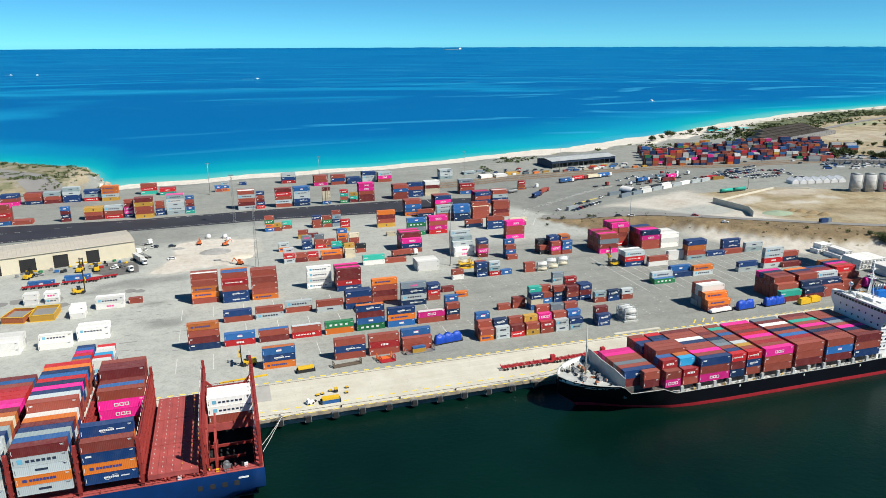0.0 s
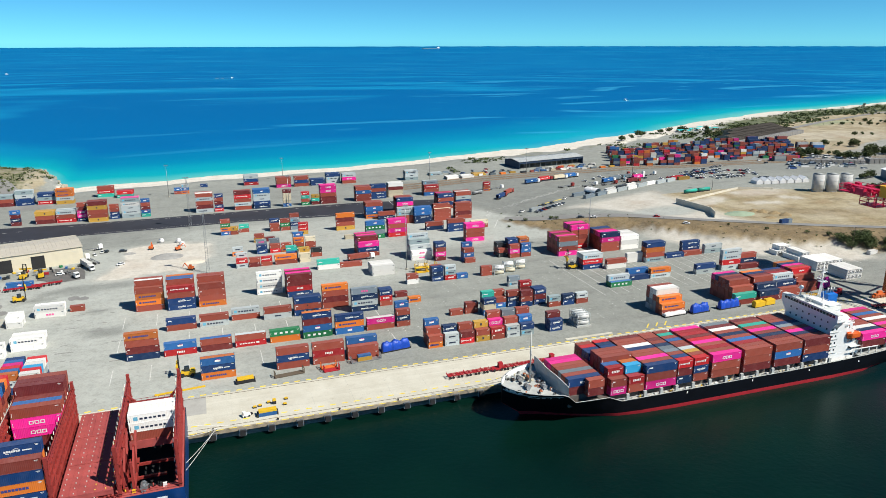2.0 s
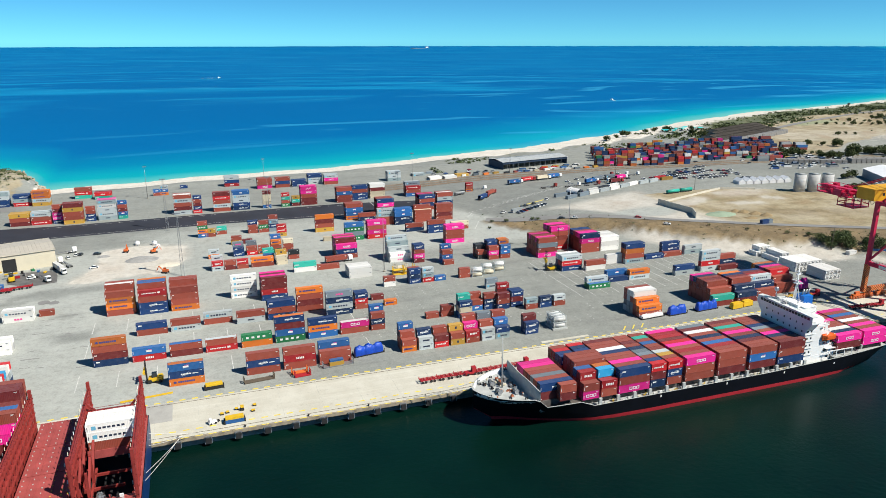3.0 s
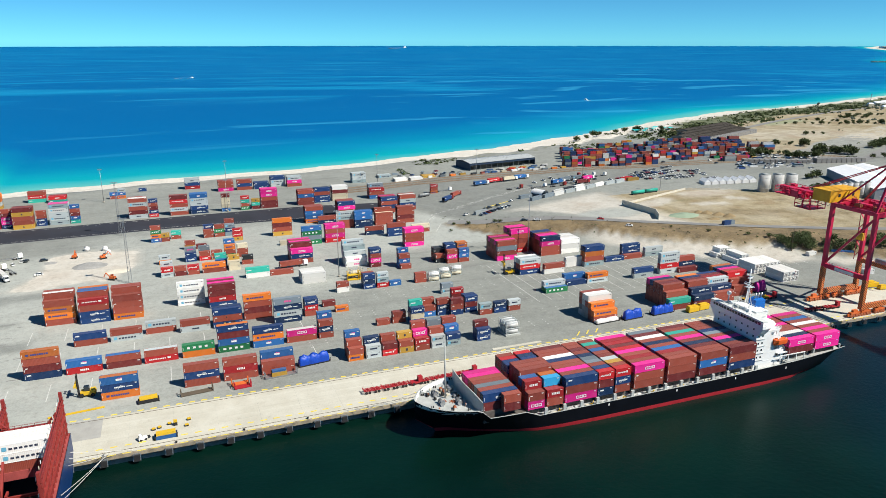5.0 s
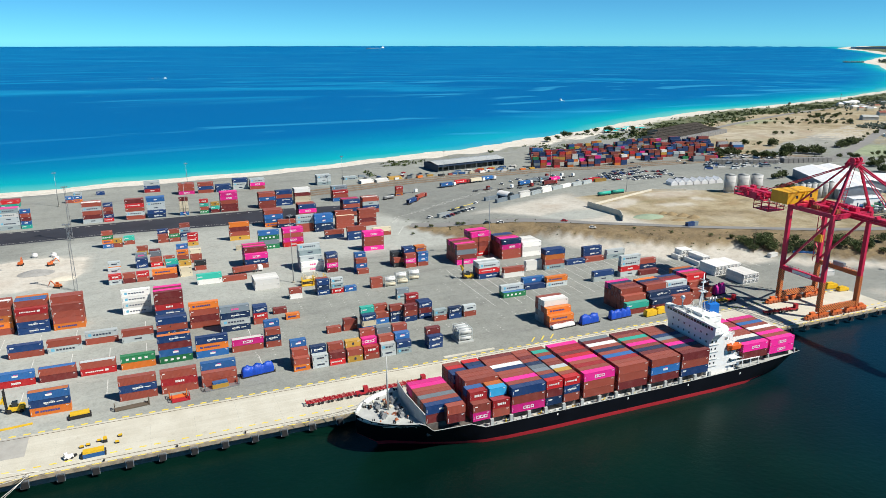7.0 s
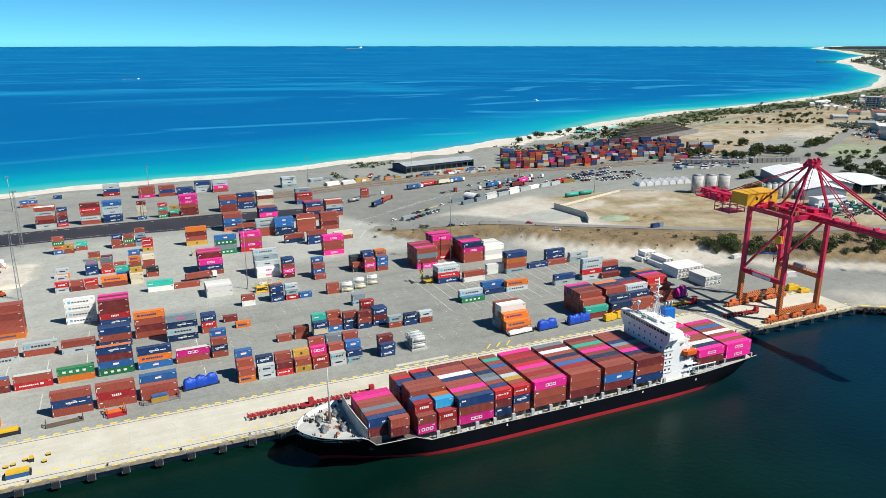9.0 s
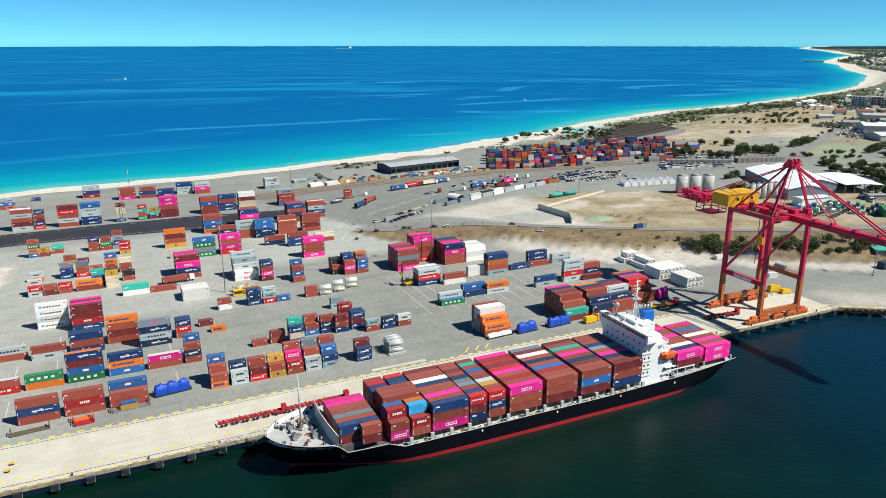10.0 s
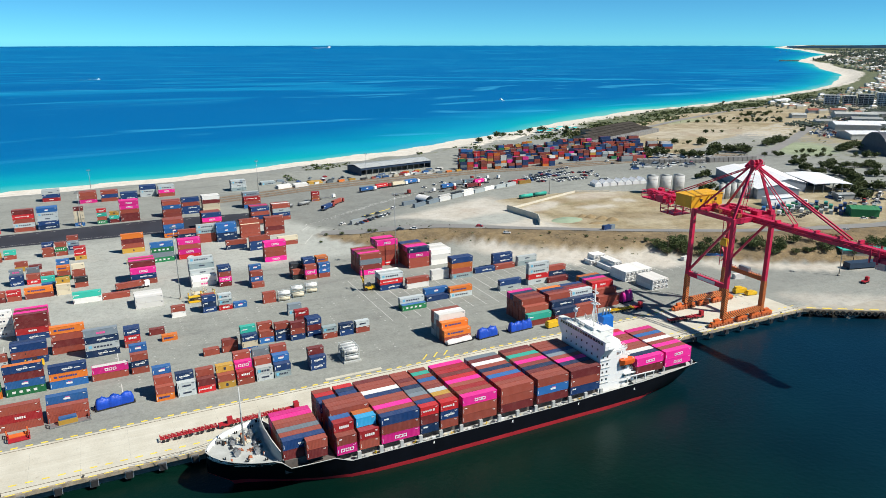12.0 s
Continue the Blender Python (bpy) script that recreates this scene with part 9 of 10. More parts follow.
# long grey stockpile walls
for x, y, w, tr in ((556, 541, 66, -26), (617, 511, 52, -16), (602, 667, 170, 23)):
    s = thing("bulk_bin_wall", "long row of grey concrete storage bins", "bins", (x, y, float(land(x, y))), tr)
    for i in range(int(w / 5)):
        bm = bmesh.new()
        prism(bm, [(i * 5, 0), (i * 5 + 4.4, 0), (i * 5 + 4.4, 8), (i * 5, 8)], 0, 4.6)
        part("bin", bm, M_ROAD, s)
M_DARKROOF = surface("dark_roof_sheeting", (0.060, 0.052, 0.044), 0.8, vary=0.5, coarse=0.08, fine=0.6, spec=0.15)
for x, y, w in ((600, 677, 168), (617, 700, 150), (640, 724, 134), (664, 749, 118)):
    gable_shed("warehouse", "long low dark grey-roofed warehouse", (x, y, float(land(x, y))), 23, w, 20, 4.5, 6.5, M_CONC2, M_DARKROOF)


def apartment_block(x, y, turn, w, floors, pale):
    b = thing("apartment_building", "distant white and charcoal apartment block with balconies", "building", (x, y, float(land(x, y)) - 1), turn, "apartment blocks by the coast")
    bm = bmesh.new()
    box(bm, 0, w, 0, 18, 0, floors * 3.2)
    part("wall", bm, surface("charcoal_cladding", (0.08, 0.09, 0.10), 0.6) if not pale else surface("blue_grey_cladding", (0.30, 0.36, 0.44), 0.4), b)
    bm = bmesh.new()
    box(bm, -0.5, w + 0.5, -0.5, 18.5, floors * 3.2, floors * 3.2 + 0.7)
    part("roof", bm, M_DECKGREY, b)
    for f in range(floors):
        for k in range(int(w / 5)):
            bm = bmesh.new()
            box(bm, k * 5 + 0.7, k * 5 + 4.2, -0.08, 0.06, f * 3.2 + 0.8, f * 3.2 + 2.7)
            part("window", bm, M_GLASS, b)
        bm = bmesh.new()
        box(bm, 0, w, -1.4, 0, f * 3.2 - 0.1, f * 3.2 + 0.25)
        part("balcony", bm, M_WHITE, b)
    for k in range(0, int(w), 8):
        bm = bmesh.new()
        box(bm, k - 0.25, k + 0.25, -1.5, 0, 0, floors * 3.2)
        part("party_wall", bm, M_WHITE, b)


apartment_block(1298, 893, -50, 24, 6, True)
apartment_block(1312, 866, -50, 20, 6, False)
apartment_block(1330, 850, -50, 24, 7, False)
apartment_block(1348, 826, -50, 26, 8, True)
apartment_block(1368, 800, -50, 40, 8, False)
gable_shed("beach_pavilion", "long low white pavilion behind the beach", (1262, 962, float(land(1262, 962))), 18, 60, 16, 5, 7, M_WHITE, M_ROOFWHITE)
lattice_mast(1286, 996, 22)

# turquoise shade sails by the beach
for i in range(9):
    x, y = 600 + i * 8.5, 778 + i * 2.0 + (i % 2) * 5
    t = thing("shade_sail", "turquoise shade sail on thin posts behind the beach", "shade sail", (x, y, float(land(x, y))), 12, "shade sails by the beach")
    bm = bmesh.new()
    quad(bm, [(0, 0, 3.2), (8, 0, 4.2), (8, 6, 3.2), (0, 6, 4.2)])
    quad(bm, [(0, 6, 4.17), (8, 6, 3.17), (8, 0, 4.17), (0, 0, 3.17)])
    part("sail", bm, M_SAIL, t)
    for px, py, pz in ((0, 0, 3.2), (8, 0, 4.2), (8, 6, 3.2), (0, 6, 4.2)):
        bm = bmesh.new()
        tube(bm, (px, py, -0.3), (px, py, pz), 0.08, seg=6)
        part("post", bm, M_STEEL, t)
arch = thing("arched_shelter", "white arched fabric shelter between two containers", "shelter", (301, 478, float(land(301, 478))), 22)
bm = bmesh.new()
hoop = [(4.0 - 4.0 * math.cos(math.pi * k / 12), 2.4 + 3.0 * math.sin(math.pi * k / 12)) for k in range(13)]
for (xa, za), (xb, zb) in zip(hoop, hoop[1:]):
    quad(bm, [(xa, 0, za), (xa, 11, za), (xb, 11, zb), (xb, 0, zb)])
part("canopy", bm, M_WTARP, arch)
for x in (0, 7.8):
    bm = bmesh.new()
    box(bm, x, x + 0.2, 0, 11, -0.3, 2.45)
    part("side_wall", bm, M_BLUEWALL, arch)

# concrete yard walls on the dry field
M_PALEWALL = surface("pale_wall_concrete", (0.56, 0.52, 0.43), 0.85, vary=0.15)
for a, b, tall in (((344.0, 435.0), (348.0, 401.6), 4.4), ((348.0, 401.6), (339.7, 387.1), 4.4), ((344.0, 435.0), (424.7, 464.8), 1.8), ((424.7, 464.8), (449.2, 452.7), 1.8)):
    bm = bmesh.new()
    za, zb = float(land(*a)), float(land(*b))
    beam(bm, (*a, za + tall / 2 - 0.3), (*b, zb + tall / 2 - 0.3), 0.4, tall)
    structure("wall_yard", bm, M_PALEWALL, "pale concrete yard wall on the dry field", "wall")
t = thing("tank_trailer", "pair of teal cylindrical road tanks", "tank", (372.4, 462.8, float(land(372.4, 462.8))), 8)
for k in (0, 14):
    bm = bmesh.new()
    tube(bm, (k, 0, 1.9), (k + 12, 0, 1.9), 1.3, seg=16)
    part("tank", bm, PAINT["t"], t)
    bm = bmesh.new()
    box(bm, k, k + 12, -0.8, 0.8, 0.0, 0.8)
    part("chassis", bm, M_DARK, t)
for x, y, tr, s in ((235, 452.5, 22, "g"), (285, 482, 15, "s"), (289, 471, 24, "s"), (303, 477, 24, "s"), (314, 481, 22, "w"), (327, 486.5, 22, "g"), (339, 490.5, 22, "w"), (352, 496, 22, "g"), (364, 501, 22, "w"), (376, 504, 20, "g"), (388, 507, 22, "g"), (403, 512, 5, "y"), (400, 517, 5, "R"), (318, 489, 22, "w"), (331, 495, 22, "k"), (344, 500, 22, "w"), (366, 355, 5, "n"), (369.5, 355.5, 5, "s")):
    stack(x, y, 20 if s == "n" or y < 360 else 40, s, z=float(land(x, y)), far=True, turn=tr)
for i in range(14):
    x, y = 255 + i * 10.5, 598 + rng.uniform(4, 9)
    stack(x, y, 20, "wsoykrbcwg"[i % 10], far=True, turn=rng.uniform(0, 20))

# the farther container yard by the coast
fr = random.Random(21)
MIX = "rrrrrrrrrrrrnnnnnnnnnnbbRRRoggswyGpr"
for i in range(15):
    for j in range(7):
        x, y = 398 + i * 13.3 + j * 7.5, 608 - i * 3.3 + j * 14.0
        if fr.random() < 0.86 and not (7 < i < 12 and j < 1):
            n = 1 + (i + j) % 2 if i > 6 and j < 2 else fr.choice((3, 3, 4)) if j < 5 else fr.choice((2, 3, 4))
            for k in range(2):
                rows = ",".join("".join(fr.choice(MIX) for _ in range(max(1, n - fr.choice((0, 0, 1))))) for _ in range(fr.choice((2, 3))))
                if fr.random() < 0.85:
                    stack(x + k * 6.5, y - k * 1.4, 20, rows, z=float(land(x, y)), far=True, turn=-12)
for x, y, rows in ((602, 655, "nnn,nnnn,nnrr"), (618, 650, "nnn,nnn,nnn"), (634, 645, "nnn,nnnr,nnnn"), (598, 640, "rr,rrr"), (640, 620, "gr,rwg,rnr"), (652, 612, "rb,rrw,nrn"), (556, 566, "sg,sr"), (568, 563, "rr,rr")):
    stack(x, y, 40, rows, z=float(land(x, y)), far=True, turn=-12)

# low wharf building and ramp at the end of the quay
rb = thing("wharf_shed", "low teal-roofed wharf shed with a dark ramp", "building", (462, 262, 0), -28)
bm = bmesh.new()
box(bm, 0, 26, 0, 9, 0, 4.5)
part("wall", bm, M_CONC2, rb)
bm = bmesh.new()
box(bm, -0.6, 26.6, -0.6, 9.6, 4.5, 5.0)
part("roof", bm, PAINT["t"], rb)
bm = bmesh.new()
beam(bm, (-8, -20, 2.2), (30, -10, 2.2), 5, 3.0)
part("ramp", bm, M_BLUEWALL, rb)
tractor((430, 228, 0), 10)

for x, y, rows in ((219.0, 365.5, "Rrrrp,rrrrr,rrrrp,rrrrp"), (-153.6, 538, "brRrr,rrrrp,rrrrp")):
    stack(x, y, 40, rows)

# ---- plants ----
def leaf_cloud(bm, cx, cy, cz, rx, ry, rz, n, size, r):
    """Many small leaf clumps in an uneven crown with gaps."""
    for _ in range(n):
        while True:
            p = Vector((r.uniform(-1, 1), r.uniform(-1, 1), r.uniform(-1, 1)))
            if 0.25 < p.length < 1 and noise.noise(p * 1.7 + Vector((cx, cy, 0))) > -0.25:
                break
        o = Vector((cx + p.x * rx, cy + p.y * ry, cz + p.z * rz))
        a = Vector((r.gauss(0, 1), r.gauss(0, 1), r.gauss(0, 0.6))).normalized() * size * r.uniform(0.6, 1.3)
        b = a.cross(Vector((r.gauss(0, 1), r.gauss(0, 1), r.gauss(0, 1)))).normalized() * size * r.uniform(0.5, 1.0)
        quad(bm, [o - a, o - b, o + a, o + b])


def tree(at, h, spread, seed, label="dark green coastal tree with an uneven crown"):
    r = random.Random(seed)
    t = thing("tree", label, "tree", at, r.uniform(0, 360), "trees")
    bm = bmesh.new()
    tube(bm, (0, 0, -0.3), (0.1, 0, h * 0.4), 0.22 * h / 6, 0.12 * h / 6, seg=8)
    tips = []
    for k in range(7):
        a = k * 0.9 + r.uniform(-0.3, 0.3)
        q = r.uniform(0.45, 0.85)
        tip = (math.cos(a) * spread * q, math.sin(a) * spread * q, h * r.uniform(0.32, 0.78))
        tube(bm, (0.05, 0, h * 0.25), tip, 0.1 * h / 6, 0.03, seg=6)
        tips.append(tip)
    part("trunk", bm, M_TRUNK, t)
    bm = bmesh.new()
    for x, y, z in tips + [(0, 0, h * 0.8), (spread * 0.2, 0, h * 0.5)]:
        s = r.uniform(0.38, 0.6)
        leaf_cloud(bm, x, y, z, spread * s, spread * s, h * s * 0.5, 85, 0.36 * spread / 3, r)
    part("crown", bm, M_LEAF2, t)
    return t


TREES = [tree((626, 594, float(land(626, 594))), 7.5, 4.2, 1), tree((634, 561, float(land(634, 561))), 6.0, 4.0, 2), tree((716, 619, float(land(716, 619))), 9, 6, 3)]
SPOTS = [(630, 762, 1.0), (578, 788, 0.9), (538, 778, 0.8), (626, 734, 1.1), (640, 745, 1.0), (705, 790, 0.9), (560, 800, 0.9), (600, 800, 1.0), (612, 790, 1.0), (651, 790, 0.9), (520, 765, 0.8), (498, 752, 0.7), (517, 414, 0.9), (521, 410, 0.7), (512, 416, 0.7)]
tr = random.Random(17)
for xa, ya, xb, yb, n, s in ((610, 592, 634, 580, 4, 0.9), (681, 574, 698, 565, 5, 1.0), (700, 563, 715, 549, 6, 1.05), (752, 524, 780, 509, 5, 0.5), (770, 535, 800, 522, 4, 0.4), (640, 520, 668, 505, 4, 0.6), (674, 470, 684, 462, 3, 0.9), (696, 455, 716, 428, 6, 0.7), (716, 430, 730, 418, 3, 0.7), (606, 372, 626, 360, 3, 0.9), (626, 362, 632, 352, 2, 0.8), (680, 400, 694, 388, 4, 0.75), (660, 415, 672, 405, 3, 0.8), (655, 560, 668, 553, 3, 0.8), (636, 560, 650, 550, 3, 0.8), (820, 500, 838, 488, 5, 1.2), (770, 470, 790, 458, 4, 0.9), (870, 800, 960, 760, 8, 0.6), (950, 770, 1010, 748, 6, 0.7), (1010, 830, 1060, 815, 6, 0.7), (1060, 860, 1120, 835, 8, 0.6), (800, 700, 830, 690, 3, 0.6), (690, 640, 720, 620, 3, 0.7), (591, 574, 620, 585, 4, 0.8), (639, 602, 649, 562, 4, 0.7), (668, 530, 672, 506, 4, 0.5), (769, 576, 838, 605, 9, 0.95), (708, 524, 720, 510, 4, 0.6), (705, 494, 752, 483, 7, 0.5), (794, 504, 864, 530, 9, 1.0), (662, 445, 651, 414, 6, 0.85), (688, 442, 661, 395, 8, 0.85), (659, 396, 625, 361, 8, 0.8), (607, 358, 589, 334, 5, 0.8), (736, 436, 720, 411, 5, 0.8), (545, 452, 557, 455, 3, 0.8), (990, 777, 932, 832, 8, 0.5), (1089, 728, 870, 628, 9, 0.5)):
    for k in range(n):
        SPOTS.append((xa + (xb - xa) * (k + 0.5) / n + tr.uniform(-3, 3), ya + (yb - ya) * (k + 0.5) / n + tr.uniform(-3, 3), s * tr.uniform(0.75, 1.2)))
for i, (x, y, s) in enumerate(SPOTS):
    copy_thing(TREES[i % 3], pose(x, y, float(land(x, y)), 0, 0, i * 67) @ Matrix.Scale(s, 4))


def bush(at, r0, seed):
    r = random.Random(seed)
    b = thing("bush", "dense dark green coastal bush on the bank", "bush", at, 0, "bushes on the bank")
    bm = bmesh.new()
    for k in range(4):
        a = k * 1.6
        tube(bm, (0, 0, -0.3), (math.cos(a) * r0 * 0.5, math.sin(a) * r0 * 0.5, r0 * 0.7), 0.12, 0.04, seg=6)
    part("stem", bm, M_TRUNK, b)
    bm = bmesh.new()
    for _ in range(7):
        x, y = r.uniform(-0.6, 0.6) * r0, r.uniform(-0.6, 0.6) * r0
        leaf_cloud(bm, x, y, r0 * r.uniform(0.4, 0.75), r0 * 0.5, r0 * 0.5, r0 * 0.42, 85, 0.34, r)
    part("foliage", bm, M_LEAF, b)
    return b


BUSHES = [bush((380, 309, float(land(380, 309))), 4.6, 5), bush((400, 304, float(land(400, 304))), 4.0, 6)]
for i in range(52):
    x = rng.choice((rng.uniform(366, 392), rng.uniform(398, 470), rng.uniform(374, 520)))
    y = float(np.interp(x, TOE_X, TOE_Y)) + rng.uniform(8, 24)
    copy_thing(BUSHES[i % 2], pose(x, y, float(land(x, y)), 0, 0, i * 53) @ Matrix.Scale(rng.uniform(0.5, 1.35), 4))
for x, y, s in ((213, 440, 0.35), (222, 436, 0.4), (238, 428, 0.45), (241, 426, 0.4), (262, 392, 0.3), (330, 362, 0.3), (345, 345, 0.35), (362, 330, 0.4), (205, 425, 0.3)):
    copy_thing(BUSHES[0], pose(x, y, float(land(x, y)), 0, 0, x) @ Matrix.Scale(s, 4))

# low scrub on the dunes and in the far town: uncountable clumps
bm = bmesh.new()
r4 = random.Random(9)
for _ in range(900):
    x = 240 + 1500 * r4.random() ** 1.6
    y = float(shore(x)) - r4.uniform(62, 108) * (1 + (x - 240) / 2500)
    if noise.noise((x * 0.02, y * 0.03, 1.0)) > (0.12 if x < 620 else -0.1):
        s = r4.uniform(0.8, 2.0) * (1 + x / 1800)
        leaf_cloud(bm, x, y, float(land(x, y)) + s * 0.35, s * 1.5, s * 1.2, s * 0.6, 12, 0.5 * s, r4)
for _ in range(620):
    x, y = r4.uniform(-260, -104), r4.uniform(640, 800)
    if float(shore(x)) - y > 8:
        if noise.noise((x * 0.04, y * 0.05, 2.0)) < -0.05:
            continue
        s = r4.uniform(0.8, 2.0)
        leaf_cloud(bm, x, y, float(land(x, y)) + s * 0.4, s * 1.6, s * 1.4, s * 0.6, 14, 0.5 * s, r4)
for _ in range(170):
    x = 212 + 300 * r4.random()
    y = float(np.interp(x, TOE_X, TOE_Y)) + r4.uniform(7, 40)
    s = r4.uniform(0.3, 0.75)
    leaf_cloud(bm, x, y, float(land(x, y)) + s * 0.3, s * 1.4, s * 1.2, s * 0.5, 9, 0.5 * s, r4)
for _ in range(1100):
    x = 560 + 900 * r4.random()
    y = float(shore(x)) - r4.uniform(104, 165)
    if noise.noise((x * 0.012, y * 0.03, 4.0)) > -0.12:
        s = r4.uniform(1.2, 2.8)
        leaf_cloud(bm, x, y, float(land(x, y)) + s * 0.35, s * 1.6, s * 1.3, s * 0.7, 10, 0.6 * s, r4)
for _ in range(420):
    x, y = r4.uniform(560, 1150), r4.uniform(560, 860)
    if float(shore(x)) - y > 120 and noise.noise((x * 0.011, y * 0.02, 9.0)) > 0.30:
        s = r4.uniform(0.6, 1.6)
        leaf_cloud(bm, x, y, float(land(x, y)) + s * 0.35, s * 1.5, s * 1.2, s * 0.6, 9, 0.55 * s, r4)
tagged(new("dune_scrub", to_mesh("dune_scrub", bm, M_LEAF)), "low grey-green scrub on the sand dunes", "scrub", "", "stuff")

tv, tf = [], []
for _ in range(24000):
    a, q = radians(r4.uniform(48, 70)), 1150 + 3350 * r4.random()
    x, y = MID[0] + q * math.sin(a), MID[1] + q * math.cos(a)
    inl = float(shore(x)) - y
    if inl < (75 if x < 1250 or x > 2500 else 150) or (inl < 300 and x < 2300 and r4.random() < 0.4) or (inl < 330 and x < 1250 and r4.random() < 0.9) or noise.noise((x * 0.006, y * 0.006, 5.0)) < (-0.05 if inl < 300 else -0.5):
        continue
    s, z = r4.uniform(1.4, 3.2) * (1 + q / 9000), float(land(x, y))
    tall = 1.6 if (q > 2500 and inl < 500 and r4.random() < 0.5) else 1.0
    for _ in range(4):
        n = len(tv)
        cx, cy, cz = x + r4.uniform(-1, 1) * s / tall, y + r4.uniform(-1, 1) * s / tall, z + r4.uniform(0.3, 1.3) * s * tall
        k = s * r4.uniform(0.5, 0.9)
        tv += [(cx - k, cy, cz), (cx, cy - k, cz - 0.2 * k), (cx + k, cy, cz), (cx, cy + k, cz), (cx, cy, cz + 0.8 * k * tall), (cx, cy, cz - 0.8 * k)]
        tf += [(n, n + 1, n + 4), (n + 1, n + 2, n + 4), (n + 2, n + 3, n + 4), (n + 3, n, n + 4), (n + 1, n, n + 5), (n + 2, n + 1, n + 5), (n + 3, n + 2, n + 5), (n, n + 3, n + 5)]
me = bpy.data.meshes.new("far_trees")
me.from_pydata(tv, [], tf)
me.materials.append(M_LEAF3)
tagged(new("far_trees", me), "haze-greyed green trees scattered through the distant suburb", "trees", "", "stuff")

hv, hf, hm = [], [], []
for _ in range(2600):
    a, q = radians(r4.uniform(51, 68)), 1350 + 3000 * r4.random()
    x, y = MID[0] + q * math.sin(a), MID[1] + q * math.cos(a)
    inl = float(shore(x)) - y
    if inl < 130 or (inl < 420 and x < 1700 and r4.random() < 0.75):
        continue
    n, w, d, h, z = len(hv), r4.uniform(7, 15), r4.uniform(7, 11), r4.uniform(3, 6), float(land(x, y)) - 0.5
    c, s = math.cos(0.5), -math.sin(0.5)
    for u, v, k in ((0, 0, 0), (w, 0, 0), (w, d, 0), (0, d, 0), (0, 0, h), (w, 0, h), (w, d, h), (0, d, h), (w * 0.2, d / 2, h + 2), (w * 0.8, d / 2, h + 2)):
        hv.append((x + u * c - v * s, y + u * s + v * c, z + k))
    for f, m in (((0, 1, 5, 4), 0), ((1, 2, 6, 5), 0), ((2, 3, 7, 6), 0), ((3, 0, 4, 7), 0), ((4, 5, 9, 8), 1), ((5, 6, 9), 1), ((6, 7, 8, 9), 1), ((7, 4, 8), 1)):
        hf.append(tuple(n + i for i in f))
        hm.append(m if m == 0 else (1, 3, 1, 3, 2, 1)[_ % 6])
me = bpy.data.meshes.new("far_houses")
me.from_pydata(hv, [], hf)
for m in (M_CREAM, M_ROOFGREY, surface("terracotta_roof", (0.26, 0.11, 0.07), 0.8), M_ROOFWHITE):
    me.materials.append(m)
me.polygons.foreach_set("material_index", hm)
tagged(new("far_houses", me), "small houses of the distant suburb with mixed roofs", "houses", "", "stuff")

# dark stone groyne off the far headland
gx0, gy0 = drawn_in(4000, 3185)
gx1, gy1 = drawn_in(4087, 3120)
bm = bmesh.new()
for k in range(40):
    u = k / 39
    x, y = gx0 + (gx1 - gx0) * u, gy0 + (gy1 - gy0) * u
    bmesh.ops.create_icosphere(bm, subdivisions=1, radius=r4.uniform(4, 6), matrix=Matrix.Translation((x, y, WATER + float(rise(x, y)) + r4.uniform(-1, 1))))
tagged(new("stone_groyne", to_mesh("stone_groyne", bm, surface("dark_wet_rock", (0.07, 0.075, 0.08), 0.8))), "dark stone groyne off the far headland", "groyne", "", "structure")

# rocks round the headland
bm = bmesh.new()
for _ in range(260):
    x = r4.uniform(-225, -98)
    y = float(shore(x)) - r4.uniform(-5, 12)
    s = r4.uniform(0.8, 2.6)
    bmesh.ops.create_icosphere(bm, subdivisions=1, radius=s, matrix=Matrix.LocRotScale((x, y, WATER + r4.uniform(0, 3.5)), Euler((r4.random() * 3, r4.random() * 3, 0)), (1, r4.uniform(0.6, 1), r4.uniform(0.5, 0.9))))
tagged(new("headland_rocks", to_mesh("headland_rocks", bm, M_ROCK)), "pale limestone rocks round the headland", "rocks", "", "stuff")


# ---- on the sea ----
def small_boat(x, y, turn, wake):
    b = thing("motor_boat", "small white motor boat out at sea", "boat", (x, y, WATER + float(rise(x, y))), turn, "boats at sea")
    bm = bmesh.new()
    prism(bm, [(-5, -1.6), (2, -1.7), (5.5, 0), (2, 1.7), (-5, 1.6)], -0.2, 1.4)
    part("hull", bm, M_WHITE, b)
    bm = bmesh.new()
    box(bm, -2.5, 1.5, -1.2, 1.2, 1.4, 3.4)
    part("cabin", bm, M_WHITE, b)
    if wake:
        bm = bmesh.new()
        quad(bm, [(-5, -1.4, 0.12), (-5, 1.4, 0.12), (-wake, 2.5, 0.12), (-wake, -2.5, 0.12)])
        part("wake", bm, M_WTARP, b, "thin white wake")


small_boat(139, 2642, 15, 60)
small_boat(892, 1362, 100, 12)
small_boat(-719, 3049, 10, 20)
small_boat(-629, 3035, 10, 0)
v = thing("cargo_ship", "tiny cargo ship on the horizon", "ship", (1432, 4398, 76), 190)
bm = bmesh.new()
prism(bm, [(-60, -6), (55, -6), (66, 0), (55, 6), (-60, 6)], 0, 3.4)
part("hull", bm, PAINT["s"], v)
bm = bmesh.new()
box(bm, -55, -38, -5, 5, 3.4, 9)
box(bm, -52, -44, -4, 4, 9, 12)
part("superstructure", bm, M_WHITE, v)

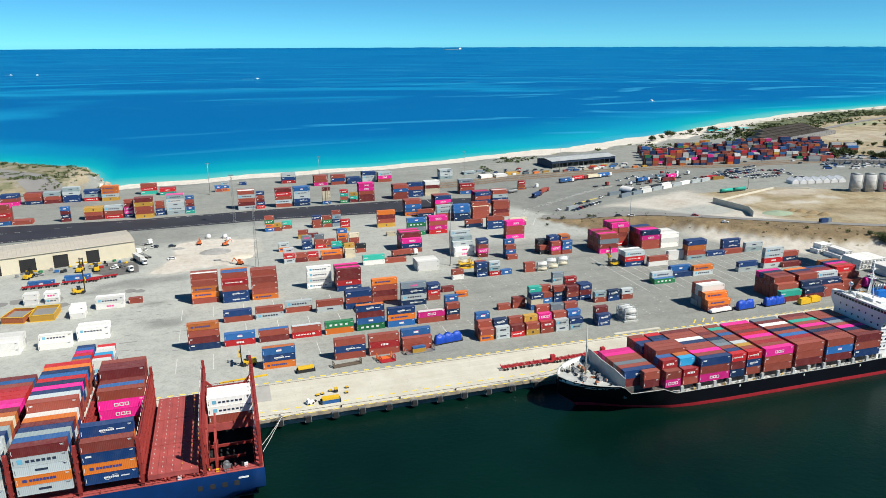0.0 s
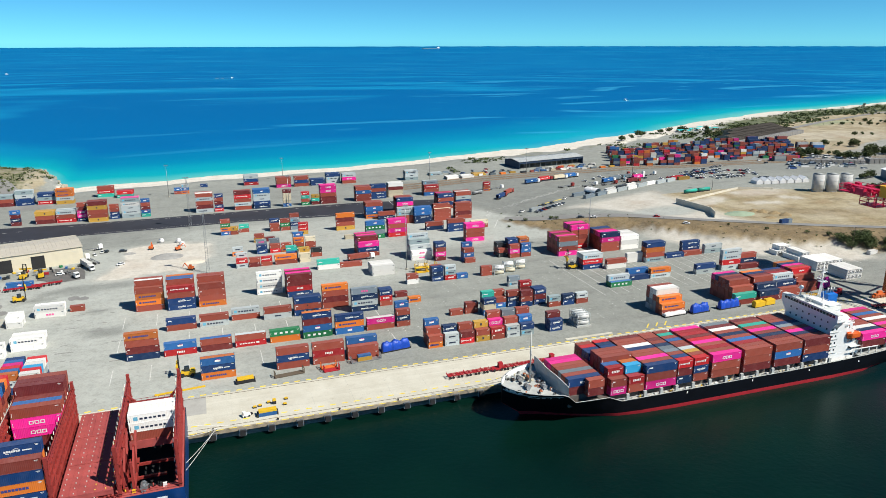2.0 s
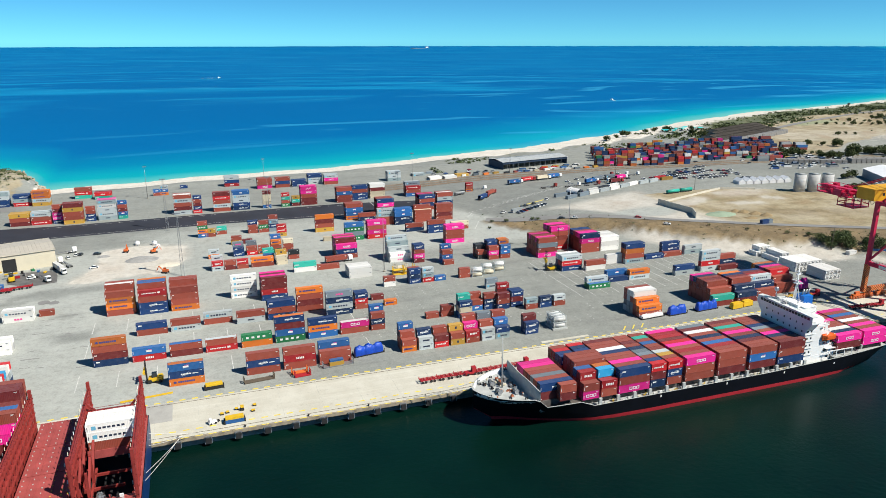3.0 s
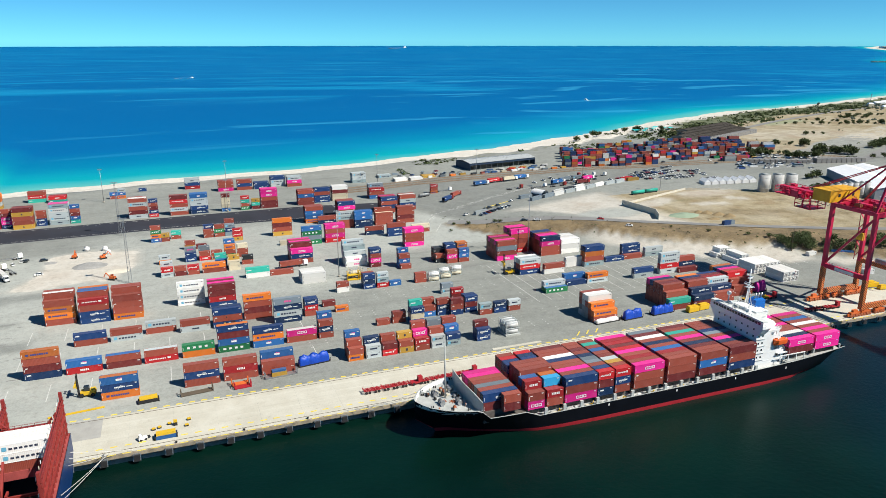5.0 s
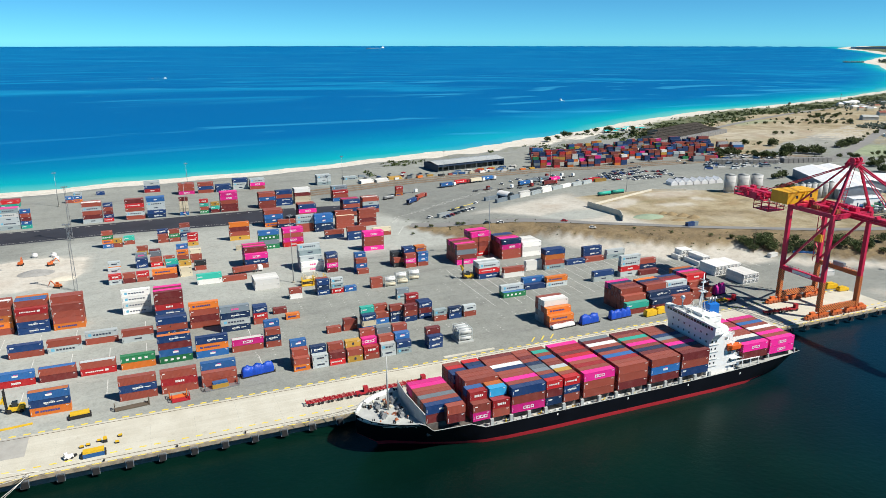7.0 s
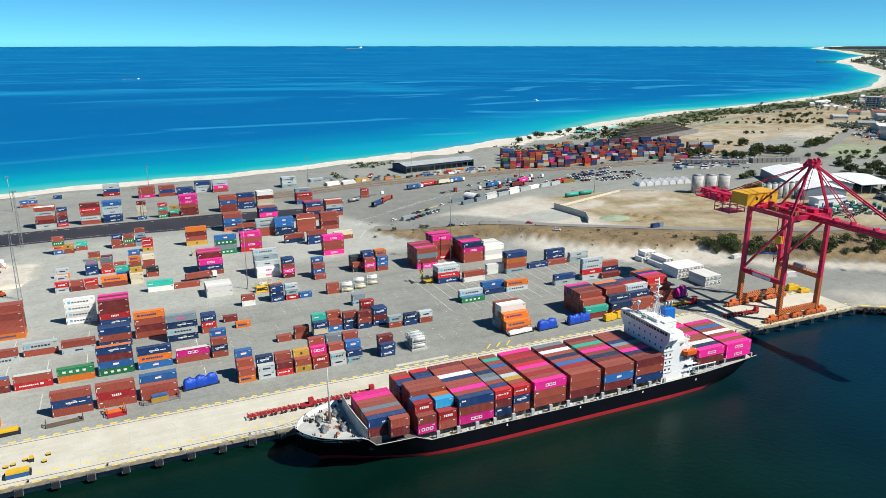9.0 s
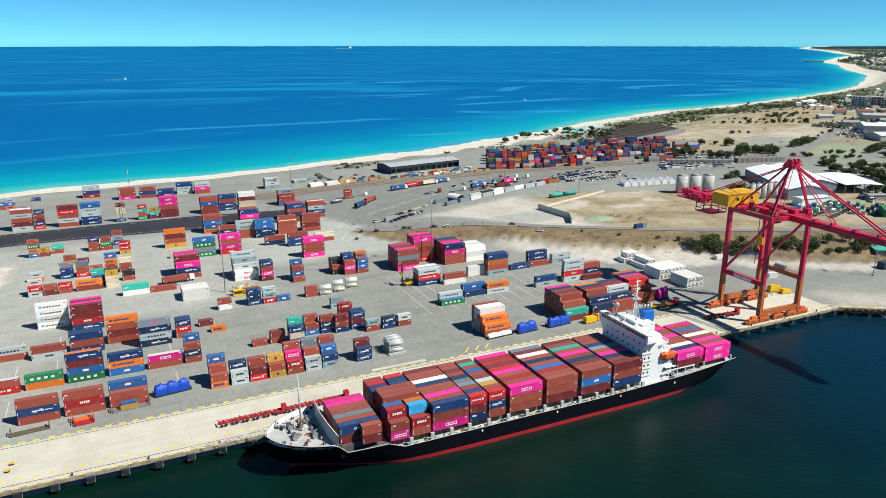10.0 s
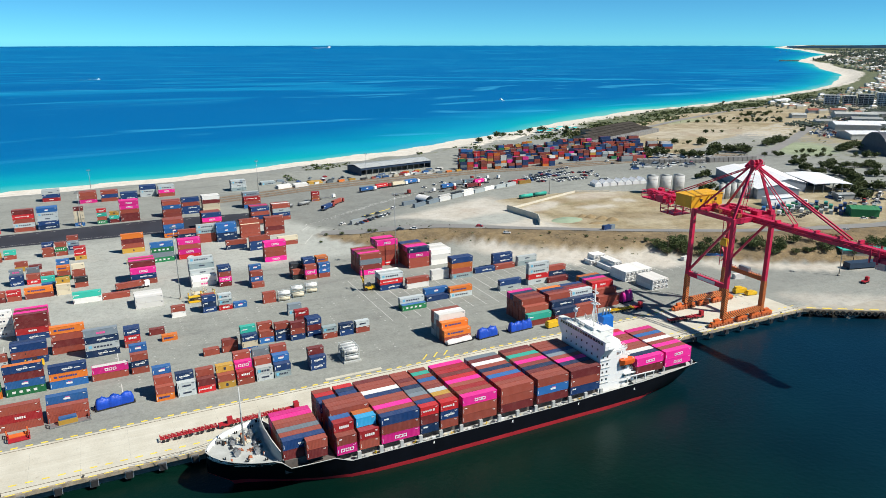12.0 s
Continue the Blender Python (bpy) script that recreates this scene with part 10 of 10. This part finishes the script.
# ---- concrete slabs of the apron ----
bm = bmesh.new()
L, W = 13.5, 8.55
box(bm, 0.006, L - 0.006, 0.006, W - 0.006, -0.03, 0.0)
slab = to_mesh("slab", bm, M_CONC)
for i in range(36):
    for j in range(3):
        ob = new("slab", slab)
        ob.parent = quay
        ob.location = (-118 + i * 13.52, 217.6 + j * 8.57, 0.006)

join_far_boxes()

# small distant vehicles crowding the works yards behind the field
cv, cf, cm = [], [], []
r7 = random.Random(23)
for x0, y0, ux, uy, vx, vy, count in ((520, 520, 70, -30, 40, 30, 55), (560, 345, 60, 34, 24, -30, 60), (905, 590, 80, 55, -12, 22, 50), (590, 560, 60, -30, 20, 30, 40), (1060, 720, 120, 50, 30, -40, 50)):
    for _ in range(count):
        p, q = r7.random(), round(r7.random() * 5) / 5
        x, y = x0 + ux * p + vx * q, y0 + uy * p + vy * q
        n, z, a = len(cv), float(land(x, y)) + 0.1, math.atan2(uy, ux) + r7.choice((0, 0, 1.57)) + r7.uniform(-0.1, 0.1)
        L, W, H = r7.choice(((2.2, 0.9, 0.9), (2.2, 0.9, 0.95), (2.6, 1.0, 1.5), (3.6, 1.2, 2.0)))
        for sx, sy, k in ((-1, -1, 0.3), (1, -1, 0.3), (1, 1, 0.3), (-1, 1, 0.3), (-1, -1, H), (1, -1, H), (1, 1, H), (-1, 1, H), (-0.7, -0.8, H * 1.6), (0.3, -0.8, H * 1.6), (0.3, 0.8, H * 1.6), (-0.7, 0.8, H * 1.6)):
            u, v = sx * L, sy * W
            cv.append((x + u * math.cos(a) - v * math.sin(a), y + u * math.sin(a) + v * math.cos(a), z + k - 0.3))
        kind = r7.choices(range(5), (9, 5, 1, 1, 1))[0]
        for face, glass in (((0, 1, 5, 4), 0), ((1, 2, 6, 5), 0), ((2, 3, 7, 6), 0), ((3, 0, 4, 7), 0), ((4, 5, 6, 7), 0), ((4, 5, 9, 8), 1), ((5, 6, 10, 9), 1), ((6, 7, 11, 10), 1), ((7, 4, 8, 11), 1), ((8, 9, 10, 11), 0)):
            cf.append(tuple(n + k for k in face))
            cm.append(5 if glass else kind)
me = bpy.data.meshes.new("distant_vehicles")
me.from_pydata(cv, [], cf)
for _, pm in CAR_PAINTS:
    me.materials.append(pm)
me.materials.append(M_GLASS)
me.polygons.foreach_set("material_index", cm)
tagged(new("distant_vehicles", me), "small parked cars and vans crowding distant works yards", "vehicles", "", "stuff")
